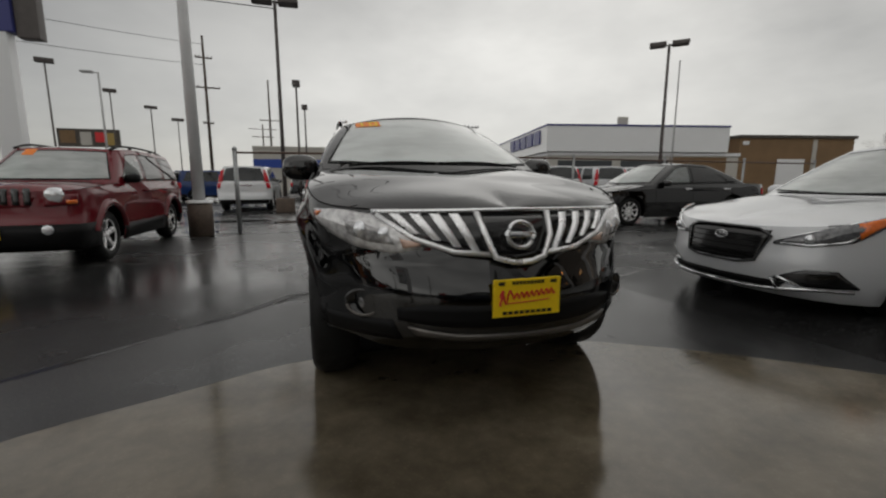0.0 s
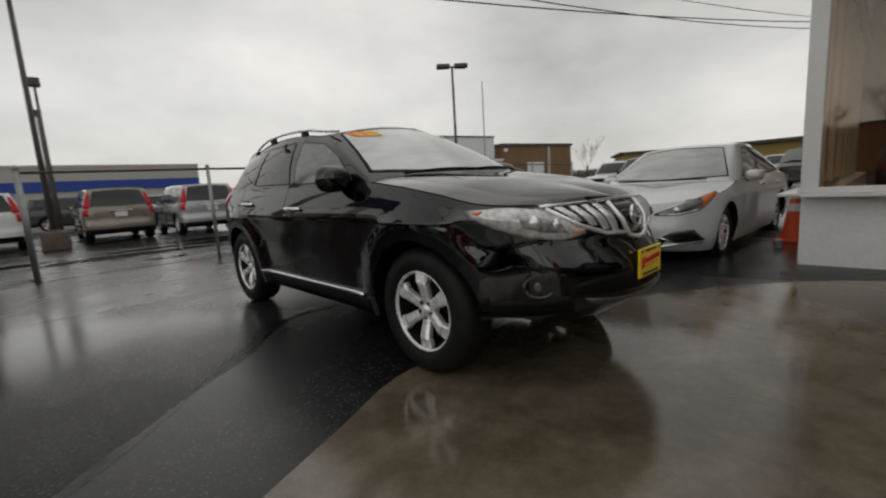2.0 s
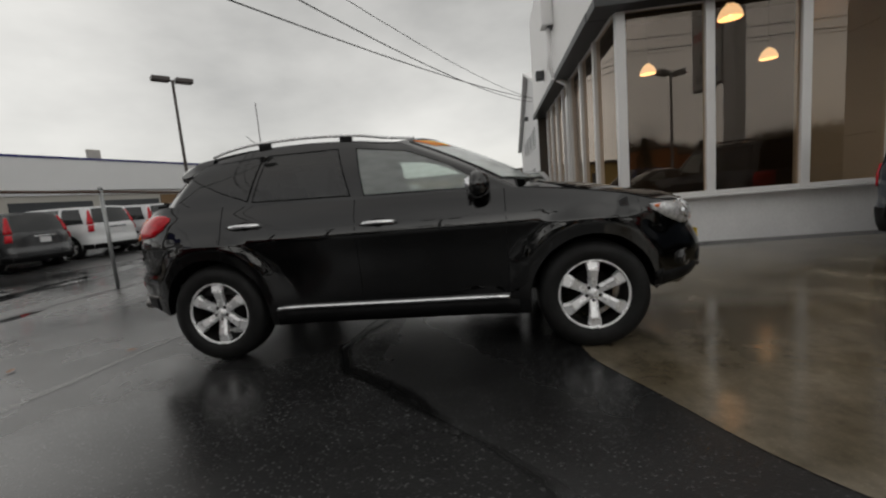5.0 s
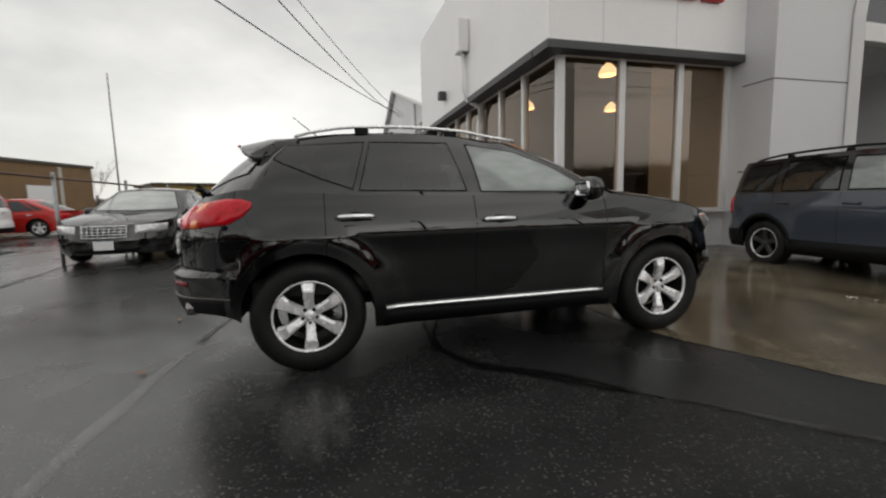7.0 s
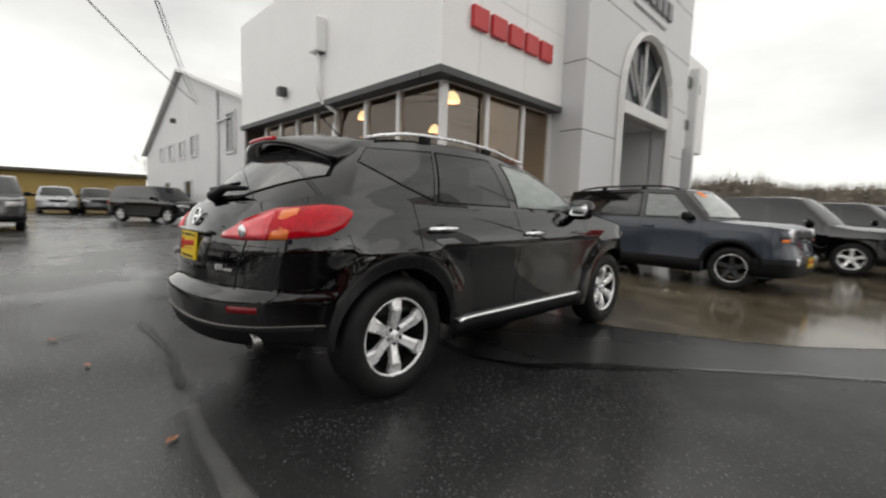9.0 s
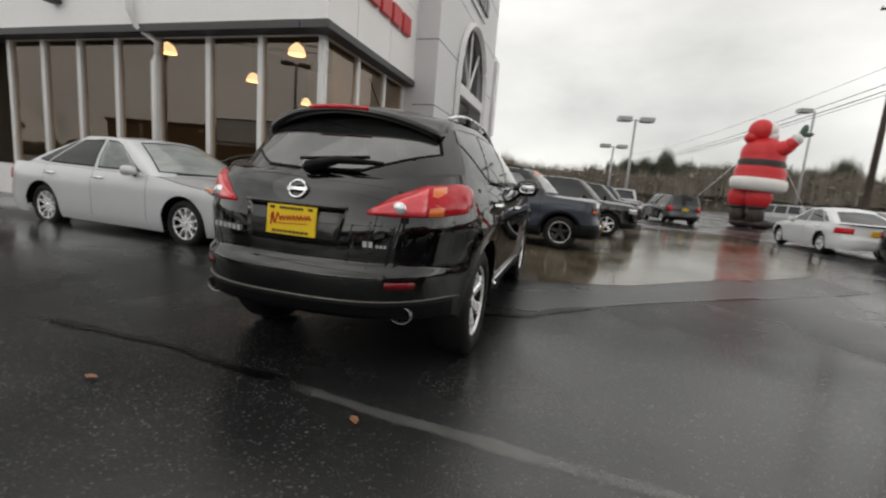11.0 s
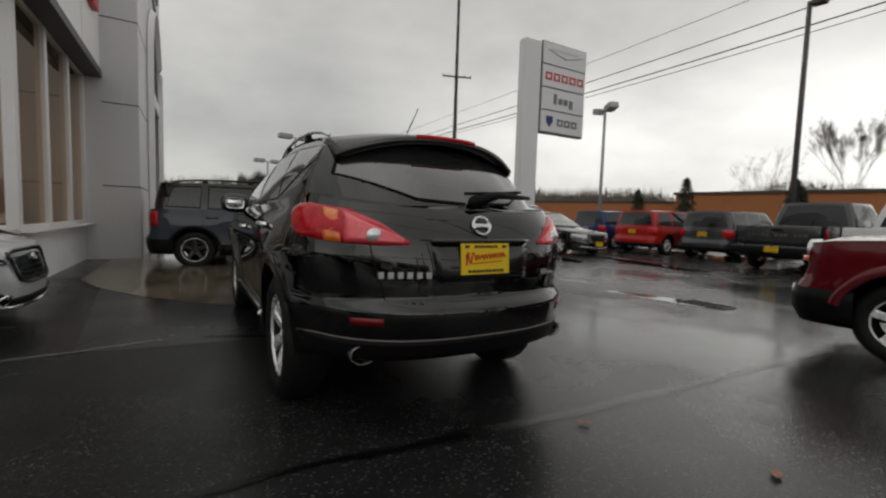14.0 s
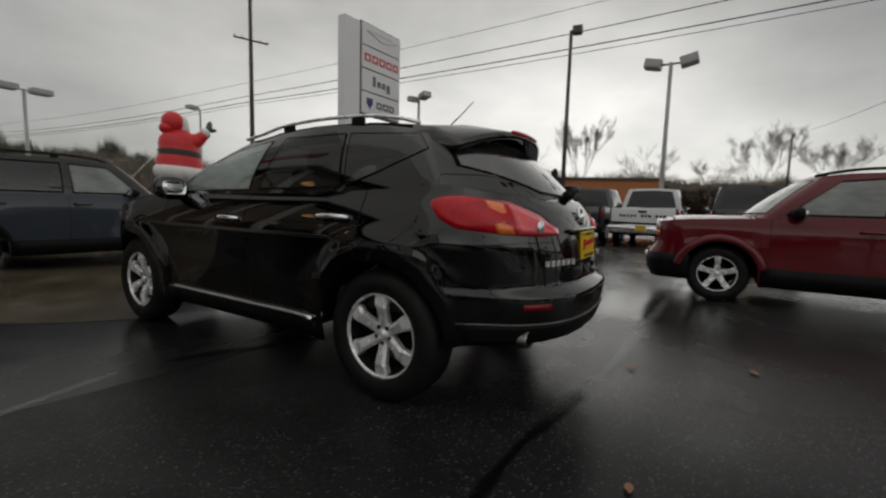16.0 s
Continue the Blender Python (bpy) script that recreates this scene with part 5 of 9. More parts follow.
def saloon_face(sh, root):
    """Hexagonal grille edge, badge, chrome lip, corner ducts and wipers of the silver saloon."""
    def front(x, z, d=0.0):
        p = sh.low(1 if x >= 0 else -1, sh.sx(x), z)
        return Vector((p.x, p.y - d, p.z))

    def fn(a, b):
        return sh.low(1 if a >= 0 else -1, sh.sx(abs(a)), b)
    bm = bmesh.new()
    tube(bm, [front(x, z, 0.01) for x, z in ((0.0, 0.715), (0.3, 0.71), (0.40, 0.66), (0.33, 0.46), (0.2, 0.43), (0.0, 0.43))], 0.010, 6)
    tube(bm, [front(x, z, 0.01) for x, z in ((0.0, 0.715), (-0.3, 0.71), (-0.40, 0.66), (-0.33, 0.46), (-0.2, 0.43), (0.0, 0.43))], 0.010, 6)
    part("grille_frame", bm, M["dark_alloy"], root)
    bm = bmesh.new()
    tube(bm, [front(0.055 * math.cos(t), 0.635 + 0.03 * math.sin(t), 0.02) for t in np.linspace(0, 2 * math.pi, 21)], 0.006, 6)
    tube(bm, [front(-0.02, 0.61, 0.02), front(-0.01, 0.66, 0.02)], 0.005, 5)
    tube(bm, [front(0.012, 0.61, 0.02), front(0.022, 0.66, 0.02)], 0.005, 5)
    part("badge", bm, M["chrome"], root)
    for k in range(5):
        bm = bmesh.new()
        z = 0.47 + 0.045 * k
        tube(bm, [front(x, z, 0.007) for x in np.linspace(-0.33, 0.33, 9)], 0.004, 4)
        part("grille_bar", bm, M["trim"], root)
    for sgn in (1, -1):
        part("air_duct", patch(fn, [(sgn * 0.45, 0.335), (sgn * 0.62, 0.292), (sgn * 0.845, 0.305)], [(sgn * 0.46, 0.348), (sgn * 0.62, 0.425), (sgn * 0.77, 0.435), (sgn * 0.85, 0.315)], 10, 4, 0.004, 0, 0.01), M["gloss_black"], root)
        bm = bmesh.new()
        tube(bm, [front(sgn * x, z, 0.012) for x, z in ((0.0, 0.235), (0.3, 0.238), (0.46, 0.25), (0.60, 0.272), (0.84, 0.285))], 0.014, 6)
        tube(bm, [front(sgn * x, z, 0.012) for x, z in ((0.50, 0.262), (0.455, 0.345), (0.50, 0.352), (0.62, 0.300))], 0.011, 6)
        part("chrome_lip", bm, M["chrome"], root)
        part("amber_marker", patch(fn, [(sgn * 0.815, 0.675), (sgn * 0.90, 0.808)], [(sgn * 0.80, 0.780), (sgn * 0.90, 0.838)], 4, 3, 0.014, 0.002, 0.01), M["lens_amber"], root)
        bm = bmesh.new()
        bmesh.ops.create_uvsphere(bm, u_segments=14, v_segments=8, radius=0.038, matrix=Matrix.Translation(front(sgn * 0.62, 0.655, 0.005)))
        part("projector", bm, M["lens_bright"], root)
        bm = bmesh.new()      # bright strip along the lamp's lower edge
        tube(bm, [front(sgn * x, z, 0.012) for x, z in ((0.47, 0.613), (0.64, 0.612), (0.78, 0.648), (0.82, 0.70))], 0.009, 6)
        tube(bm, [front(sgn * x, z, 0.012) for x, z in ((0.45, 0.634), (0.62, 0.708), (0.80, 0.788), (0.90, 0.838))], 0.006, 6)
        part("lamp_strip", bm, M["chrome"], root)
    for x0, x1 in ((0.55, -0.1), (-0.1, -0.6)):
        bm = bmesh.new()
        pts = []
        for k in range(7):
            x = x0 + (x1 - x0) * k / 6
            g, v = sh.gv("w", abs(x), sh.sp["cowl"][1] + 0.05)
            pts.append(sh.gh(1 if x >= 0 else -1, g, 0.04) + Vector((0, -0.02, 0.02)))
        tube(bm, pts, 0.01, 5)
        part("wiper", bm, M["trim"], root)
    bm = bmesh.new()
    for sgn in (1, -1):
        d = sh.sp["doors"]
        tube(bm, [sh.gh(sgn, g, 0.02) + Vector((sgn * 0.012, 0, 0)) for g in np.linspace(0.27, 0.74, 20)], 0.008, 5)
    part("belt_strip", bm, M["chrome"], root)


def egg_crate(sh, root):
    """Bright bars over the grille, and a pale plate."""
    def front(x, z, d=0.0):
        p = sh.low(1 if x >= 0 else -1, sh.sx(x), z)
        return Vector((p.x, p.y - d, p.z))
    for k in range(5):
        bm = bmesh.new()
        tube(bm, [front(x, 0.50 + 0.05 * k, 0.012) for x in np.linspace(-0.36, 0.36, 9)], 0.010, 5)
        part("grille_bar", bm, M["chrome"], root)
    for k in range(9):
        bm = bmesh.new()
        tube(bm, [front((k - 4) * 0.085, z, 0.01) for z in (0.49, 0.60, 0.71)], 0.007, 5)
        part("grille_bar", bm, M["chrome"], root)
    o = part("number_plate", boxbm(0, 0, 0, 0.305, 0.012, 0.155, 0.004), M["reflective"], root, smooth=False)
    o.location = front(0, 0.36, 0.02)


def front_plate(sh, root):
    """A yellow plate and a chrome lip at the front."""
    p = sh.low(1, sh.sx(0.0), 0.42)
    plate(root, Matrix.Translation((p.x, p.y - 0.012, p.z)))
    bm = bmesh.new()
    tube(bm, [sh.low(1 if x >= 0 else -1, sh.sx(x), 0.27 + 0.08 * abs(x)) + Vector((0, -0.012, 0)) for x in np.linspace(-0.7, 0.7, 15)], 0.014, 6)
    part("chrome_lip", bm, M["chrome"], root)


def tail_plate(z):
    """A yellow plate at the back."""
    def extra(sh, root):
        p = sh.low(1, sh.sxr(0.0), z)
        plate(root, Matrix.Translation((p.x, p.y + 0.012, p.z)) @ Matrix.Rotation(math.pi, 4, "Z"))
    return extra


def pickup_tail(dark):
    """Bumper with a step, plate and lettering bars on the tailgate."""
    def extra(sh, root):
        yr, hw = sh.sp["yr"], sh.sp["hw"]
        part("rear_bumper", boxbm(0, yr + 0.05, 0.56, 2 * hw * 0.96, 0.22, 0.20, 0.05), M["chrome" if not dark else "trim"], root)
        plate(root, Matrix.Translation((0, yr + 0.165, 0.60)) @ Matrix.Rotation(math.pi, 4, "Z"))
        z = sh.zt(sh.sxr(0.1)) - 0.22
        p = sh.low(1, sh.sxr(0.3), z)
        bm = bmesh.new()
        for k, w in enumerate((0.09, 0.05, 0.07, 0, 0.08, 0.06, 0.07, 0, 0.06, 0.07, 0.05, 0.06, 0.07)):
            if w:
                box(bm, -0.6 + 0.1 * k, p.y + 0.012, z, w, 0.012, 0.075)
        part("tailgate_lettering", bm, M["trim" if not dark else "steel"], root, smooth=False)
        o = part("tailgate_handle", boxbm(0, p.y + 0.015, z + 0.13, 0.24, 0.03, 0.07, 0.015), M["trim"], root)
    return extra


def tall_lamps(sh, root):
    """Red lamps that climb the rear pillars, and the pale plate recess between them."""
    for sgn in (1, -1):
        part("upper_tail_lamp", patch(lambda a, b, sgn=sgn: sh.gh(sgn, a, b), [(0.752, 0.02), (0.80, 0.02)], [(0.765, 0.80), (0.785, 0.80)], 4, 6, 0.012, 0.006, 0.01), M["lens_red"], root)
    p = sh.low(1, sh.sxr(0.0), 0.86)
    o = part("number_plate", boxbm(0, 0.012, 0, 0.305, 0.012, 0.155, 0.004), M["reflective"], root, smooth=False)
    o.location = p
    part("rear_bar", boxbm(p.x, p.y + 0.01, 0.965, 0.62, 0.03, 0.05, 0.01), M["chrome"], root, smooth=False)


def suv(paint_key, L=4.4, W=1.8, Ht=1.66, wb=2.65, tyre=0.355, boxy=0.6, ride=0.22, see=False, tint="glass_tint", **over):
    """A sport utility vehicle; boxy from 0 (sloping) to 1 (upright)."""
    hw, yf, yr = W / 2, -L / 2, L / 2
    w0 = yf + 0.86 + (L - wb - 1.75) * 0.5
    w1 = w0 + wb
    zb = over.pop("zb", Ht * 0.60 + 0.03)
    zh = zb - 0.045 - 0.07 * (1 - boxy)
    ya = w0 + 0.42 - over.pop("cab_forward", 0.0)
    ry0 = ya + 0.62 - 0.22 * boxy + over.pop("rake", 0.0)
    yrb, yrt = yr - 0.06, yr - 0.22 - 0.28 * (1 - boxy)
    zr = Ht - 0.045
    sp = dict(
        paint=paint_key, hw=hw, yf=yf, yr=yr, front_round=(0.55 + 0.25 * (1 - boxy), 2.9), rear_round=(0.45, 3.4), wheels=(w0, w1), tyre=tyre, rim=tyre * 0.64, tyre_w=0.22, track=hw - 0.045, arch=tyre + 0.05,
        spokes=5, flare=0.012, bottom=[(yf, ride + 0.06), (yf + 0.5, ride + 0.03), (0, ride + 0.02), (yr - 0.5, ride + 0.05), (yr, ride + 0.09)],
        top=[(yf, zh - 0.06), (yf + 0.3, zh - 0.02), (w0, zh + 0.01), (ya - 0.1, zb - 0.02), (ya + 0.3, zb), (yr - 0.5, zb + 0.02), (yr, zb)],
        side=[(ride, 0.93), (ride + 0.15, 0.972), (0.6, 0.988), (zb - 0.24, 1.0), (zb - 0.14, 0.997), (zb - 0.09, 0.985), (zb, 0.955), (zb + 0.1, 0.93)],
        nose=[(ride, 0.10), (ride + 0.15, 0.01), (0.55, 0.0), (0.68, 0.03), (zh - 0.1, 0.05), (zh, 0.10), (zh + 0.2, 0.2)],
        tail=[(ride, -0.08), (0.45, 0.0), (0.58, 0.0), (0.66, -0.05), (zb - 0.05, -0.06), (zb, -0.07), (zb + 0.2, -0.15)],
        belt_y=(ya, yr - 0.22), cowl=(ya - 0.2, zb), rear_base=(yrb - 0.07, zb), roof_y=(ry0, yrt - 0.05), roof_ends=(ry0 - 0.1, yrt), roof_x=(hw * 0.74, hw * 0.74),
        roof_z=[(ry0 - 0.15, zr - 0.045), (ry0 + 0.3, zr), (0.5, zr + 0.005), (yrt, zr - 0.03)], roof_crown=0.03, glass_bulge=0.025,
        bonnet=[(yf + 0.10, zh - 0.03), (yf + 0.45, zh + 0.045), (ya - 0.18, zb - 0.005)], bonnet_crown=0.03, deck=[(yrb - 0.07, zb), (yr - 0.25, zb + 0.005)],
        doors=(ya + 0.08, ya + 1.12, min(w1 - 0.05, ya + 2.05)), sill=ride + 0.14, handle_z=zb - 0.13, mirror=(hw + 0.06, ya + 0.33, zb + 0.06), see=see, handle_mat=paint_key, mirror_mat="trim",
    )
    k = (zr - zb)
    d1, d2 = ya + 1.10, min(w1 + 0.02, ya + 2.02)
    sp["windows"] = [
        ("w", [(0.0, zb + 0.03), (hw * 0.85, zb + 0.04)], [(0.0, zr - 0.06), (hw * 0.64, zr - 0.075)], "windscreen", "glass_screen"),
        ("y", [(ya + 0.20, zb + 0.03), (d1 - 0.04, zb + 0.03)], [(ry0 + 0.14, zr - 0.09), (d1 - 0.02, zr - 0.06)], "door_window", "glass_clear"),
        ("y", [(d1 + 0.06, zb + 0.03), (d2 - 0.05, zb + 0.03)], [(d1 + 0.07, zr - 0.06), (d2 - 0.07, zr - 0.06)], "door_window", tint),
        ("y", [(d2 + 0.07, zb + 0.04), (yr - 0.38, zb + 0.05)], [(d2 + 0.05, zr - 0.07), (yrt - 0.25, zr - 0.09)], "quarter_window", tint),
        ("r", [(0.0, zb + 0.04), (hw * 0.78, zb + 0.06)], [(0.0, zr - 0.06), (hw * 0.62, zr - 0.09)], "rear_window", tint),
    ]
    sp.update(over)
    face = dict(grille=(zh - 0.26, zh - 0.10, 0.42), head=(zh - 0.25, zh - 0.09, 0.50, hw * 0.93), tail=(zb - 0.30, zb - 0.03, hw * 0.68, hw * 0.97), intake=(0.36, 0.46), cladding=(ride + 0.06, 0.44))
    face.update(sp.pop("face", {}))
    return generic_face(sp, **face)


def sedan(paint_key, L=4.85, W=1.85, Ht=1.47, wb=2.8, tyre=0.33, ride=0.16, see=False, **over):
    """A four-door saloon with a sloping rear window."""
    hw, yf, yr = W / 2, -L / 2, L / 2
    w0 = yf + 0.95
    w1 = w0 + wb
    zb, zh = Ht * 0.635, Ht * 0.56
    ya, yd = w0 + 0.55, w1 + 0.45
    ry0, ry1 = ya + 0.85, w1 - 0.42
    zr = Ht - 0.05
    sp = dict(
        paint=paint_key, hw=hw, yf=yf, yr=yr, front_round=(0.85, 2.5), rear_round=(0.6, 2.9), wheels=(w0, w1), tyre=tyre, rim=tyre * 0.66, tyre_w=0.215, track=hw - 0.045, arch=tyre + 0.045,
        spokes=5, flare=0.012, bottom=[(yf, ride + 0.04), (yf + 0.5, ride + 0.02), (0, ride + 0.02), (yr - 0.5, ride + 0.04), (yr, ride + 0.10)],
        top=[(yf, zh - 0.10), (yf + 0.3, zh - 0.05), (w0, zh + 0.03), (ya, zb - 0.01), (0.3, zb + 0.005), (w1, zb + 0.03), (yd, zb + 0.035), (yr, zb - 0.01)],
        side=[(ride, 0.93), (ride + 0.12, 0.98), (0.5, 1.0), (0.68, 1.0), (zb - 0.06, 0.97), (zb + 0.02, 0.93), (zb + 0.1, 0.91)],
        nose=[(ride, 0.12), (ride + 0.12, 0.01), (0.42, 0.0), (0.55, 0.03), (zh - 0.08, 0.08), (zh + 0.05, 0.2)],
        tail=[(ride, -0.10), (0.4, 0.0), (0.56, 0.0), (0.64, -0.06), (zb - 0.05, -0.06), (zb, -0.04), (zb + 0.1, -0.1)],
        belt_y=(ya, yd), cowl=(ya - 0.22, zb - 0.01), rear_base=(yd + 0.16, zb + 0.045), roof_y=(ry0, ry1), roof_ends=(ry0 - 0.16, ry1 + 0.1), roof_x=(hw * 0.66, hw * 0.63),
        roof_z=[(ry0 - 0.2, zr - 0.03), (ry0 + 0.35, zr + 0.005), (ry0 + 0.8, zr), (ry1, zr - 0.045), (ry1 + 0.12, zr - 0.06)], roof_crown=0.045, glass_bulge=0.03,
        bonnet=[(yf + 0.16, zh - 0.07), (yf + 0.5, zh + 0.0), (ya - 0.2, zb - 0.015)], bonnet_crown=0.025, deck=[(yr - 0.06, zb - 0.005), (yd + 0.3, zb + 0.05), (yd - 0.05, zb + 0.06)],
        doors=(ya + 0.10, ya + 1.18, w1 - 0.06), sill=ride + 0.12, handle_z=zb - 0.10, mirror=(hw + 0.06, ya + 0.36, zb + 0.04), see=see, handle_mat="chrome",
    )
    d1, d2 = ya + 1.16, w1 - 0.08
    sp["windows"] = [
        ("w", [(0.0, zb + 0.02), (hw * 0.82, zb + 0.04)], [(0.0, zr - 0.02), (hw * 0.56, zr - 0.05)], "windscreen", "glass_screen"),
        ("y", [(ya + 0.28, zb + 0.035), (d1 - 0.03, zb + 0.035)], [(ry0 - 0.04, zr - 0.11), (ry0 + 0.12, zr - 0.05), (d1 - 0.01, zr - 0.04)], "door_window", "glass_clear"),
        ("y", [(d1 + 0.05, zb + 0.04), (d2, zb + 0.055)], [(d1 + 0.05, zr - 0.04), (ry1 - 0.18, zr - 0.065)], "door_window", "glass_tint"),
        ("y", [(d2 + 0.05, zb + 0.06), (d2 + 0.26, zb + 0.085)], [(ry1 - 0.10, zr - 0.08), (ry1 + 0.04, zr - 0.13)], "quarter_window", "glass_tint"),
        ("r", [(0.0, zb + 0.07), (hw * 0.72, zb + 0.08)], [(0.0, zr - 0.08), (hw * 0.54, zr - 0.11)], "rear_window", "glass_tint"),
    ]
    sp.update(over)
    face = dict(grille=(zh - 0.34, zh - 0.13, 0.34), head=(zh - 0.26, zh - 0.09, 0.46, hw * 0.93), tail=(zb - 0.24, zb - 0.07, hw * 0.58, hw * 0.97), intake=(0.24, 0.31))
    face.update(sp.pop("face", {}))
    return generic_face(sp, **face)


def pickup(paint_key, L=5.8, W=2.0, Ht=1.92, wb=3.55, tyre=0.40, ride=0.32, **over):
    """A crew-cab pickup with an open bed."""
    sp = suv(paint_key, L, W, Ht, wb, tyre, 1.0, ride)
    yr, hw = sp["yr"], sp["hw"]
    zb = Ht * 0.60 + 0.03
    ya = sp["belt_y"][0]
    yc = ya + 2.15
    zr = Ht - 0.045
    sp.update(belt_y=(ya, yc), rear_base=(yc + 0.04, zb), roof_y=(sp["roof_y"][0], yc - 0.14), roof_ends=(sp["roof_ends"][0], yc - 0.10), pickup=True, bed=(yc + 0.06, yr - 0.05),
              roof_z=[(sp["roof_y"][0] - 0.15, zr - 0.045), (sp["roof_y"][0] + 0.3, zr), (yc, zr - 0.02)],
              windows=[w for w in sp["windows"] if w[3] != "quarter_window"], rear_pow=6)
    d1 = ya + 1.10
    sp["windows"][2] = ("y", [(d1 + 0.06, zb + 0.03), (yc - 0.12, zb + 0.03)], [(d1 + 0.07, zr - 0.06), (yc - 0.25, zr - 0.07)], "door_window", "glass_tint")
    sp["doors"] = (ya + 0.08, d1, yc - 0.08)
    sp.update(over)
    return sp

# ---- place: materials ----


def wet_ground(name, color, dry_rough, wet_rough, puddle_lo, puddle_hi, grain, color2, spec=0.32, stone_glints=5.5, relief=0.2, sheen_tone=0.0, stain=0.0):
    """Wet paving: coarse grain, large stains, and puddles where the gloss turns to a mirror and the relief drowns."""
    m = bpy.data.materials.new(name)
    m.use_nodes = True
    n, l = m.node_tree.nodes, m.node_tree.links
    b = n["Principled BSDF"]
    co = n.new("ShaderNodeTexCoord")

    def noise_node(scale, detail=4, rough=0.55):
        t = n.new("ShaderNodeTexNoise")
        t.inputs["Scale"].default_value, t.inputs["Detail"].default_value, t.inputs["Roughness"].default_value = scale, detail, rough
        l.new(co.outputs["Object"], t.inputs["Vector"])
        return t
    big, mid, fine = noise_node(0.32, 3), noise_node(1.9, 5), noise_node(grain, 3, 0.7)
    vor = n.new("ShaderNodeTexVoronoi")
    vor.inputs["Scale"].default_value = grain
    l.new(co.outputs["Object"], vor.inputs["Vector"])
    mix = n.new("ShaderNodeMix")
    mix.data_type = "RGBA"
    mix.inputs[6].default_value, mix.inputs[7].default_value = (*color, 1), (*color2, 1)
    r0 = n.new("ShaderNodeMapRange")
    r0.inputs["From Min"].default_value, r0.inputs["From Max"].default_value = 0.35, 0.68
    l.new(mid.outputs["Fac"], r0.inputs["Value"])
    l.new(r0.outputs[0], mix.inputs[0])
    sc = n.new("ShaderNodeSeparateColor")      # bright specks in the colour, standing for sky glints on scattered grit
    l.new(vor.outputs["Color"], sc.inputs[0])
    speck = n.new("ShaderNodeMapRange")
    speck.inputs["From Min"].default_value, speck.inputs["From Max"].default_value = 0.92, 1.0
    speck.inputs["To Min"].default_value, speck.inputs["To Max"].default_value = 0.9, stone_glints
    l.new(sc.outputs[0], speck.inputs["Value"])
    hs = n.new("ShaderNodeHueSaturation")
    l.new(mix.outputs[2], hs.inputs["Color"])
    l.new(speck.outputs[0], hs.inputs["Value"])
    if stain:      # brown and pale blotches at two scales
        for scale, lo, hi, amount in ((0.9, 0.40, 0.62, stain), (4.5, 0.36, 0.66, stain * 0.55), (17.0, 0.35, 0.7, stain * 0.35)):
            blotch, span, tone = noise_node(scale, 6, 0.62), n.new("ShaderNodeMapRange"), n.new("ShaderNodeHueSaturation")
            span.inputs["From Min"].default_value, span.inputs["From Max"].default_value = lo, hi
            span.inputs["To Min"].default_value, span.inputs["To Max"].default_value = 1 - amount, 1 + amount * 0.6
            l.new(blotch.outputs["Fac"], span.inputs["Value"])
            l.new(hs.outputs[0], tone.inputs["Color"])
            l.new(span.outputs[0], tone.inputs["Value"])
            hs = tone
    zone = None
    if sheen_tone:      # zones toned paler and more specular, painting in the sky's sheen on the yard
        sx, fx, fy = n.new("ShaderNodeSeparateXYZ"), n.new("ShaderNodeMapRange"), n.new("ShaderNodeMapRange")
        zone, wob = n.new("ShaderNodeMath"), n.new("ShaderNodeVectorMath")
        wob.operation, zone.operation = "ADD", "MULTIPLY"
        l.new(co.outputs["Object"], wob.inputs[0])
        l.new(big.outputs["Color"], wob.inputs[1])
        l.new(wob.outputs[0], sx.inputs[0])
        fx.interpolation_type = fy.interpolation_type = "SMOOTHSTEP"
        fx.inputs["From Min"].default_value, fx.inputs["From Max"].default_value = 1.3, -0.9
        fx.inputs["To Max"].default_value = 0.72
        fy.inputs["From Min"].default_value, fy.inputs["From Max"].default_value = 0.9, 2.9
        l.new(sx.outputs[0], fx.inputs["Value"])
        l.new(sx.outputs[1], fy.inputs["Value"])
        l.new(fx.outputs[0], zone.inputs[0])
        l.new(fy.outputs[0], zone.inputs[1])
        fw, both = n.new("ShaderNodeMapRange"), n.new("ShaderNodeMath")
        fw.interpolation_type, both.operation = "SMOOTHSTEP", "MAXIMUM"
        fw.inputs["From Min"].default_value, fw.inputs["From Max"].default_value = -3.2, -5.6
        l.new(sx.outputs[0], fw.inputs["Value"])
        l.new(zone.outputs[0], both.inputs[0])
        l.new(fw.outputs[0], both.inputs[1])
        fn, far = n.new("ShaderNodeMapRange"), n.new("ShaderNodeMath")
        fn.interpolation_type, far.operation = "SMOOTHSTEP", "MAXIMUM"
        fn.inputs["From Min"].default_value, fn.inputs["From Max"].default_value = 4.6, 6.2
        l.new(sx.outputs[1], fn.inputs["Value"])
        l.new(both.outputs[0], far.inputs[0])
        l.new(fn.outputs[0], far.inputs[1])
        fs, south = n.new("ShaderNodeMapRange"), n.new("ShaderNodeMath")
        fs.interpolation_type, south.operation = "SMOOTHSTEP", "MAXIMUM"
        fs.inputs["From Min"].default_value, fs.inputs["From Max"].default_value = -3.4, -5.4
        l.new(sx.outputs[1], fs.inputs["Value"])
        l.new(far.outputs[0], south.inputs[0])
        l.new(fs.outputs[0], south.inputs[1])
        fe, east = n.new("ShaderNodeMapRange"), n.new("ShaderNodeMath")
        fe.interpolation_type, east.operation = "SMOOTHSTEP", "MAXIMUM"
        fe.inputs["From Min"].default_value, fe.inputs["From Max"].default_value = 3.4, 5.6
        l.new(sx.outputs[0], fe.inputs["Value"])
        l.new(south.outputs[0], east.inputs[0])
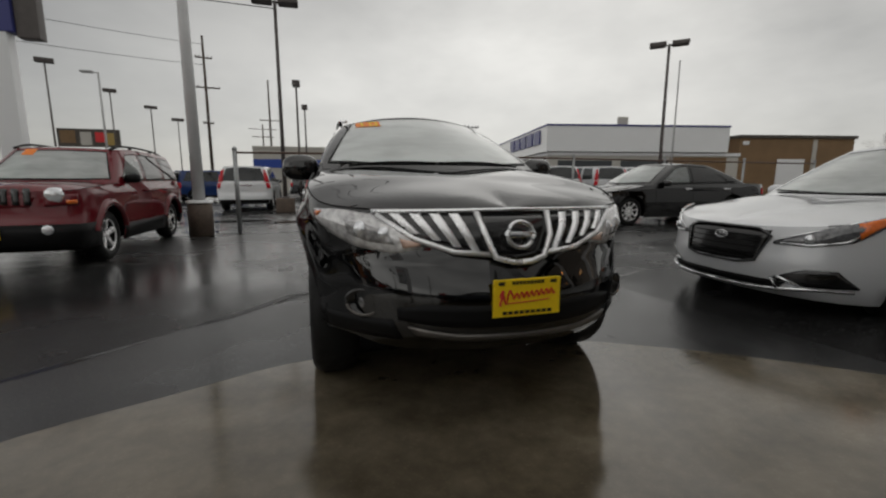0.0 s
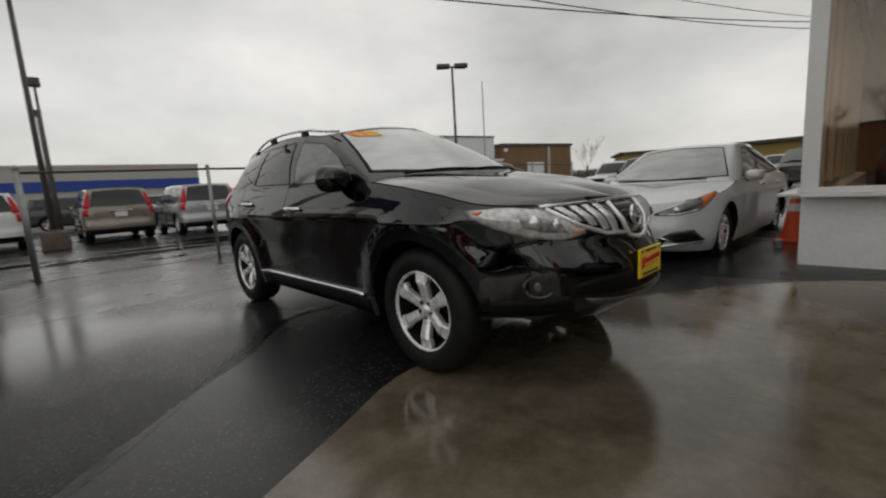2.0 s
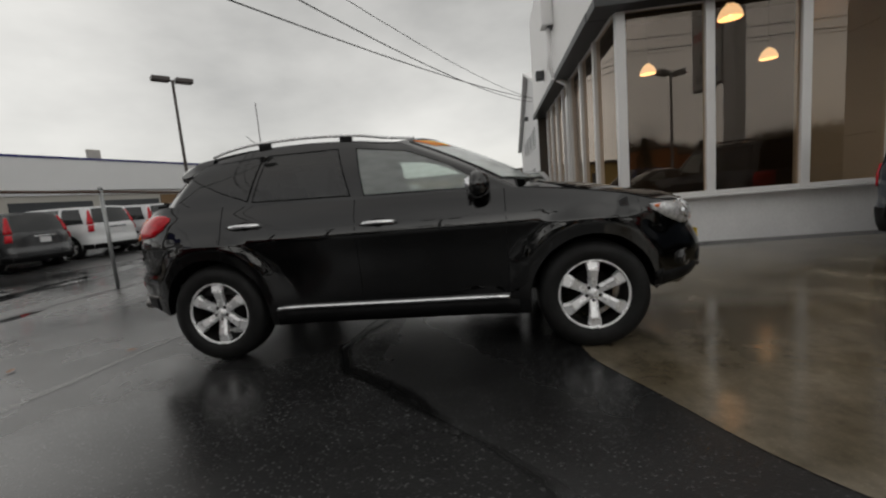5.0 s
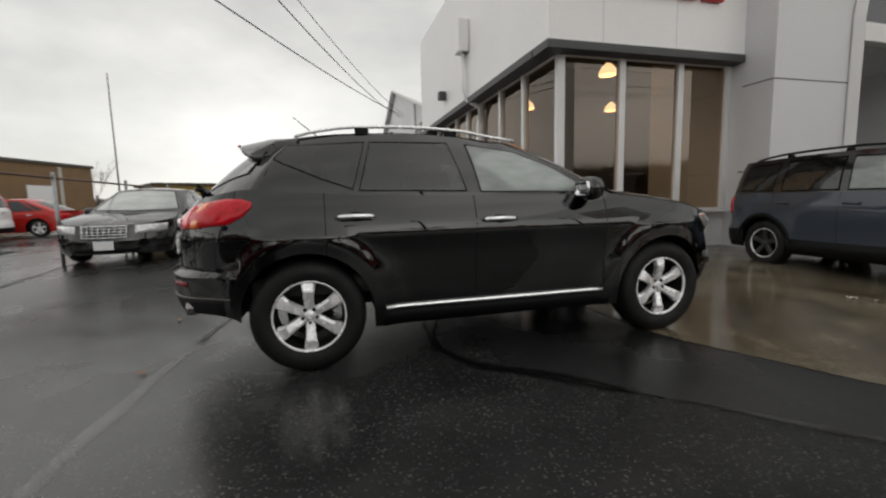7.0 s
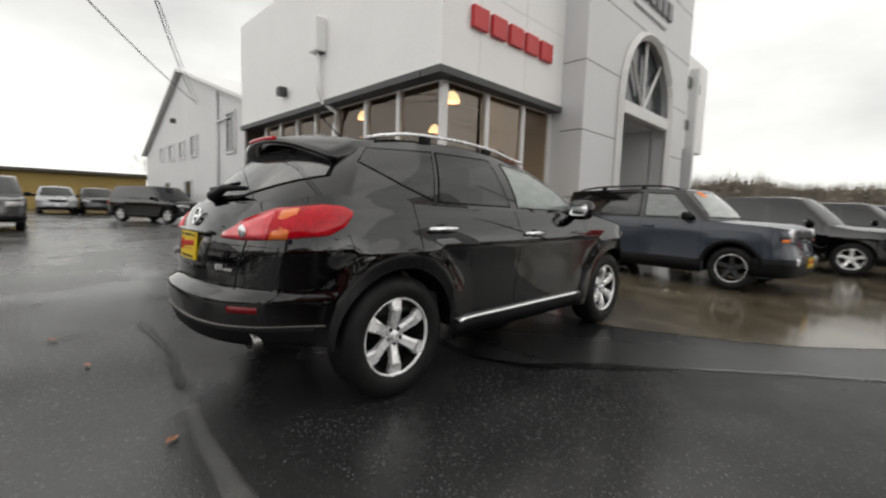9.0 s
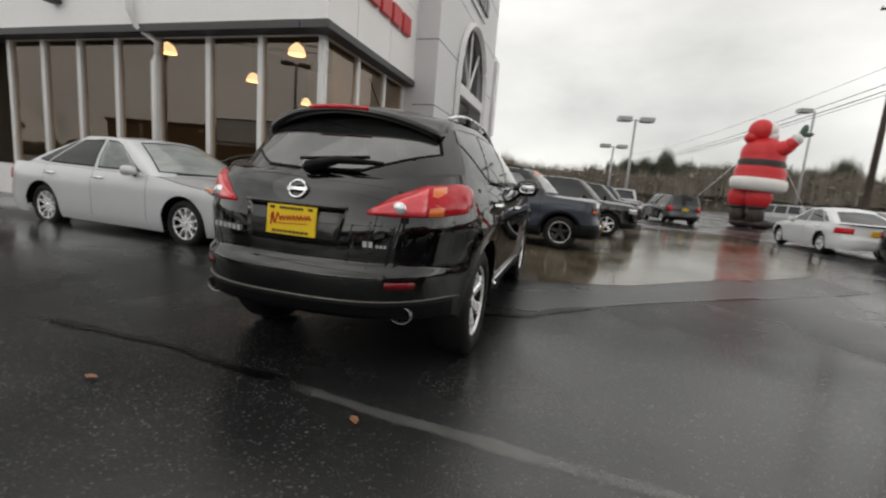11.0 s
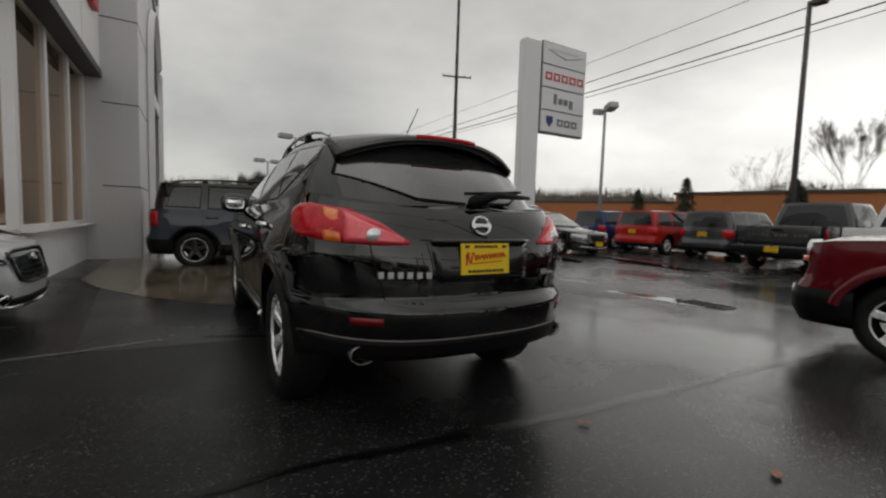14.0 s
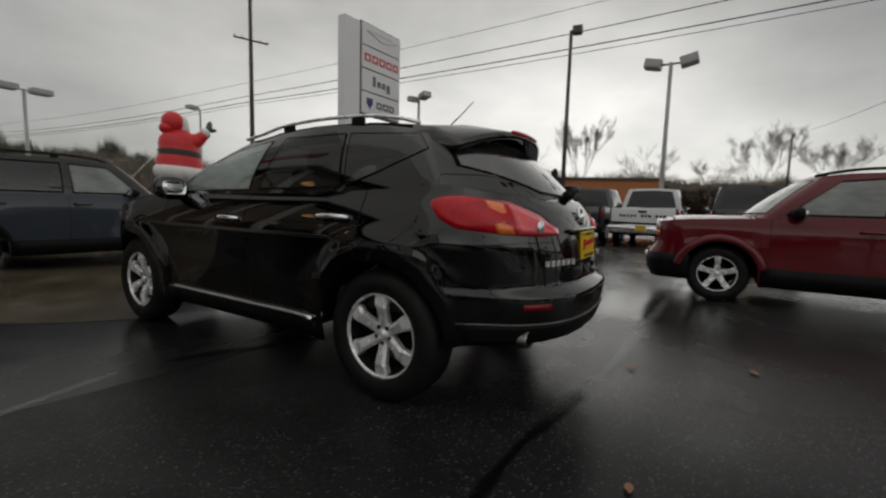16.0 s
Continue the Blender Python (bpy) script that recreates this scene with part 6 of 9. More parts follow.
        l.new(fe.outputs[0], east.inputs[1])
        zone = east
        pale, sp2 = n.new("ShaderNodeMapRange"), n.new("ShaderNodeMapRange")
        pale.inputs["To Min"].default_value, pale.inputs["To Max"].default_value = 0.82, sheen_tone
        sp2.inputs["To Min"].default_value, sp2.inputs["To Max"].default_value = spec * 0.33, spec * 3.8
        l.new(zone.outputs[0], pale.inputs["Value"])
        l.new(zone.outputs[0], sp2.inputs["Value"])
        l.new(sp2.outputs[0], b.inputs["Specular IOR Level"])
        hs2 = n.new("ShaderNodeHueSaturation")
        l.new(hs.outputs[0], hs2.inputs["Color"])
        l.new(pale.outputs[0], hs2.inputs["Value"])
        hs = hs2
    l.new(hs.outputs[0], b.inputs["Base Color"])
    pud = n.new("ShaderNodeMapRange")
    pud.interpolation_type = "SMOOTHSTEP"
    pud.inputs["From Min"].default_value, pud.inputs["From Max"].default_value = puddle_lo, puddle_hi
    add = n.new("ShaderNodeMath")
    add.operation = "MULTIPLY_ADD"
    add.inputs[1].default_value = 0.28
    l.new(mid.outputs["Fac"], add.inputs[0])
    l.new(big.outputs["Fac"], add.inputs[2])
    l.new(add.outputs[0], pud.inputs["Value"])
    rr = n.new("ShaderNodeMapRange")
    rr.inputs["To Min"].default_value, rr.inputs["To Max"].default_value = dry_rough, wet_rough
    l.new(pud.outputs[0], rr.inputs["Value"])
    l.new(rr.outputs[0], b.inputs["Roughness"])
    bp = n.new("ShaderNodeBump")
    bp.inputs["Distance"].default_value = 0.006
    st = n.new("ShaderNodeMapRange")
    st.inputs["To Min"].default_value, st.inputs["To Max"].default_value = relief, 0.02
    l.new(pud.outputs[0], st.inputs["Value"])
    l.new(st.outputs[0], bp.inputs["Strength"])
    l.new(vor.outputs["Distance"], bp.inputs["Height"])
    l.new(bp.outputs[0], b.inputs["Normal"])
    if not sheen_tone:
        b.inputs["Specular IOR Level"].default_value = spec
    return m


def woodland(name, dark, light):
    """Foliage and twigs seen from afar: each clump has a shade of its own."""
    m = bpy.data.materials.new(name)
    m.use_nodes = True
    n, l = m.node_tree.nodes, m.node_tree.links
    g, mx, no, co, ad = n.new("ShaderNodeNewGeometry"), n.new("ShaderNodeMix"), n.new("ShaderNodeTexNoise"), n.new("ShaderNodeTexCoord"), n.new("ShaderNodeMath")
    mx.data_type = "RGBA"
    mx.inputs[6].default_value, mx.inputs[7].default_value = (*dark, 1), (*light, 1)
    no.inputs["Scale"].default_value, no.inputs["Detail"].default_value = 0.12, 5
    ad.operation = "MULTIPLY_ADD"
    ad.inputs[1].default_value = 0.5
    l.new(co.outputs["Object"], no.inputs["Vector"])
    l.new(g.outputs["Random Per Island"], ad.inputs[0])
    sb = n.new("ShaderNodeMapRange")
    sb.inputs["From Min"].default_value, sb.inputs["From Max"].default_value = 0.3, 0.7
    sb.inputs["To Min"].default_value, sb.inputs["To Max"].default_value = 0.0, 0.5
    l.new(no.outputs["Fac"], sb.inputs["Value"])
    l.new(sb.outputs[0], ad.inputs[2])
    l.new(ad.outputs[0], mx.inputs[0])
    b = n["Principled BSDF"]
    b.inputs["Roughness"].default_value = 0.95
    b.inputs["Specular IOR Level"].default_value = 0.1
    l.new(mx.outputs[2], b.inputs["Base Color"])
    return m


def worn(name, color, rough, cover, spec=0.5):
    """A thin coat on the paving, ragged and fading out towards its edges (attribute "edge")."""
    m = mat(name, color, rough, vary=0.4, scale=5, bump=0.02, bump_scale=90)
    n, l = m.node_tree.nodes, m.node_tree.links
    co, t, r, e, a = n.new("ShaderNodeTexCoord"), n.new("ShaderNodeTexNoise"), n.new("ShaderNodeMapRange"), n.new("ShaderNodeAttribute"), n.new("ShaderNodeMath")
    t.inputs["Scale"].default_value, t.inputs["Detail"].default_value, t.inputs["Roughness"].default_value = 3.5, 9, 0.75
    e.attribute_name, a.operation = "edge", "ADD"
    r.interpolation_type = "SMOOTHSTEP"
    r.inputs["From Min"].default_value, r.inputs["From Max"].default_value = 0.72, 1.5
    r.inputs["To Min"].default_value, r.inputs["To Max"].default_value = 0.0, cover
    n["Principled BSDF"].inputs["Specular IOR Level"].default_value = spec
    l.new(co.outputs["Object"], t.inputs["Vector"])
    l.new(t.outputs["Fac"], a.inputs[0])
    l.new(e.outputs["Fac"], a.inputs[1])
    l.new(a.outputs[0], r.inputs["Value"])
    l.new(r.outputs[0], n["Principled BSDF"].inputs["Alpha"])
    return m


M.update({
    "asphalt": wet_ground("wet_asphalt", (0.017, 0.017, 0.0172), 0.31, 0.15, 0.52, 0.80, 115, (0.029, 0.029, 0.0292), stone_glints=4.8, sheen_tone=1.15),
    "asphalt_new": wet_ground("wet_dark_asphalt", (0.010, 0.010, 0.0102), 0.3, 0.14, 0.60, 0.84, 125, (0.017, 0.017, 0.0172), 0.42, 6.0, 0.12),
    "concrete": wet_ground("wet_concrete", (0.20, 0.168, 0.120), 0.24, 0.09, 0.44, 0.70, 160, (0.092, 0.074, 0.046), 0.78, 1.15, 0.05, stain=0.30),
    "line_paint": worn("worn_line_paint", (0.26, 0.26, 0.25), 0.27, 0.34, 1.0),
    "groove": worn("water_in_joint", (0.02, 0.02, 0.02), 0.12, 0.6, 0.7),
    "crack": worn("open_crack", (0.004, 0.004, 0.004), 0.3, 0.85, 0.15),
    "white_panel": mat("white_metal_panel", (0.88, 0.87, 0.86), 0.45, vary=0.04, scale=0.8, bump=0.03, bump_scale=20, rvary=0.1),
    "grey_panel": mat("grey_metal_panel", (0.64, 0.64, 0.645), 0.4, 0.05, vary=0.05, scale=0.8, rvary=0.1),
    "base_white": mat("painted_base", (0.86, 0.85, 0.84), 0.55, vary=0.07, scale=3, bump=0.08, bump_scale=30, rvary=0.1),
    "mullion": mat("white_aluminium", (0.70, 0.69, 0.68), 0.4, 0.1, vary=0.05, scale=2),
    "soffit": mat("dark_fascia_trim", (0.055, 0.056, 0.058), 0.5, vary=0.15, scale=2),
    "shop_glass": pane_glass("shop_glass", (0.60, 0.50, 0.38), 0.01, 1.98, 0.0, (1.0, 0.87, 0.76)),
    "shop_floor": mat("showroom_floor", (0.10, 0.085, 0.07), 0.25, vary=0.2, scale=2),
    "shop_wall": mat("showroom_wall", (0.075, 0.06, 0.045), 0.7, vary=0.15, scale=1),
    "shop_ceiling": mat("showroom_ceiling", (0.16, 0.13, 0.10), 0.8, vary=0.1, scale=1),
    "lamp_glow": glow("warm_lamp", (1.0, 0.74, 0.44), 5.0),
    "lamp_glass": glow("lamp_shade", (1.0, 0.70, 0.42), 1.2),
    "pole_white": mat("pole_white", (0.72, 0.73, 0.73), 0.45, vary=0.1, scale=3, bump=0.05),
    "pole_dark": mat("pole_dark", (0.078, 0.067, 0.063), 0.55, vary=0.2, scale=3),
    "pole_grey": mat("pole_grey", (0.40, 0.40, 0.40), 0.5, 0.3, vary=0.15, scale=3),
    "wood_pole": mat("utility_pole_wood", (0.07, 0.052, 0.04), 0.85, vary=0.3, scale=4, bump=0.4, bump_scale=40),
    "block": mat("stained_concrete_block", (0.115, 0.085, 0.066), 0.6, vary=0.4, scale=4, bump=0.4, bump_scale=25, rvary=0.15),
    "fence_metal": mat("galvanised_steel", (0.32, 0.33, 0.33), 0.4, 0.7, vary=0.15, scale=8),
    "rust": mat("rusty_pipe", (0.10, 0.055, 0.035), 0.6, 0.3, vary=0.3, scale=8),
    "cone": mat("traffic_cone_orange", (0.72, 0.09, 0.02), 0.5, vary=0.12, scale=9),
    "reflective": mat("reflective_band", (0.75, 0.75, 0.76), 0.35, vary=0.06),
    "red_sign": mat("red_letters", (0.55, 0.03, 0.035), 0.4, vary=0.06),
    "grey_sign": mat("grey_letters", (0.16, 0.16, 0.165), 0.4, vary=0.05),
    "green_sign": mat("green_letters", (0.14, 0.17, 0.13), 0.4),
    "blue_sign": mat("blue_letters", (0.03, 0.035, 0.17), 0.4, vary=0.05),
    "blue_band": mat("blue_band", (0.02, 0.06, 0.32), 0.5, vary=0.08, scale=0.5),
    "sign_white": mat("sign_face", (0.74, 0.745, 0.75), 0.3, vary=0.03, scale=1),
    "brick": mat("brown_brick", (0.19, 0.115, 0.055), 0.75, vary=0.2, scale=0.8, bump=0.2, bump_scale=20),
    "yellow_wall": mat("ochre_wall", (0.36, 0.25, 0.075), 0.7, vary=0.12, scale=0.5),
    "orange_wall": mat("orange_wall", (0.40, 0.145, 0.05), 0.7, vary=0.12, scale=0.4),
    "tan_wall": mat("tan_wall", (0.46, 0.44, 0.40), 0.7, vary=0.08, scale=0.4),
    "roof_dark": mat("roof_edge", (0.07, 0.06, 0.05), 0.7, vary=0.2),
    "wall_white": mat("white_wall", (0.74, 0.74, 0.745), 0.6, vary=0.05, scale=0.6, bump=0.05, bump_scale=12),
    "win_far": mat("far_window", (0.05, 0.055, 0.06), 0.1),
    "bark": mat("bark", (0.075, 0.06, 0.05), 0.9, vary=0.3, scale=6),
    "twig": mat("winter_twigs", (0.12, 0.10, 0.088), 0.9, vary=0.25, scale=2),
    "hedge": woodland("dark_thicket", (0.035, 0.029, 0.023), (0.095, 0.076, 0.06)),
    "wood_far": woodland("winter_wood", (0.135, 0.120, 0.095), (0.30, 0.262, 0.220)),
    "conifer": woodland("conifer", (0.045, 0.054, 0.040), (0.10, 0.105, 0.078)),
    "wire": mat("cable", (0.03, 0.03, 0.03), 0.6),
    "s_red": mat("inflatable_red", (0.60, 0.02, 0.025), 0.45, vary=0.1, scale=2, bump=0.15, bump_scale=5),
    "s_white": mat("inflatable_white", (0.78, 0.76, 0.74), 0.55, vary=0.06, scale=2),
    "s_black": mat("inflatable_black", (0.03, 0.018, 0.015), 0.5),
    "s_green": mat("inflatable_green", (0.06, 0.11, 0.085), 0.5),
    "litter": mat("wet_paper", (0.6, 0.6, 0.58), 0.6, vary=0.1, scale=20),
})


def rise(x, y):
    """The yard climbs a hand's width towards the showroom."""
    q = 0.75 * x - 0.25 * y
    t = min(1.0, max(0.0, (q - 1.0) / 2.3))
    return 0.11 * t * t * (3 - 2 * t)


# ground: one sheet, finer near the car, out to the horizon
bm = bmesh.new()
coords = sorted({round(v, 3) for v in list(np.arange(-24, 24.1, 0.75)) + [-1500, -700, -300, -150, -80, -50, -35, 35, 50, 80, 150, 300, 700, 1500]})
gv = [[bm.verts.new((x, y, rise(x, y) if abs(x) < 30 and abs(y) < 30 else rise(max(-29, min(29, x)), max(-29, min(29, y))))) for x in coords] for y in coords]
for a, b in zip(gv, gv[1:]):
    for i in range(len(a) - 1):
        bm.faces.new((a[i], a[i + 1], b[i + 1], b[i]))
tagged(part("ground", bm, M["asphalt"]), "dark wet asphalt car lot with puddles", "ground", kind="structure")


def edge_y(x):
    """The rear edge of the round concrete apron."""
    return knots(x, [(-8.0, -9.0), (-6.0, -5.4), (-4.6, -4.0), (-3.4, -3.0), (-2.2, -1.86), (-1.6, -1.58), (-0.95, -1.32), (0.0, -1.27), (0.6, -1.36), (1.1, -1.6), (1.6, -1.98), (2.1, -2.5), (2.5, -3.1), (2.62, -3.5)])


# apron: a concrete sheet laid just proud of the asphalt
bm = bmesh.new()
xs = list(np.linspace(-8.0, 2.66, 70))
rows = []
for x in xs:
    y1 = edge_y(min(x, 2.62))
    y0 = -16.0
    rows.append([Vector((x, y1 + (y0 - y1) * t, rise(x, y1 + (y0 - y1) * t) + 0.007)) for t in np.linspace(0, 1, 26)])
grid_mesh(bm, rows)
bmesh.ops.recalc_face_normals(bm, faces=bm.faces[:])
tagged(part("pavement", bm, M["concrete"]), "rounded wet brown concrete apron, shiny with rain", "pavement", kind="structure")


def ribbon(name, pts, width, material, label, category, z=0.006, jitter=0.0):
    """A wandering strip on the paving, strongest along its middle and fading at the rims and ends."""
    bm = bmesh.new()
    edge = bm.verts.layers.float.new("edge")
    rng = random.Random(len(pts) * 7 + int(width * 1000))
    ph = [rng.uniform(0, 6.28) for _ in range(6)]
    total = sum(math.hypot(x1 - x0, y1 - y0) for (x0, y0), (x1, y1) in zip(pts, pts[1:]))
    run, rows = 0.0, []
    for i in range(len(pts) - 1):
        (x0, y0), (x1, y1) = pts[i], pts[i + 1]
        length = math.hypot(x1 - x0, y1 - y0)
        n = max(2, int(length / 0.06))
        d = Vector(((y0 - y1) / length, (x1 - x0) / length, 0))
        for k in range(n + (i == len(pts) - 2)):
            t = k / n
            s = run + length * t
            drift = width * jitter * 0.5 * (math.sin(2.1 * s + ph[0]) + 0.6 * math.sin(6.3 * s + ph[1]))
            w = width * (1 + jitter * (0.6 * math.sin(3.7 * s + ph[2]) + 0.4 * math.sin(11 * s + ph[3]) + 0.3 * rng.uniform(-1, 1)))
            fade = min(1.0, min(s, total - s) / 0.35)
            row = []
            for f, e in ((-1.0, 0.0), (-0.45, 0.75), (0.0, 1.0), (0.45, 0.75), (1.0, 0.0)):
                c = Vector((x0 + (x1 - x0) * t, y0 + (y1 - y0) * t, 0)) + d * (drift + w * f)
                v = bm.verts.new((c.x, c.y, rise(c.x, c.y) + z))
                v[edge] = e * fade
                row.append(v)
            rows.append(row)
        run += length
    for a, b in zip(rows, rows[1:]):
        for k in range(4):
            bm.faces.new((a[k], a[k + 1], b[k + 1], b[k]))
    bmesh.ops.recalc_face_normals(bm, faces=bm.faces[:])
    return tagged(part(name, bm, material), label, category, kind="structure")


# newer, darker asphalt between the apron and its tar joint
joint = [(-6.2, -4.0), (-4.6, -2.75), (-3.03, -1.5), (-2.52, -1.12), (-2.05, -0.69), (-1.86, -0.48), (-1.54, -0.13), (-1.17, 0.12), (-0.62, 0.14), (0.3, 0.14), (1.2, 0.05), (2.1, 0.0)]
bm = bmesh.new()
rows = []
for t in np.linspace(0, 1, 60):
    a = lerp_poly(joint, t)
    bx = min(2.6, a[0] + 0.25)
    p, q = Vector((a[0], a[1], 0)), Vector((bx, edge_y(bx) - 0.05, 0))
    rows.append([Vector((*p.lerp(q, k / 6).xy, rise(*p.lerp(q, k / 6).xy) + 0.0035)) for k in range(7)])
grid_mesh(bm, rows)
bmesh.ops.recalc_face_normals(bm, faces=bm.faces[:])
tagged(part("pavement_patch", bm, M["asphalt_new"]), "band of newer black asphalt round the apron", "pavement", kind="structure")
ribbon("tar_joint", joint[:6], 0.05, M["groove"], "shallow water-filled joint in the asphalt", "joint", 0.006, 0.3)
ribbon("crack", [(-1.95, -0.58), (-1.54, -0.13), (-1.36, 0.06), (-1.1, 0.34), (-0.7, 0.5), (0.0, 0.36), (0.7, 0.05), (1.4, -0.16)], 0.085, M["crack"], "ragged dark open crack in the wet asphalt", "crack", 0.0065, 0.45)
ribbon("parking_line", [(1.35, -0.24), (1.75, -0.14), (2.12, -0.01), (2.7, 0.16), (3.2, 0.3)], 0.05, M["line_paint"], "worn pale parking line on wet asphalt", "road marking", 0.006, 0.25)
ribbon("parking_line", [(-5.4, 2.68), (-3.29, 2.58), (-1.58, 2.48), (-0.57, 2.42), (0.12, 2.36)], 0.07, M["line_paint"], "worn pale parking line on wet asphalt", "road marking", 0.005, 0.25)
ribbon("crack", [(-0.15, 2.37), (0.2, 2.33), (0.8, 2.27), (1.5, 2.27), (2.2, 2.30)], 0.05, M["crack"], "ragged dark open crack in the wet asphalt", "crack", 0.0065, 0.5)
ribbon("joint", [(-5.0, 5.6), (-2.7, 5.75), (3.0, 5.95), (9.0, 6.0)], 0.08, M["crack"], "dark wet gutter joint below the fence", "joint", 0.005, 0.5)

# ---- showroom ----
GX, GY = 3.10, -2.71           # planes of the glass, west and north
FX, FY = 2.80, -2.38           # planes of the upper white walls
Z0, ZS, ZT, ZR = 0.05, 0.82, 3.62, 6.95
NORTH_X = [3.10, 4.36, 5.56, 6.84, 7.92, 9.0, 10.1, 11.2]
WEST_Y = [-2.71, -4.0, -5.28, -6.40]
XE = 12.5


def wall(name, bm, material, label):
    return tagged(part(name, bm, material, smooth=False), label, "wall", kind="structure")


bm = bmesh.new()
box(bm, GX + 0.10, (GY - 6.5) / 2 + 0.0, (ZS + 0.0) / 2, 0.24, 6.5 + GY, ZS, 0)
wall("wall_west_base", bm, M["base_white"], "low white painted base wall under showroom windows")
bm = bmesh.new()
box(bm, (GX + XE) / 2 + 0.11, GY - 0.10, ZS / 2, XE - GX - 0.02, 0.24, ZS, 0)
wall("wall_north_base", bm, M["base_white"], "low white painted base wall along the showroom side")
bm = bmesh.new()
box(bm, FX + 0.2, (FY - 6.5) / 2, (ZT + 0.10 + ZR) / 2, 0.4, 6.5 + FY, ZR - ZT - 0.10)
box(bm, (FX + XE) / 2 + 0.2, FY - 0.2, (ZT + 0.10 + ZR) / 2, XE - FX - 0.4, 0.4, ZR - ZT - 0.10)
wall("wall_upper", bm, M["white_panel"], "smooth white metal-panel upper wall")
bm = bmesh.new()
box(bm, FX + 0.24, (FY - 6.48) / 2 + 0.02, ZT + 0.04, 0.54, 6.48 + FY + 0.04, 0.14, 0.01)
box(bm, (FX + XE) / 2 + 0.27, FY - 0.22, ZT + 0.04, XE - FX - 0.5, 0.54, 0.14, 0.01)
tagged(part("trim_fascia", bm, M["soffit"], smooth=False), "dark grey fascia trim above the windows", "trim", kind="structure")
bm = bmesh.new()
box(bm, (FX + XE) / 2, (FY - 16) / 2, ZR - 0.3, XE - FX - 0.5, 13.0, 0.2)
tagged(part("roof", bm, M["roof_dark"], smooth=False), "flat roof of the showroom", "roof", kind="structure")
# panel joints of the upper wall
bm = bmesh.new()
for y in (-3.4, -4.9):
    box(bm, FX - 0.001, y, (ZT + 0.12 + ZR) / 2, 0.006, 0.012, ZR - ZT - 0.14)
for z in (5.35,):
    box(bm, FX - 0.001, (FY - 6.5) / 2, z, 0.006, 6.5 + FY, 0.012)
tagged(part("trim_panel_joint", bm, M["grey_panel"], smooth=False), "thin joints between white wall panels", "trim", kind="structure")


def window_bay(name, a, b, north):
    """One tall pane between posts with a sill and head rail."""
    w = thing(name, "tall showroom window with white frame, dark room behind", "window", "showroom windows", "structure")
    bm = bmesh.new()
    c, d = (a + b) / 2, abs(b - a)
    if north:
        grid_mesh(bm, [[(c + d / 2 - 0.03, GY, ZS + 0.03), (c + d / 2 - 0.03, GY, ZT - 0.03)], [(c - d / 2 + 0.03, GY, ZS + 0.03), (c - d / 2 + 0.03, GY, ZT - 0.03)]])
    else:
        grid_mesh(bm, [[(GX, c + d / 2 - 0.03, ZS + 0.03), (GX, c + d / 2 - 0.03, ZT - 0.03)], [(GX, c - d / 2 + 0.03, ZS + 0.03), (GX, c - d / 2 + 0.03, ZT - 0.03)]])
    p = part("pane", bm, M["shop_glass"], w, smooth=False)
    p.visible_shadow = False
    bm = bmesh.new()
    for z, h in ((ZS + 0.03, 0.06), (ZT - 0.02, 0.05)):
        if north:
            box(bm, c, GY, z, d - 0.10, 0.09, h, 0.008)
        else:
            box(bm, GX, c, z, 0.09, d - 0.10, h, 0.008)
    part("rail", bm, M["mullion"], w, smooth=False)
    bm = bmesh.new()
    if north:
        box(bm, c, GY + 0.10, ZS - 0.015, d - 0.006, 0.20, 0.03, 0.005)
    else:
        box(bm, GX - 0.10, c, ZS - 0.015, 0.20, d - 0.006, 0.03, 0.005)
    part("window_sill", bm, M["mullion"], w, smooth=False)
    return w


k = 1
for a, b in zip(NORTH_X, NORTH_X[1:]):
    window_bay(f"window_{k}", a, b, True)
    k += 1
for a, b in zip(WEST_Y, WEST_Y[1:]):
    window_bay(f"window_{k}", a, b, False)
    k += 1
post = None
for x, y, s in [(GX + 0.01, GY - 0.055, 0.12)] + [(x, GY, 0.11) for x in NORTH_X[1:]] + [(GX, y, 0.11) for y in WEST_Y[1:]]:
    bm = bmesh.new()
    box(bm, x, y, (ZS + ZT) / 2, s, s + 0.02, ZT - ZS, 0.012)
    tagged(part("trim_post", bm, M["mullion"], smooth=False), "white aluminium window post", "window post", "window posts", "structure")

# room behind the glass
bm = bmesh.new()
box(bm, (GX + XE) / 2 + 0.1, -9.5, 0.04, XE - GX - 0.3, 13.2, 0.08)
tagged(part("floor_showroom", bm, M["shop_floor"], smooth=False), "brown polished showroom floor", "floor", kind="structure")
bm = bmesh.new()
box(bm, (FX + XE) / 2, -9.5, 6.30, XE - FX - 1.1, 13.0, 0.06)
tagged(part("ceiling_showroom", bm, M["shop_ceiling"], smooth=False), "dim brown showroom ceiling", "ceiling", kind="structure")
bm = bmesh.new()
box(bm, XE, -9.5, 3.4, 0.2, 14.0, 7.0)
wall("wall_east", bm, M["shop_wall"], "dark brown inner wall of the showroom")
bm = bmesh.new()
box(bm, 7.5, -16.0, 3.4, 10.0, 0.2, 7.0)
wall("wall_south", bm, M["wall_white"], "plain rear wall of the showroom")


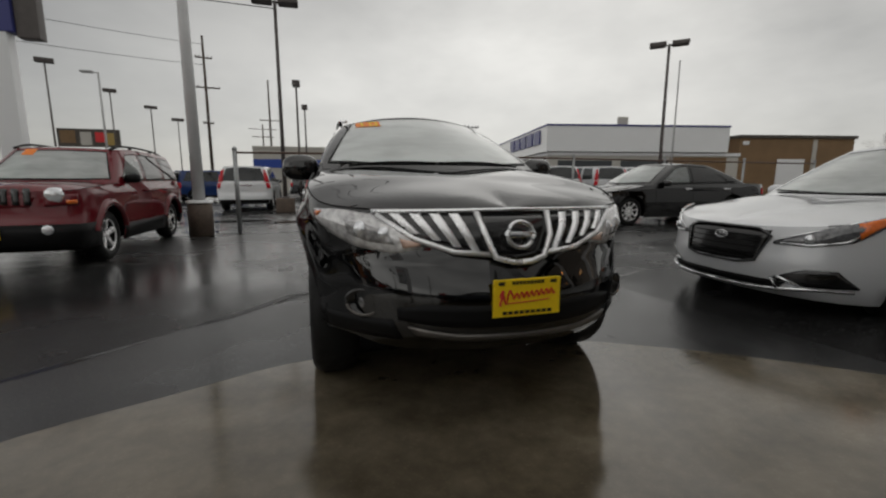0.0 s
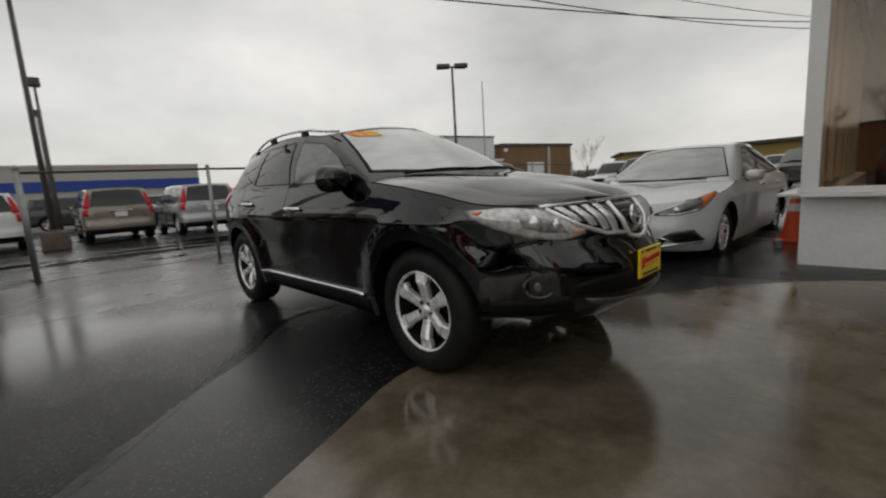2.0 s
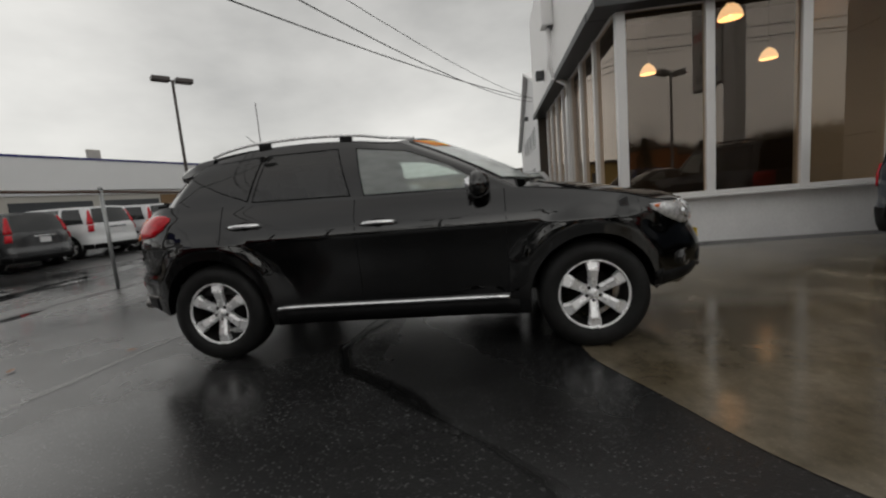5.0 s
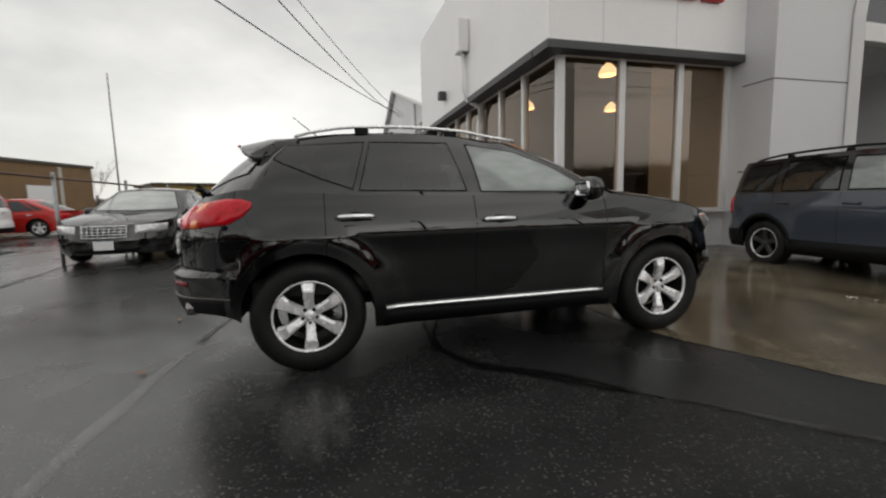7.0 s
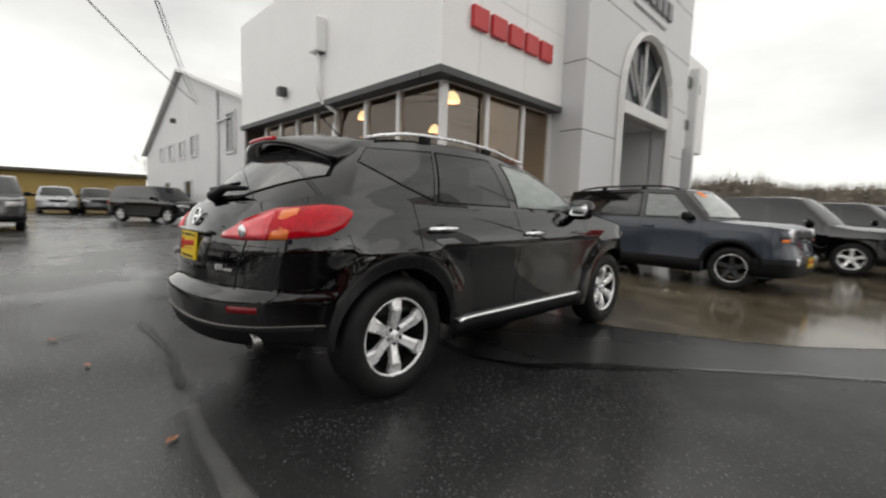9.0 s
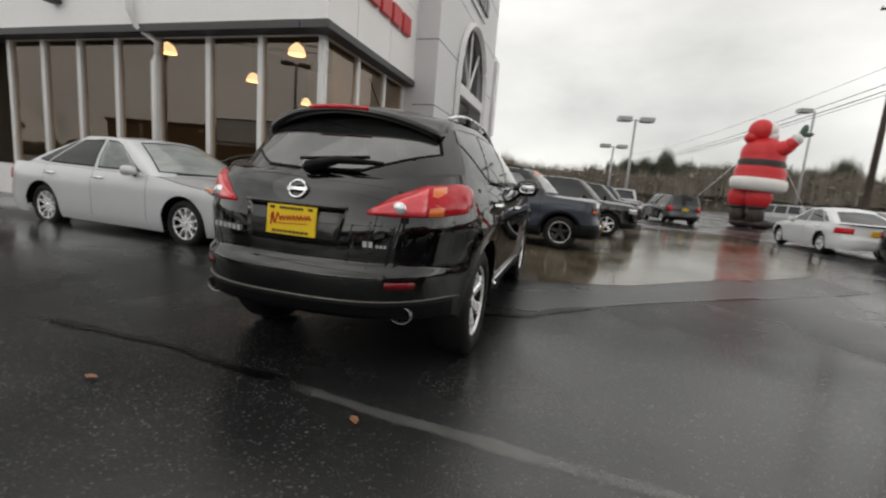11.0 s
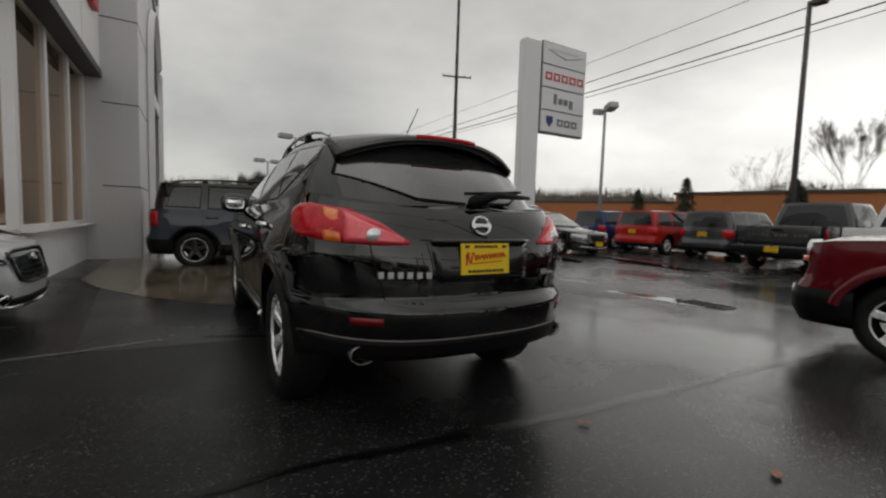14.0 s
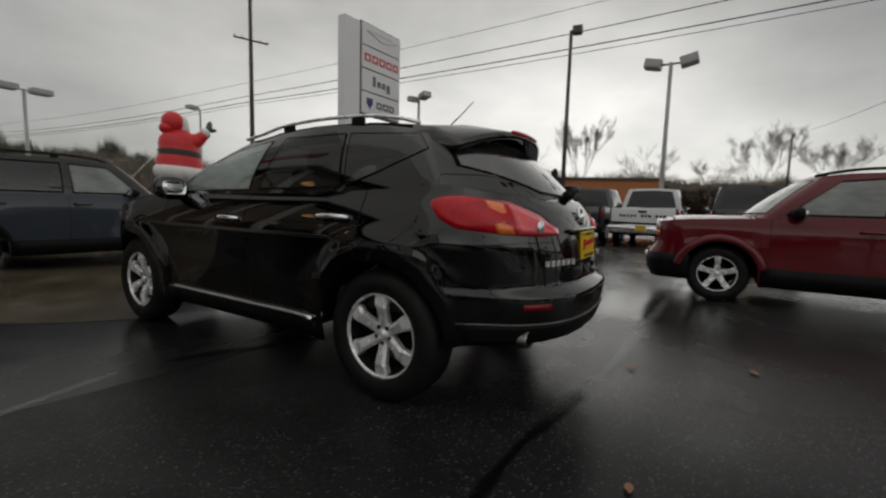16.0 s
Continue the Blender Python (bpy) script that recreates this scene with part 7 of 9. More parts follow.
def pendant(x, y, z):
    o = thing("pendant_lamp", "glowing bell-shaped glass pendant lamp over the showroom", "pendant lamp", "showroom pendant lamps")
    bm = bmesh.new()
    lathe(bm, [(0.0, 0.215), (0.03, 0.22), (0.10, 0.205), (0.20, 0.15), (0.26, 0.085), (0.29, 0.05)], 24, "z")
    part("shade", bm, M["lamp_glass"], o, "ribbed warm glass shade")
    bm = bmesh.new()
    lathe(bm, [(0.29, 0.055), (0.40, 0.05), (0.46, 0.02), (0.46, 0.001)], 16, "z")
    tube(bm, [(0, 0, 0.45), (0, 0, 6.28 - z)], 0.012, 6)
    part("stem", bm, M["pole_dark"], o)
    bm = bmesh.new()
    bmesh.ops.create_uvsphere(bm, u_segments=12, v_segments=8, radius=0.09)
    b = part("bulb", bm, M["lamp_glow"], o)
    b.location = (0, 0, 0.14)
    o.location = (x, y, z)
    return o


for x, y in ((5.7, -5.6), (5.1, -8.2), (9.5, -8.5), (9.7, -5.4), (6.3, -13.2), (10.2, -12.6)):
    pendant(x, y, 4.12)

# entrance tower with an arched portal
TX, TY0, TY1, TZ = 2.20, -6.46, -13.68, 9.4
AY0, AY1, AH, AZ = -8.35, -12.0, 3.95, 6.25       # portal's sides, header, arch top


def arch_z(y):
    c, r = (AY0 + AY1) / 2, (AY0 - AY1) / 2
    t = max(0.0, 1 - ((y - c) / r) ** 2)
    return AH + 0.35 + (AZ - AH - 0.35) * math.sqrt(t)


bm = bmesh.new()
ys = [TY0] + list(np.linspace(AY0, AY1, 41)) + [TY1]
for x, flip in ((TX, False), (TX + 0.45, True)):
    for a, b in zip(ys, ys[1:]):
        in_arch = AY1 - 1e-6 <= min(a, b) and max(a, b) <= AY0 + 1e-6
        if not in_arch:
            grid_mesh(bm, [[(x, a, 0), (x, a, TZ)], [(x, b, 0), (x, b, TZ)]])
        else:
            grid_mesh(bm, [[(x, a, arch_z(a)), (x, a, TZ)], [(x, b, arch_z(b)), (x, b, TZ)]])
for a, b in zip(ys[1:-1], ys[2:-1]):
    grid_mesh(bm, [[(TX, a, arch_z(a)), (TX + 0.45, a, arch_z(a))], [(TX, b, arch_z(b)), (TX + 0.45, b, arch_z(b))]])
for y in (AY0, AY1):
    grid_mesh(bm, [[(TX, y, 0), (TX, y, arch_z(y))], [(TX + 0.45, y, 0), (TX + 0.45, y, arch_z(y))]])
grid_mesh(bm, [[(TX, TY0, 0), (TX, TY0, TZ)], [(TX + 3.0, TY0, 0), (TX + 3.0, TY0, TZ)]])
grid_mesh(bm, [[(TX, TY1, 0), (TX, TY1, TZ)], [(TX + 3.0, TY1, 0), (TX + 3.0, TY1, TZ)]])
grid_mesh(bm, [[(TX, TY0, TZ), (TX, TY1, TZ)], [(TX + 3.0, TY0, TZ), (TX + 3.0, TY1, TZ)]])
bmesh.ops.recalc_face_normals(bm, faces=bm.faces[:])
wall("wall_tower", bm, M["grey_panel"], "tall light-grey metal-panel entrance tower with arched portal")
bm = bmesh.new()
for z in (1.55, 3.15, 4.75, 6.35, 7.95):
    for a, b in ((TY0, AY0), (AY1, TY1)) if z < 6.3 else ((TY0, TY1),):
        box(bm, TX, (a + b) / 2, z, 0.008, abs(a - b), 0.022)
    box(bm, TX + 0.3, TY0, z, 0.6, 0.008, 0.022)
tagged(part("trim_tower_joint", bm, M["soffit"], smooth=False), "dark joints between grey tower panels", "trim", kind="structure")
# portal surround, header, arched window
bm = bmesh.new()
pts = [(TX - 0.03, AY0, 0.1), (TX - 0.03, AY0, arch_z(AY0))] + [(TX - 0.03, y, arch_z(y)) for y in np.linspace(AY0, AY1, 41)] + [(TX - 0.03, AY1, 0.1)]
tube(bm, pts, 0.12, 4)
box(bm, TX + 0.05, (AY0 + AY1) / 2, AH + 0.12, 0.22, AY0 - AY1, 0.34, 0.02)
tagged(part("trim_arch", bm, M["mullion"], smooth=False), "white arched portal surround with a header beam", "trim", kind="structure")
w = thing("window_arch", "arched window with slanting white bars above the entrance", "window", kind="structure")
bm = bmesh.new()
c = bm.verts.new((TX + 0.2, (AY0 + AY1) / 2, AH + 0.3))
ring = [bm.verts.new((TX + 0.2, y, arch_z(y))) for y in np.linspace(AY0, AY1, 41)]
for a, b in zip(ring, ring[1:]):
    bm.faces.new((c, a, b))
part("pane", bm, M["win_far"], w, smooth=False)
for dy in (-0.28, 0.0, 0.28):
    bm = bmesh.new()
    yc = (AY0 + AY1) / 2
    y1 = yc + dy * 4.2
    tube(bm, [(TX + 0.1, yc, AH + 0.3), (TX + 0.1, y1, arch_z(y1) - 0.02)], 0.05, 4)
    part("bar", bm, M["mullion"], w, smooth=False)
# portal depth and inner doors
bm = bmesh.new()
box(bm, TX + 2.9, (AY0 + AY1) / 2, 2.1, 0.1, AY0 - AY1 + 0.4, 4.1)
for y in (AY0 + 0.05, AY1 - 0.05):
    box(bm, TX + 1.7, y, 2.1, 2.4, 0.1, 4.1)
box(bm, TX + 1.7, (AY0 + AY1) / 2, AH + 0.05, 2.4, AY0 - AY1, 0.1)
wall("wall_portal", bm, M["grey_panel"], "grey walls of the recessed entrance")
d = thing("door_1", "glazed white entrance door deep in the portal", "door", kind="structure")
bm = bmesh.new()
box(bm, TX + 2.82, -9.0, 1.25, 0.03, 1.0, 2.3)
part("pane", bm, M["win_far"], d, smooth=False)
bm = bmesh.new()
for y in (-8.46, -9.54):
    box(bm, TX + 2.80, y, 1.25, 0.08, 0.09, 2.4, 0.01)
box(bm, TX + 2.80, -9.0, 2.45, 0.08, 1.17, 0.09, 0.01)
part("frame", bm, M["mullion"], d, smooth=False)
# right wing with a raised white box
bm = bmesh.new()
box(bm, 2.8 + 1.5, -15.9, 5.62, 3.0, 4.5, 3.55)
wall("wall_wing", bm, M["white_panel"], "white box of the showroom's far wing")
bm = bmesh.new()
box(bm, 4.9, -15.9, 1.95, 2.6, 4.3, 3.8)
wall("wall_wing_base", bm, M["soffit"], "dark glazed lower part of the far wing")


def letters(name, label, places, material, thick=0.07):
    """Wall lettering drawn as plain upright bars: (x, y, z, size along y, height)."""
    o = thing(name, label, "sign", kind="")
    for x, y, z, w, h in places:
        part("letter", boxbm(x, y, z, thick, w, h, 0.015), material, o, smooth=False)
    return o


letters("wall_sign", "five raised red blocks as lettering on a white wall", [(FX - 0.05, -3.33 - 0.57 * i, 4.78, 0.45, 0.40) for i in range(5)], M["red_sign"], 0.09)
letters("wall_sign", "small raised grey blocks as lettering high on the tower", [(TX - 0.05, -8.6 - 0.46 * i, 7.35, 0.34, 0.50) for i in range(7)], M["grey_sign"])
letters("wall_sign", "thin grey bar lettering under the tower sign", [(TX - 0.03, -10.0, 6.85, 2.4, 0.12)], M["grey_panel"])
letters("wall_sign", "dull green block lettering on the far wing", [(2.8 - 0.05, -15.6 - 0.42 * i, 6.35, 0.32, 0.40) for i in range(4)], M["green_sign"])
letters("wall_sign", "dark block lettering low on the far wing", [(2.8 - 0.05, -15.5 - 0.50 * i, 4.75, 0.4, 0.34) for i in range(3)], M["grey_sign"])

# downpipe hopper, wall lamp
o = thing("downpipe", "white rain hopper and downpipe on a white wall", "downpipe")
part("hopper", boxbm(7.05, FY + 0.14, 5.25, 0.42, 0.26, 0.78, 0.02), M["white_panel"], o, smooth=False)
bm = bmesh.new()
tube(bm, [(7.05, FY + 0.1, 4.9), (7.05, FY + 0.1, 3.95), (6.95, FY + 0.05, 3.7), (6.7, GY + 0.12, 3.45), (6.85, GY + 0.10, 3.1), (6.85, GY + 0.10, 0.1)], 0.06, 8)
part("pipe", bm, M["white_panel"], o)
part("bracket", boxbm(7.05, FY + 0.06, 4.86, 0.30, 0.14, 0.05, 0.01), M["soffit"], o, smooth=False)
o = thing("wall_lamp", "small dark floodlight fixed to the white wall", "wall lamp")
part("housing", boxbm(9.1, FY + 0.12, 4.28, 0.26, 0.22, 0.24, 0.03), M["soffit"], o, smooth=False)
part("bracket", boxbm(9.1, FY + 0.02, 4.30, 0.10, 0.05, 0.12, 0.01), M["grey_panel"], o, smooth=False)

# gabled white building behind
bm = bmesh.new()
ygb = -3.2
pr = [(12.62, 0), (33.0, 0), (33.0, 4.15), (23.4, 7.9), (12.62, 4.6)]
lo, hi = [bm.verts.new((x, ygb, z)) for x, z in pr], [bm.verts.new((x, ygb - 14, z)) for x, z in pr]
bm.faces.new(lo)
bm.faces.new(hi[::-1])
for i in range(5):
    bm.faces.new((lo[i], lo[(i + 1) % 5], hi[(i + 1) % 5], hi[i]))
bmesh.ops.recalc_face_normals(bm, faces=bm.faces[:])
gb = thing("gabled_building", "white gabled workshop building with a row of windows", "building")
part("wall", bm, M["wall_white"], gb, smooth=False)
bm = bmesh.new()
for (x0, z0), (x1, z1) in (((33.3, 4.1), (23.4, 8.0)), ((23.4, 8.0), (12.62, 4.66))):
    rows = [[(x0, ygb + 0.3, z0 + 0.02), (x0, ygb - 14.2, z0 + 0.02)], [(x1, ygb + 0.3, z1 + 0.02), (x1, ygb - 14.2, z1 + 0.02)]]
    grid_mesh(bm, rows)
    grid_mesh(bm, [[(x0, ygb + 0.3, z0 - 0.12), (x0, ygb + 0.3, z0 + 0.02)], [(x1, ygb + 0.3, z1 - 0.12), (x1, ygb + 0.3, z1 + 0.02)]])
part("roof", bm, M["white_panel"], gb, smooth=False)
for x, z, wd, h in ((28.3, 3.9, 0.9, 0.8), (25.9, 3.85, 1.0, 0.9), (23.6, 3.85, 1.0, 0.9), (21.3, 3.9, 1.1, 1.0), (16.0, 4.0, 1.0, 1.6), (27.0, 1.1, 1.1, 2.2), (22.5, 1.1, 1.2, 2.2)):
    bm = bmesh.new()
    box(bm, x, ygb + 0.01, z, wd, 0.06, h)
    wn_ = part("window", bm, M["win_far"], gb, smooth=False)
    bm = bmesh.new()
    for dx in (-1, 1):
        box(bm, x + dx * wd / 2, ygb + 0.03, z, 0.08, 0.1, h + 0.1)
    for dz in (-1, 1):
        box(bm, x, ygb + 0.03, z + dz * h / 2, wd, 0.1, 0.08)
    part("frame", bm, M["wall_white"], wn_, smooth=False)
bm = bmesh.new()
box(bm, 25.0, ygb + 0.12, 5.55, 0.25, 0.24, 0.25, 0.03)
part("wall_lamp", bm, M["soffit"], gb, smooth=False)
bm = bmesh.new()
tube(bm, [(17.6, ygb + 0.08, 0), (17.6, ygb + 0.08, 5.9)], 0.07, 6)
tube(bm, [(17.6, ygb + 0.08, 4.6), (16.2, ygb + 0.08, 4.6)], 0.05, 6)
part("downpipe", bm, M["wall_white"], gb)

# ---- lamps, poles, fence, signs, far buildings ----


def heads(root, z, n, tilt=0.0, size=(0.62, 0.42, 0.2), arm=0.55, material=None, along="x"):
    for i in range(n):
        s = (-1, 1)[i] if n == 2 else 1
        bm = bmesh.new()
        box(bm, 0, 0, 0, size[0], size[1], size[2], 0.04)
        box(bm, 0, 0, -size[2] / 2 - 0.006, size[0] * 0.8, size[1] * 0.8, 0.014)
        h = part("lamp_head", bm, material or M["pole_dark"], root, smooth=False)
        h.matrix_basis = Matrix.Translation((s * arm, 0, z) if along == "x" else (0, s * arm, z)) @ Matrix.Rotation(radians(s * -tilt), 4, "Y")


def lamp_post(x, y, h, label, n=2, r=0.09, material="pole_dark", block=None, turn=0.0, head=(0.62, 0.42, 0.2), arm=0.55, tilt=0.0):
    o = thing("street_lamp", label, "street lamp", "parking lot lamps")
    z0 = block[1] if block else 0.0
    bm = bmesh.new()
    tube(bm, [(0, 0, z0), (0, 0, h * 0.5), (0, 0, h)], r, 12, 0.7)
    lathe(bm, [(z0, r * 2.2), (z0 + 0.04, r * 2.2), (z0 + 0.06, r * 1.2)], 12, "z")
    part("pole", bm, M[material], o)
    if n:
        bm = bmesh.new()
        tube(bm, [(-arm if n == 2 else 0, 0, h - 0.05), (arm, 0, h - 0.05)], 0.035, 6)
        part("arm", bm, M[material], o)
        heads(o, h, n, tilt, head, arm, M[material])
    if block:
        bm = bmesh.new()
        w = block[0]
        if block[2] == "round":
            lathe(bm, [(0, 0.001), (0, w / 2), (z0 - 0.03, w / 2), (z0, w / 2 - 0.03), (z0, 0.001)], 28, "z")
            bmesh.ops.recalc_face_normals(bm, faces=bm.faces[:])
        else:
            box(bm, 0, 0, z0 / 2, w, w, z0, 0.02)
        part("footing", bm, M["block"], o, "stained round concrete footing" if block[2] == "round" else "stained concrete footing")
    o.matrix_basis = Matrix.Translation((x, y, rise(x, y))) @ Matrix.Rotation(radians(turn), 4, "Z")
    return o


lamp_post(-3.19, 5.75, 9.0, "tall white lamp pole on a stained concrete footing", 2, 0.115, "pole_white", (0.46, 0.67, "round"))
lamp_post(-2.05, 12.6, 7.15, "dark lamp pole with two box heads on a concrete footing", 2, 0.075, "pole_dark", (0.62, 0.5, "square"), 0, (0.66, 0.45, 0.2), 0.42)
lamp_post(-1.7, 17.6, 5.55, "slim dark lamp pole with one head", 1, 0.06, "pole_dark", None, 90, (0.34, 0.34, 0.28), 0.1)
lamp_post(-1.55, 24.5, 5.6, "slim dark lamp pole with one head", 1, 0.06, "pole_dark", None, 90, (0.34, 0.34, 0.28), 0.1)
lamp_post(15.9, 14.3, 7.65, "dark lamp pole with two box heads over the lot", 2, 0.09, "pole_dark", None, -40, (0.75, 0.5, 0.2), 0.5)
lamp_post(-14.25, 1.46, 6.2, "grey lamp pole with two tilted box heads", 2, 0.085, "pole_grey", None, 90, (0.55, 0.5, 0.3), 0.55, 12)
lamp_post(-18.97, -3.42, 9.75, "tall dark wooden-looking pole with one floodlight", 1, 0.115, "pole_dark", None, 100, (0.45, 0.4, 0.36), 0.3)
lamp_post(-17.66, -11.5, 7.15, "grey lamp pole with two tilted box heads", 2, 0.10, "pole_grey", None, 70, (0.62, 0.5, 0.3), 0.55, 12)
lamp_post(-4.9, -26.8, 6.25, "grey lamp pole with two box heads", 2, 0.10, "pole_grey", None, 10, (0.85, 0.6, 0.3), 0.7)
lamp_post(-4.5, -36.5, 5.55, "grey lamp pole with two box heads", 2, 0.10, "pole_grey", None, 10, (0.85, 0.6, 0.3), 0.7)
lamp_post(-17.5, -33.7, 8.5, "grey lamp pole with one arm over the lot", 1, 0.10, "pole_grey", None, 10, (0.85, 0.6, 0.3), 0.7)
lamp_post(-18.1, 32.0, 9.0, "dark lamp pole with clustered heads", 2, 0.07, "pole_dark", None, 20, (0.5, 0.4, 0.3), 0.25)
lamp_post(-16.2, 34.7, 9.0, "grey street lamp with a single arm", 1, 0.09, "pole_grey", None, 180, (0.8, 0.35, 0.16), 0.7)
lamp_post(-18.4, 42.0, 9.0, "dark lamp pole with clustered heads", 2, 0.07, "pole_dark", None, 20, (0.5, 0.4, 0.3), 0.25)
lamp_post(-18.2, 51.0, 9.0, "dark lamp pole with clustered heads", 2, 0.08, "pole_dark", None, 20, (0.6, 0.4, 0.3), 0.3)
lamp_post(-18.4, 61.0, 9.0, "dark lamp pole with clustered heads", 2, 0.08, "pole_dark", None, 20, (0.7, 0.5, 0.35), 0.35)


def utility_pole(x, y, h, arms, label, turn=0.0, r=0.15):
    o = thing("utility_pole", label, "utility pole", "utility poles")
    bm = bmesh.new()
    tube(bm, [(0, 0, 0), (0, 0, h / 2), (0, 0, h)], r, 10, 0.6)
    part("pole", bm, M["wood_pole"], o)
    for z, w in arms:
        bm = bmesh.new()
        box(bm, 0, r * 0.9, z, w, 0.1, 0.12, 0.01)
        for k in (-1, -0.55, 0.55, 1):
            lathe_at = Matrix.Translation((k * w * 0.47, r * 0.9, z + 0.06))
            bmesh.ops.create_cone(bm, cap_ends=True, segments=8, radius1=0.05, radius2=0.035, depth=0.14, matrix=lathe_at @ Matrix.Translation((0, 0, 0.07)))
        part("crossarm", bm, M["wood_pole"], o, smooth=False)
    o.matrix_basis = Matrix.Translation((x, y, 0)) @ Matrix.Rotation(radians(turn), 4, "Z")
    return o


utility_pole(-19.26, -29.25, 21.0, [(13.75, 2.6)], "tall wooden utility pole with one crossarm", -20, 0.20)
utility_pole(-10.9, 43.0, 14.5, [(12.6, 1.4), (9.9, 2.4), (6.6, 0.9)], "wooden utility pole with several crossarms", 10, 0.17)
utility_pole(-11.4, 90.0, 12.2, [(11.3, 5.0), (9.8, 4.0)], "far wooden utility pole with crossarms", 5, 0.2)
utility_pole(-8.0, 70.0, 16.5, [(10.5, 3.0)], "far wooden utility pole", 5, 0.2)


def cable(a, b, sag, label="thin black cable strung overhead across the lot", r=0.016):
    bm = bmesh.new()
    a, b = Vector(a), Vector(b)
    pts = []
    for k in range(25):
        t = k / 24
        p = a.lerp(b, t)
        p.z -= sag * 4 * t * (1 - t)
        pts.append(p)
    tube(bm, pts, r, 5)
    return tagged(part("cable", bm, M["wire"]), label, "cable", "overhead cables")


# service cables to the gabled building and lines along the road
cable((21.0, ygb + 0.05, 6.0), (-30.0, 18.0, 7.9), 1.75)
cable((20.3, ygb + 0.1, 5.7), (-30.0, 12.3, 9.2), 2.7, r=0.012)
cable((20.1, ygb + 0.1, 5.85), (-30.0, 12.9, 10.2), 2.5, r=0.009)
utility_pole(-30.0, 12.6, 10.8, [(10.1, 1.6), (9.1, 1.6)], "wooden utility pole beside the street")
utility_pole(-30.0, 18.0, 9.2, [(8.6, 1.8)], "wooden utility pole beside the street")
utility_pole(-57.0, 10.0, 10.0, [(9.5, 1.8)], "far wooden utility pole among bare trees")
cable((-57.0, 10.0, 9.6), (-2.05, 12.6, 6.9), 0.6)
for dx, z, z1, rr in ((-0.6, 9.6, 14.2, 0.025), (0.6, 9.0, 12.4, 0.03), (0.3, 8.8, 12.1, 0.018), (0.0, 10.6, 15.6, 0.014)):
    cable((-19.26 + dx * 0.3, -29.25, z), (-24.0 + dx, 40.0, z1), 0.8, r=rr)
    cable((-19.26 + dx * 0.3, -29.25, z), (-12.0 + dx, -110.0, z + 1.0), 1.2, r=rr)
for z in (13.5, 11.7):
    cable((-10.8, 42.0, z), (-40.0, 20.0, z - 1.0), 0.7, r=0.02)

# chain-link fence with steel posts
f = thing("fence", "open pipe fence with steel posts and a rusty top rail", "fence")
FYY = 6.05
for x in (-2.52, 0.18, 2.88, 5.60, 8.5, 11.4, 14.3):
    bm = bmesh.new()
    tube(bm, [(x, FYY, rise(x, FYY)), (x, FYY, 1.76)], 0.032 if x > -2 else 0.045, 10)
    bmesh.ops.create_uvsphere(bm, u_segments=10, v_segments=6, radius=0.04 if x > -2 else 0.055, matrix=Matrix.Translation((x, FYY, 1.77)))
    part("post", bm, M["fence_metal"], f)
bm = bmesh.new()
tube(bm, [(-2.52, FYY, 1.70), (0.18, FYY, 1.72), (6, FYY, 1.70), (14.3, FYY, 1.68)], 0.022, 8)
part("top_rail", bm, M["rust"], f, "rust-brown top rail")
o = thing("flagpole", "thin bare metal pole behind the fence", "pole")
bm = bmesh.new()
tube(bm, [(9.13, 6.45, 0), (9.13, 6.45, 4.5)], 0.03, 8, 0.6)
part("pole", bm, M["pole_grey"], o)

# traffic cone at the showroom corner


def traffic_cone(x, y, label):
    o = thing("traffic_cone", label, "traffic cone")
    bm = bmesh.new()
    box(bm, 0, 0, 0.02, 0.36, 0.36, 0.04, 0.012)
    lathe(bm, [(0.04, 0.14), (0.06, 0.135), (0.36, 0.075), (0.70, 0.03), (0.71, 0.022), (0.70, 0.001)], 24, "z")
    part("cone_body", bm, M["cone"], o)
    for z0, z1 in ((0.40, 0.50), (0.56, 0.62)):
        bm = bmesh.new()
        ra, rb = 0.075 - (z0 - 0.36) * 0.1324 + 0.002, 0.075 - (z1 - 0.36) * 0.1324 + 0.002
        lathe(bm, [(z0, ra), (z1, rb)], 24, "z")
        part("band", bm, M["reflective"], o)
    o.location = (x, y, rise(x, y))


traffic_cone(4.72, -2.47, "orange traffic cone with white bands by the wall")

bm = bmesh.new()
lathe(bm, [(0.0, 0.001), (0.0, 0.03), (0.10, 0.042), (0.102, 0.044), (0.10, 0.040), (0.01, 0.028), (0.008, 0.001)], 16, "z")
cup = tagged(part("paper_cup", bm, M["reflective"]), "small white paper cup standing by the wall", "cup")
cup.location = (4.05, -2.42, rise(4.05, -2.42))

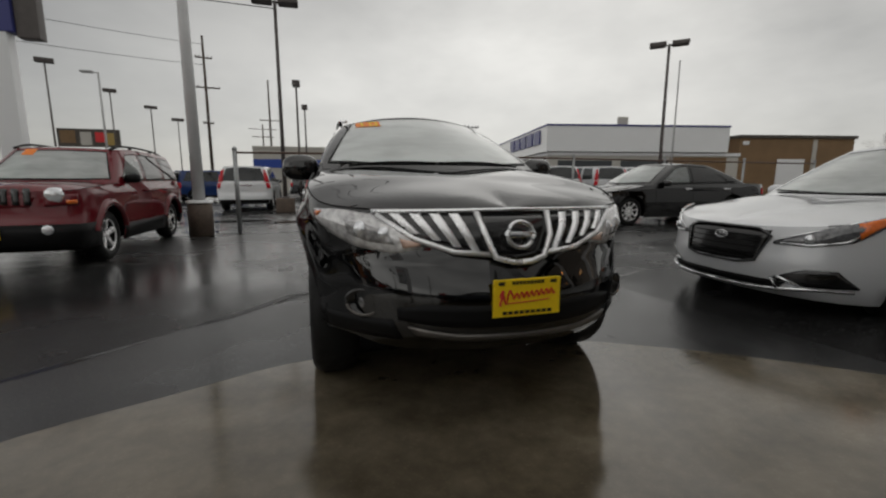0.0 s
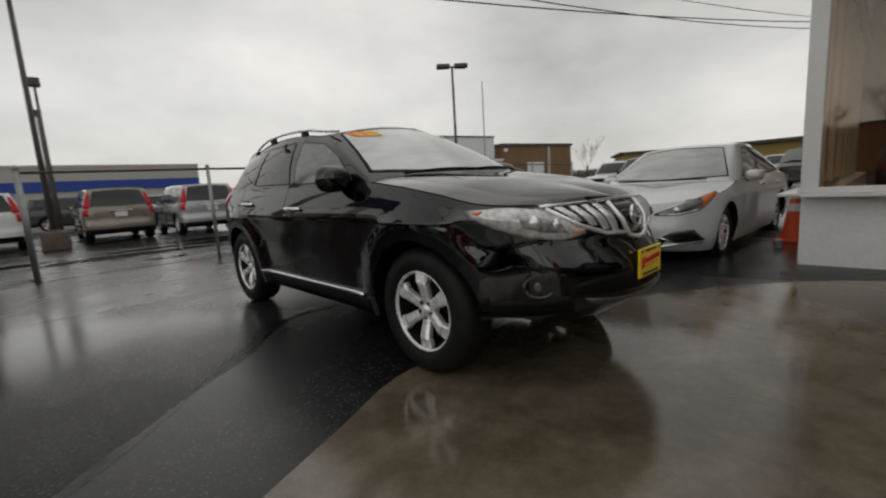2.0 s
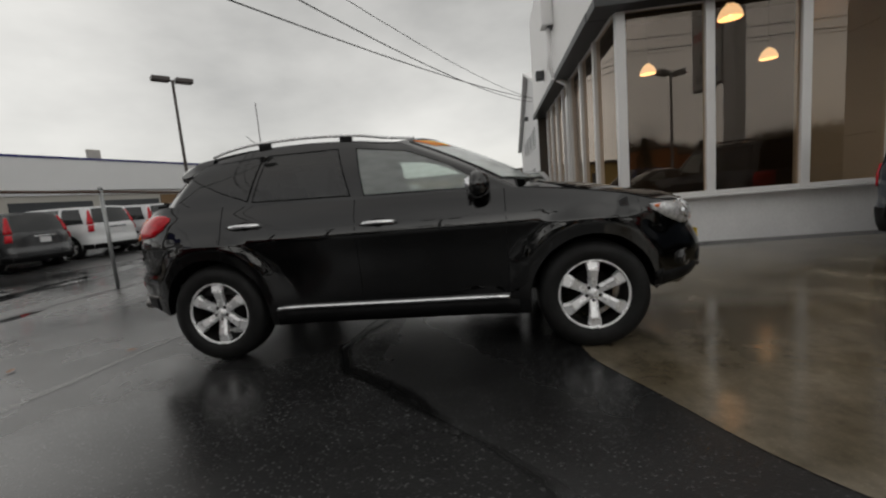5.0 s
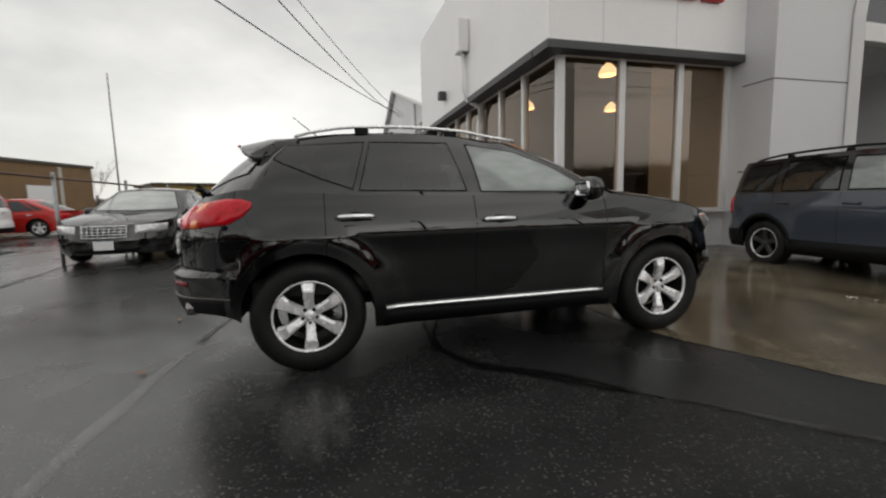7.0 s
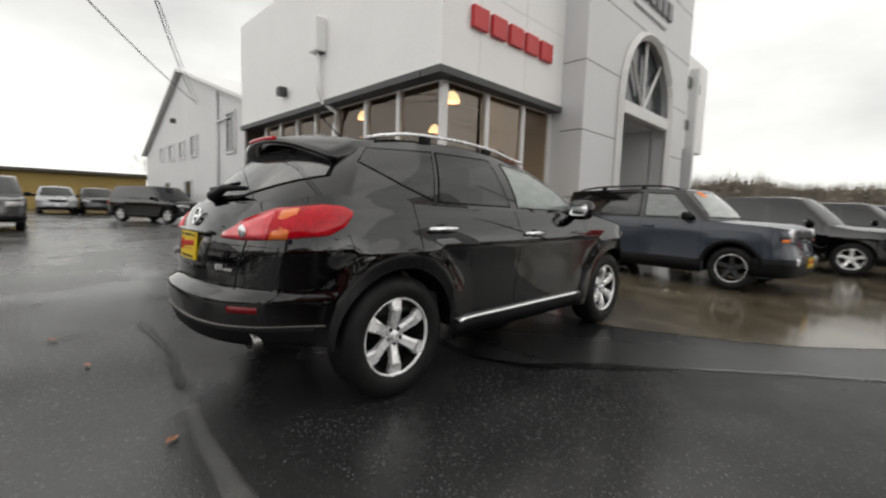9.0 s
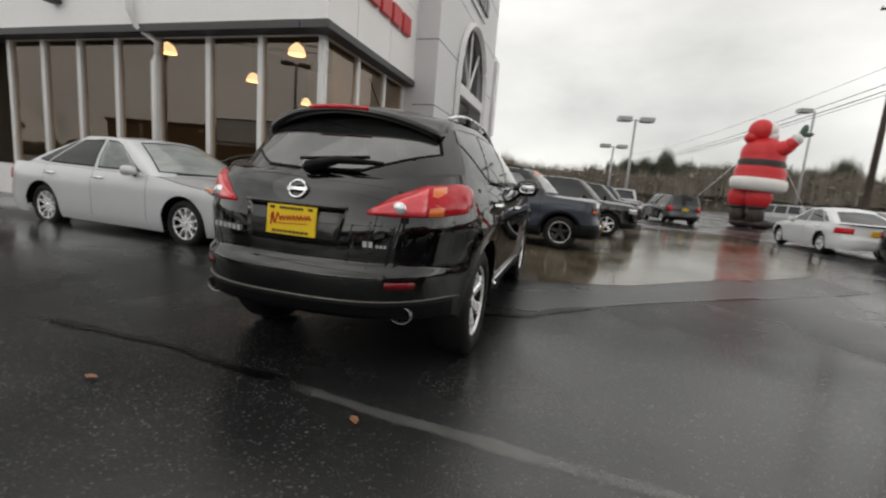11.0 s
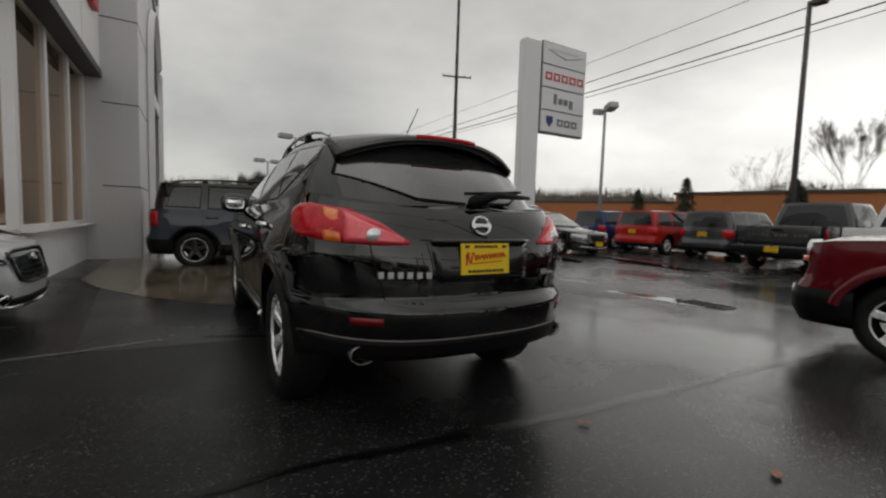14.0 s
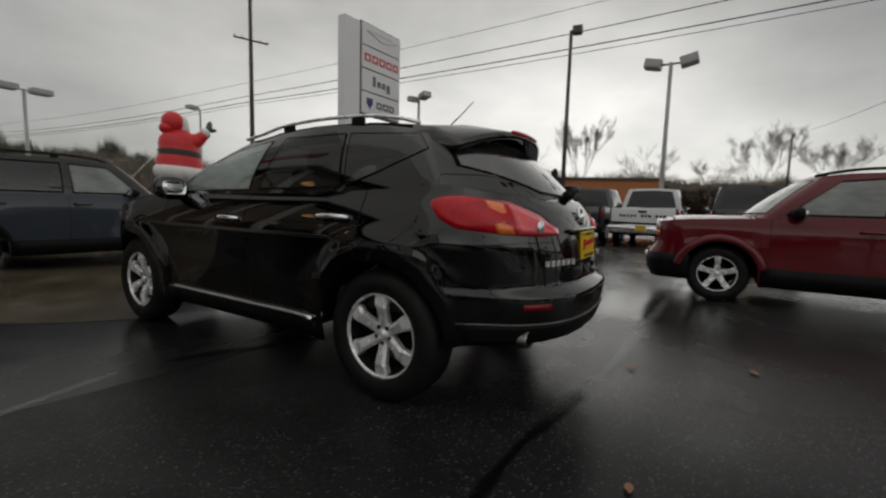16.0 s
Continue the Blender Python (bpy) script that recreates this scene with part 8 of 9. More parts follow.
# brand pylon: tall white blade with four panels of plain bars
o = thing("pylon_sign", "tall white pylon sign with four framed panels", "sign")
ax = Vector((-1.0, 0.03, 0)).normalized()
Bp = Vector((-17.12, -12.62, 0))         # edge far from the blade
mrot = Matrix(((ax.x, -ax.y, 0, 0), (ax.y, ax.x, 0, 0), (0, 0, 1, 0), (0, 0, 0, 1)))
bm = bmesh.new()
box(bm, -3.66, 0.1, 5.08, 1.04, 0.5, 10.16, 0.04)
part("blade", bm, M["sign_white"], o, smooth=False)
for i, z in enumerate((9.69, 8.56, 7.42, 6.29)):
    p = part("panel", boxbm(-1.52, 0, z, 2.98, 0.34, 1.07, 0.02), M["sign_white"], o, smooth=False)
    bars = bmesh.new()
    if i == 0:      # a pale winged stroke
        tube(bars, [(-2.7 + 0.2 * k, -0.178, z - 0.12 + 0.05 * abs(k - 6)) for k in range(13)], 0.035, 5)
        for k in range(8):
            box(bars, -2.4 + 0.24 * k, -0.178, z + 0.22, 0.17, 0.02, 0.10)
        mt = M["grey_panel"]
    elif i == 1:
        for k in range(5):
            x = -2.62 + 0.55 * k
            for dz in (-0.15, 0.15):
                box(bars, x, -0.178, z + dz, 0.42, 0.02, 0.09)
            for dx in (-0.17, 0.17):
                box(bars, x + dx, -0.178, z, 0.09, 0.02, 0.21)
        mt = M["red_sign"]
    elif i == 2:
        for k, (w_, z_, h_) in enumerate(((0.20, 0.04, 0.52), (0.28, -0.04, 0.30), (0.28, -0.04, 0.30), (0.26, -0.12, 0.44))):
            box(bars, -2.12 + 0.37 * k, -0.178, z + z_, w_, 0.02, h_)
        mt = M["green_sign"]
    else:
        for k in range(3):
            for dz in (-0.13, 0.13):
                box(bars, -1.72 + 0.5 * k, -0.178, z + dz, 0.40, 0.02, 0.10)
            for dx in (-0.15, 0.15):
                box(bars, -1.72 + 0.5 * k + dx, -0.178, z, 0.10, 0.02, 0.16)
        mt = M["grey_sign"]
    part("lettering", bars, mt, p, smooth=False)
    if i == 3:
        bm = bmesh.new()
        prism(bm, [(-0.22, 0.27), (0.22, 0.27), (0.22, -0.02), (0.0, -0.28), (-0.22, -0.02)], 0.0, 0.02, Matrix.Translation((-2.45, -0.168, z)) @ Matrix.Rotation(math.pi / 2, 4, "X"))
        part("shield", bm, M["blue_sign"], p, smooth=False)
part("backing", boxbm(-1.52, 0.02, 7.98, 3.02, 0.24, 4.6), M["grey_sign"], o, smooth=False)
o.matrix_basis = Matrix.Translation(Bp) @ mrot

# dark blue sign on a white mast, only partly seen
o = thing("pole_sign", "large dark blue sign box on a white mast", "sign")
part("mast", boxbm(0, 0, 4.0, 0.9, 0.6, 8.0, 0.03), M["sign_white"], o, smooth=False)
part("sign_box", boxbm(-0.85, 0, 9.6, 3.2, 0.7, 3.4, 0.05), M["blue_sign"], o, smooth=False)
part("side_panel", boxbm(1.23, 0.1, 9.4, 0.9, 0.6, 3.4, 0.05), M["pole_dark"], o, smooth=False)
o.matrix_basis = Matrix.Translation((-14.9, 22.0, 0))


def far_house(name, label, x0, y0, x1, y1, depth, h, wall_m, roof_m, windows=(), over=0.2):
    """A plain long building from one corner to another, its depth behind, with a roof edge and real openings."""
    o = thing(name, label, "building")
    a, b = Vector((x0, y0, 0)), Vector((x1, y1, 0))
    L = (b - a).length
    d = (b - a).normalized()
    mm = Matrix(((d.x, -d.y, 0, x0), (d.y, d.x, 0, y0), (0, 0, 1, 0), (0, 0, 0, 1)))
    part("wall", boxbm(L / 2, depth / 2, h / 2, L, depth, h), wall_m, o, smooth=False)
    part("roof", boxbm(L / 2, depth / 2, h + 0.12, L + 2 * over, depth + 2 * over, 0.25, 0.02), roof_m, o, smooth=False)
    for nm, u, z, w, hh, mt in windows:
        part(nm, boxbm(u, -0.02, z, w, 0.1, hh, 0.0), mt, o, smooth=False)
    o.matrix_basis = mm
    return o


# showroom across the lot: white fascia with lettering bars, brown wing
far_house("dealership_building", "low showroom with a deep white fascia and blue edge", 17.05, 27.5, 32.8, 24.12, 27.5, 3.2, M["tan_wall"], M["wall_white"],
          [("window", 3.0, 1.5, 4.5, 2.6, M["win_far"]), ("window", 8.0, 1.5, 4.0, 2.6, M["win_far"]), ("wall_panel", 12.6, 1.6, 4.8, 3.0, M["brick"])], 0.1)
o = thing("fascia_band", "deep white fascia with a blue top edge and blue block lettering", "sign")
d = Vector((32.8 - 17.05, 24.12 - 27.5, 0)).normalized()
mm = Matrix(((d.x, -d.y, 0, 17.05), (d.y, d.x, 0, 27.5), (0, 0, 1, 0), (0, 0, 0, 1)))
part("fascia", boxbm(7.3, 13.8, 4.5, 15.2, 28.2, 2.0), M["sign_white"], o, smooth=False)
part("edge", boxbm(7.3, 13.8, 5.56, 15.3, 28.3, 0.14), M["blue_sign"], o, smooth=False)
for k in range(5):
    part("letter", boxbm(-0.36, 2.3 + 2.3 * k, 4.75, 0.14, 1.75, 1.15, 0.05), M["blue_sign"], o, smooth=False)
for k in range(8):
    part("letter", boxbm(-0.34, 15.6 + 1.2 * k, 4.5, 0.08, 0.8, 0.6, 0.03), M["blue_sign"], o, smooth=False)
for k in range(5):
    w = part("shop_window", boxbm(-0.04, 2.9 + 5.2 * k, 1.6, 0.06, 4.7, 2.7), M["win_far"], o, smooth=False)
    part("window_post", boxbm(-0.06, 0.35 + 5.2 * k, 1.6, 0.1, 0.22, 3.1), M["sign_white"], w, smooth=False)
bn = part("banner", boxbm(-0.14, 3.3, 2.35, 0.06, 3.7, 1.05), M["blue_sign"], o, "blue banner with pale writing", smooth=False)
for z_, w_ in ((2.6, 2.9), (2.35, 2.2), (2.1, 2.6)):
    part("writing", boxbm(-0.18, 3.3, z_, 0.02, w_, 0.1), M["sign_white"], bn, smooth=False)
part("satellite_dish", boxbm(6.2, 0.5, 6.0, 0.9, 0.2, 0.7, 0.1), M["tan_wall"], o, smooth=False)
o.matrix_basis = mm
far_house("brick_wing", "long brown brick wing with a pale door", 32.8, 24.12, 42.7, 22.0, 16.0, 4.7, M["brick"], M["roof_dark"],
          [("door", 4.6, 1.5, 2.4, 3.0, M["sign_white"]), ("downpipe", 6.6, 2.3, 0.35, 4.6, M["tan_wall"]), ("wall_lamp", 0.5, 4.3, 0.5, 0.3, M["sign_white"])], 0.15)
far_house("warehouse", "long tan warehouse with a broad blue stripe", -7.3, 44.0, 9.9, 43.5, 18.0, 4.4, M["tan_wall"], M["tan_wall"], [("stripe", 8.6, 2.9, 17.16, 0.85, M["blue_band"])], 0.05)
far_house("ochre_building", "low ochre building with a dark overhanging roof", 45.0, 9.5, 44.0, -5.0, 10.0, 3.1, M["yellow_wall"], M["roof_dark"], [("window", 3.0, 1.5, 1.2, 1.2, M["win_far"])], 0.7)
far_house("ochre_building", "distant low ochre building behind the lot", 52.0, 20.0, 60.0, 6.0, 10.0, 3.6, M["yellow_wall"], M["roof_dark"], (), 0.5)
far_house("orange_building", "long low orange building across the road", -58.0, -4.8, -53.0, -24.0, 14.0, 4.1, M["orange_wall"], M["roof_dark"], [("window", 12.0, 1.6, 6.0, 2.0, M["win_far"]), ("door", 17.0, 1.4, 2.0, 2.8, M["sign_white"])], 0.15)
far_house("orange_building", "long low orange building beyond the pickups", -60.0, -23.0, -48.0, -46.0, 12.0, 3.6, M["orange_wall"], M["roof_dark"], [("window", 9.0, 1.6, 5.0, 1.6, M["win_far"])], 0.1)
o = thing("billboard", "roadside billboard with a dark patchwork picture", "billboard")
part("board", boxbm(0, 0, 6.4, 6.6, 0.3, 2.2, 0.03), M["roof_dark"], o, smooth=False)
for k, (x, z, w_, h_, mt) in enumerate(((-2.2, 6.5, 1.6, 1.5, "brick"), (-0.3, 6.3, 1.2, 1.6, "tan_wall"), (1.2, 6.5, 1.0, 1.2, "s_red"), (2.4, 6.3, 1.0, 1.5, "yellow_wall"))):
    part("patch", boxbm(x, -0.17, z, w_, 0.03, h_), M[mt], o, smooth=False)
part("post", boxbm(0, 0, 2.6, 0.4, 0.3, 5.3), M["pole_dark"], o, smooth=False)
o.matrix_basis = Matrix.Translation((-28.4, 61.0, 0))

# festive inflatable: one plain mesh
bm = bmesh.new()


def blob(c, r, idx, seg=20, rot=None):
    res = bmesh.ops.create_uvsphere(bm, u_segments=seg, v_segments=seg // 2 + 2, radius=1.0)
    mtx = Matrix.Translation(c) @ (rot or Matrix.Identity(4)) @ Matrix.Diagonal((*r, 1))
    bmesh.ops.transform(bm, matrix=mtx, verts=res["verts"])
    for fc in {f_ for v in res["verts"] for f_ in v.link_faces}:
        fc.material_index = idx
        fc.smooth = True


# jacket in one sweep: white fur hem, red skirt, dark belt, red chest narrowing to the neck
first = len(bm.faces)
rings = lathe(bm, [(2.05, 0.9), (2.10, 1.18), (2.22, 1.33), (2.50, 1.37), (2.74, 1.30), (2.78, 1.20), (3.08, 1.24), (3.36, 1.12), (3.40, 1.10), (3.56, 1.13), (3.72, 1.09), (3.76, 1.06), (4.05, 1.08), (4.40, 1.02), (4.70, 0.82), (4.92, 0.48), (4.95, 0.01)], 28, "z")
for k, ring in enumerate(rings):
    for v in ring:
        v.co.y *= 0.88
        v.co.z += 0.06 * v.co.x * (1 if k < 12 else 0.4)
bm.faces.ensure_lookup_table()
for fc in bm.faces[first:]:
    z = fc.calc_center_median().z - 0.06 * fc.calc_center_median().x
    fc.material_index = 1 if z < 2.77 else 2 if 3.39 < z < 3.75 else 0
    fc.smooth = True
for sx, sy in ((-0.10, 0.30), (0.62, -0.30)):      # trousers and boots, one foot ahead of the other
    blob((sx, sy, 1.72), (0.66, 0.55, 0.72), 0)
    blob((sx + 0.04, sy, 1.18), (0.50, 0.46, 0.16), 2)
    blob((sx, sy, 0.72), (0.44, 0.42, 0.62), 2)
    blob((sx - 0.28, sy, 0.26), (0.66, 0.42, 0.28), 2)
blob((0.30, 0, 5.35), (0.60, 0.62, 0.62), 0)      # hood, face with beard
blob((0.62, 0, 4.98), (0.40, 0.46, 0.34), 0)
blob((-0.12, 0, 5.32), (0.38, 0.45, 0.50), 1)
blob((-0.22, 0, 5.02), (0.36, 0.42, 0.36), 1)
blob((-0.55, 0.45, 4.30), (0.80, 0.42, 0.44), 0, rot=Matrix.Rotation(radians(24), 4, "Y"))      # raised arm, cuff and mitten
blob((-1.02, 0.52, 4.62), (0.42, 0.34, 0.32), 0, rot=Matrix.Rotation(radians(38), 4, "Y"))
blob((-1.24, 0.55, 4.88), (0.26, 0.34, 0.32), 1, rot=Matrix.Rotation(radians(35), 4, "Y"))
blob((-1.46, 0.57, 5.28), (0.17, 0.16, 0.36), 3, rot=Matrix.Rotation(radians(-12), 4, "Y"))
blob((-1.66, 0.57, 5.10), (0.24, 0.14, 0.12), 3, rot=Matrix.Rotation(radians(10), 4, "Y"))
blob((0.25, -0.85, 3.9), (0.38, 0.42, 0.72), 0)
sf = part("inflatable_figure", bm, [M["s_red"], M["s_white"], M["s_black"], M["s_green"]])
sf.matrix_basis = Matrix.Translation((-12.6, -27.4, 0)) @ Matrix.Rotation(radians(-10), 4, "Z") @ Matrix.Scale(1.13, 4)
tagged(sf, "giant red and white inflatable winter figure with raised arm", "inflatable figure")
o = thing("guy_ropes", "thin white ropes holding the inflatable figure", "rope")
for a_, b_ in (((-11.6, -27.4, 4.4), (-8.2, -28.8, 0)), ((-13.6, -27.4, 4.4), (-16.8, -28.8, 0))):
    bm = bmesh.new()
    tube(bm, [a_, b_], 0.02, 5)
    part("rope", bm, M["s_white"], o)

# ---- far woods and trees ----


def wood_belt(name, label, pts, h, seed, material):
    """A belt of leafless woodland: thousands of thin upright twigs over an uneven dark mass."""
    rng = random.Random(seed)
    bm = bmesh.new()
    top = []
    n = 260
    for k in range(n + 1):
        x, y = lerp_poly(pts, k / n)
        hh = h * (0.72 + 0.28 * noise.noise(Vector((k * 0.05, seed, 0))) + 0.10 * noise.noise(Vector((k * 0.33, seed, 3))))
        top.append((x, y, max(1.0, hh)))
    rows = [[Vector((x, y, 0)), Vector((x, y, z * 0.55)), Vector((x * 1.01, y * 1.01, z * 0.76 + rng.uniform(-0.3, 0.3)))] for x, y, z in top]
    grid_mesh(bm, rows)
    for k in range(n * 34):      # tangled clumps over the whole face of the wood
        x, y, z = top[min(n, int(k / 34))]
        f = 1 - rng.uniform(0.002, 0.03)
        x, y = x * f + rng.uniform(-0.8, 0.8), y * f + rng.uniform(-0.8, 0.8)
        c = Vector((x, y, z * rng.uniform(0.05, 0.80)))
        s_ = rng.uniform(0.4, 1.1)
        bm.faces.new([bm.verts.new(c + Vector((rng.uniform(-1, 1), rng.uniform(-1, 1), rng.uniform(-0.9, 0.9))) * s_) for _ in range(3)])
    for k in range(n * 40):      # bare twigs that break the skyline
        x, y, z = top[min(n, int(k / 40))]
        x, y = x * (1 + rng.uniform(-0.03, 0.01)) + rng.uniform(-0.6, 0.6), y * (1 + rng.uniform(-0.03, 0.01)) + rng.uniform(-0.6, 0.6)
        hh = z * rng.triangular(0.78, 1.04, 0.90)
        w = 0.04 + 0.07 * rng.random()
        side = Vector((-y, x, 0)).normalized() * w * (2.5 if rng.random() < 0.3 else 1)
        lean = Vector((rng.uniform(-0.8, 0.8), rng.uniform(-0.8, 0.8), 0))
        b0 = Vector((x, y, z * 0.3))
        vs = [bm.verts.new(b0 - side), bm.verts.new(b0 + side), bm.verts.new(b0 + lean + Vector((0, 0, hh - z * 0.3)))]
        bm.faces.new(vs)
    return tagged(part(name, bm, material), label, "woodland", kind="stuff")


wood_belt("far_woods", "brown leafless woods along the low hill", [(-150, 70), (-140, 0), (-120, -60), (-80, -115), (-20, -140), (40, -135)], 17.0, 3, M["wood_far"])
wood_belt("far_woods", "dark wooded ridge behind the town", [(-75, -140), (-45, -150), (-12, -150)], 21.0, 5, M["conifer"])
wood_belt("far_woods", "low brown wooded ridge behind the lot", [(-14, -150), (20, -145), (60, -120), (100, -90)], 11.0, 6, M["wood_far"])
wood_belt("far_woods", "low bare trees on the horizon", [(-160, 80), (-90, 170), (20, 190), (110, 130), (150, 40)], 5.5, 8, M["wood_far"])


wood_belt("thicket", "dark brown thicket behind the parked pickups", [(-72, -6), (-73, 8), (-70, 26), (-64, 44)], 6.6, 12, M["hedge"])


def bare_tree(x, y, h, label, seed, spread=0.55, depth_most=5):
    """A leafless tree: tapered trunk, limbs and fine twigs."""
    rng = random.Random(seed)
    o = thing("bare_tree", label, "tree", "bare trees")
    bm = bmesh.new()
    tube(bm, [(0, 0, 0), (0.05, 0, h * 0.2), (0.0, 0.05, h * 0.36)], h * 0.024, 8, 0.75)
    part("trunk", bm, M["bark"], o)
    bm = bmesh.new()

    def grow(p, d, length, r, depth):
        mid = p + d * length * 0.5 + Vector((rng.uniform(-1, 1), rng.uniform(-1, 1), rng.uniform(-0.3, 0.6))) * length * 0.08
        end = p + d * length
        tube(bm, [p, mid, end], r, 5 if depth < 2 else 3, 0.55, cap=False)
        if depth >= depth_most:
            return
        for _ in range(4 if depth > 3 else 3):
            t = rng.uniform(0.35, 1.0)
            nd = (d + Vector((rng.uniform(-1, 1), rng.uniform(-1, 1), rng.uniform(-0.1, 0.7))) * spread).normalized()
            grow(p.lerp(end, t), nd, length * rng.uniform(0.5, 0.74), r * 0.70, depth + 1)
    for k in range(6):
        a = 2 * math.pi * k / 6 + rng.uniform(-0.4, 0.4)
        grow(Vector((0, 0, h * rng.uniform(0.24, 0.36))), Vector((math.cos(a) * spread, math.sin(a) * spread, 1)).normalized(), h * 0.34, h * 0.0021, 1)
    part("crown", bm, M["twig"], o)
    o.location = (x, y, 0)
    return o


bare_tree(-43.0, -8.7, 10.0, "large bare winter tree by the road", 1, 0.36, 7)
bare_tree(-57.0, 8.0, 10.5, "wide bare winter tree on the horizon", 2, 0.55, 7)
bare_tree(-58.0, 14.0, 9.6, "wide bare winter tree on the horizon", 3, 0.55, 7)
bare_tree(-66.0, 3.0, 9.0, "bare winter tree beyond the orange building", 4, 0.6, 6)
bare_tree(-60.0, -4.4, 9.5, "dense bare winter tree beyond the orange building", 11, 0.6, 6)
bare_tree(-70.0, -26.0, 12.0, "bare winter tree beyond the orange building", 5)
bare_tree(62.0, 40.0, 8.0, "bare winter tree behind the far lot", 6)
bare_tree(66.0, 32.0, 8.0, "bare winter tree behind the far lot", 7)
bare_tree(58.0, -8.0, 7.0, "bare winter tree behind the ochre building", 9)


def conifer(x, y, h, seed):
    rng = random.Random(seed)
    o = thing("conifer", "dark green conifer at the edge of the lot", "tree", "conifers")
    bm = bmesh.new()
    tube(bm, [(0, 0, 0), (0, 0, h)], 0.12, 6, 0.2)
    part("trunk", bm, M["bark"], o)
    bm = bmesh.new()
    for k in range(620):
        t = rng.random() ** 0.8
        z = h * (0.08 + 0.92 * t)
        R = h * 0.24 * (1 - t) ** 0.85 + 0.08
        a = rng.uniform(0, 2 * math.pi)
        r0 = R * rng.uniform(0.35, 1.05)
        c = Vector((math.cos(a) * r0, math.sin(a) * r0, z - 0.12 * r0))
        d = Vector((math.cos(a), math.sin(a), -0.35)) * rng.uniform(0.16, 0.4)
        s = Vector((-math.sin(a), math.cos(a), 0)) * rng.uniform(0.05, 0.14)
        bm.faces.new([bm.verts.new(c - s - d * 0.4), bm.verts.new(c + s - d * 0.4), bm.verts.new(c + d)])
        bm.faces.new([bm.verts.new(c - d * 0.3 + Vector((0, 0, 0.1))), bm.verts.new(c + s * 0.7), bm.verts.new(c + d * 0.8 - Vector((0, 0, 0.12)))])
    part("crown", bm, M["conifer"], o)
    o.location = (x, y, 0)


conifer(-30.0, -14.0, 4.6, 1)
conifer(-29.0, -7.0, 4.0, 2)
conifer(-38.0, -10.0, 4.4, 3)
conifer(-33.0, -20.0, 4.2, 4)


# ---- puddles, drain, litter ----


def puddle(x, y, rx, ry, turn, seed, label):
    """A still sheet of rain water with a ragged edge."""
    rng = random.Random(seed)
    bm = bmesh.new()
    n = 40
    ph = [rng.uniform(0, 6.28) for _ in range(4)]
    pts = []
    for k in range(n):
        t = 2 * math.pi * k / n
        r = 1 + 0.22 * math.sin(2 * t + ph[0]) + 0.14 * math.sin(3 * t + ph[1]) + 0.10 * math.sin(5 * t + ph[2]) + 0.06 * math.sin(9 * t + ph[3])
        a, b = rx * r * math.cos(t), ry * r * math.sin(t)
        c, s = math.cos(radians(turn)), math.sin(radians(turn))
        px, py = x + a * c - b * s, y + a * s + b * c
        pts.append((px, py))
    wet = bm.verts.layers.float.new("wet")      # 1 in deep water, 0 at the drying edge
    rings = []
    for f, w in ((0.45, 1.0), (0.8, 0.7), (1.15, 0.0)):
        ring = []
        for px, py in pts:
            qx, qy = x + (px - x) * f, y + (py - y) * f
            v = bm.verts.new((qx, qy, rise(qx, qy) + 0.0045))
            v[wet] = w
            ring.append(v)
        rings.append(ring)
    bm.faces.new(rings[0])
    for a, b in zip(rings, rings[1:]):
        for k in range(n):
            bm.faces.new((a[k], b[k], b[(k + 1) % n], a[(k + 1) % n]))
    return tagged(part("puddle", bm, M["water"]), label, "puddle", "puddles", "structure")


M["water"] = mat("rain_water", (0.012, 0.012, 0.012), 0.04, spec=0.95)
wt = M["water"].node_tree
w_at, w_no, w_ad, w_rg = wt.nodes.new("ShaderNodeAttribute"), wt.nodes.new("ShaderNodeTexNoise"), wt.nodes.new("ShaderNodeMath"), wt.nodes.new("ShaderNodeMapRange")
w_at.attribute_name = "wet"
w_no.inputs["Scale"].default_value, w_no.inputs["Detail"].default_value = 4.0, 6
w_ad.operation = "ADD"
w_rg.inputs["From Min"].default_value, w_rg.inputs["From Max"].default_value = 0.5, 0.95
w_co2 = wt.nodes.new("ShaderNodeTexCoord")
wt.links.new(w_co2.outputs["Object"], w_no.inputs["Vector"])
wt.links.new(w_at.outputs["Fac"], w_ad.inputs[0])
wt.links.new(w_no.outputs["Fac"], w_ad.inputs[1])
wt.links.new(w_ad.outputs[0], w_rg.inputs["Value"])
wt.links.new(w_rg.outputs[0], wt.nodes["Principled BSDF"].inputs["Alpha"])
for i, (x, y, rx, ry, turn) in enumerate(((-4.82, 0.32, 0.68, 0.2, 104), (-1.0, 8.3, 1.6, 0.35, 5), (1.2, 9.2, 1.8, 0.4, -4), (-3.6, 8.8, 1.2, 0.3, 8), (-0.2, 6.9, 0.8, 0.16, 0), (1.7, 7.75, 0.7, 0.22, 6), (1.3, 10.3, 1.3, 0.5, 0), (0.8, 5.72, 0.5, 0.09, 4), (-3.2, 6.3, 0.9, 0.2, -12), (-4.8, 7.3, 0.8, 0.25, 5), (4.2, 8.2, 1.7, 0.4, 3), (7.4, 8.8, 1.5, 0.4, -3), (-6.0, -9.0, 1.6, 0.5, 20), (-7.5, -14.5, 2.2, 0.8, 10), (-9.8, -3.2, 1.5, 0.4, 80), (-8.2, -4.9, 0.9, 0.3, 70))):
    puddle(x, y, rx, ry, turn, i + 11, "shallow rain puddle mirroring the grey sky")
o = thing("drain_grate", "dark iron storm drain grate set in the asphalt", "drain grate")
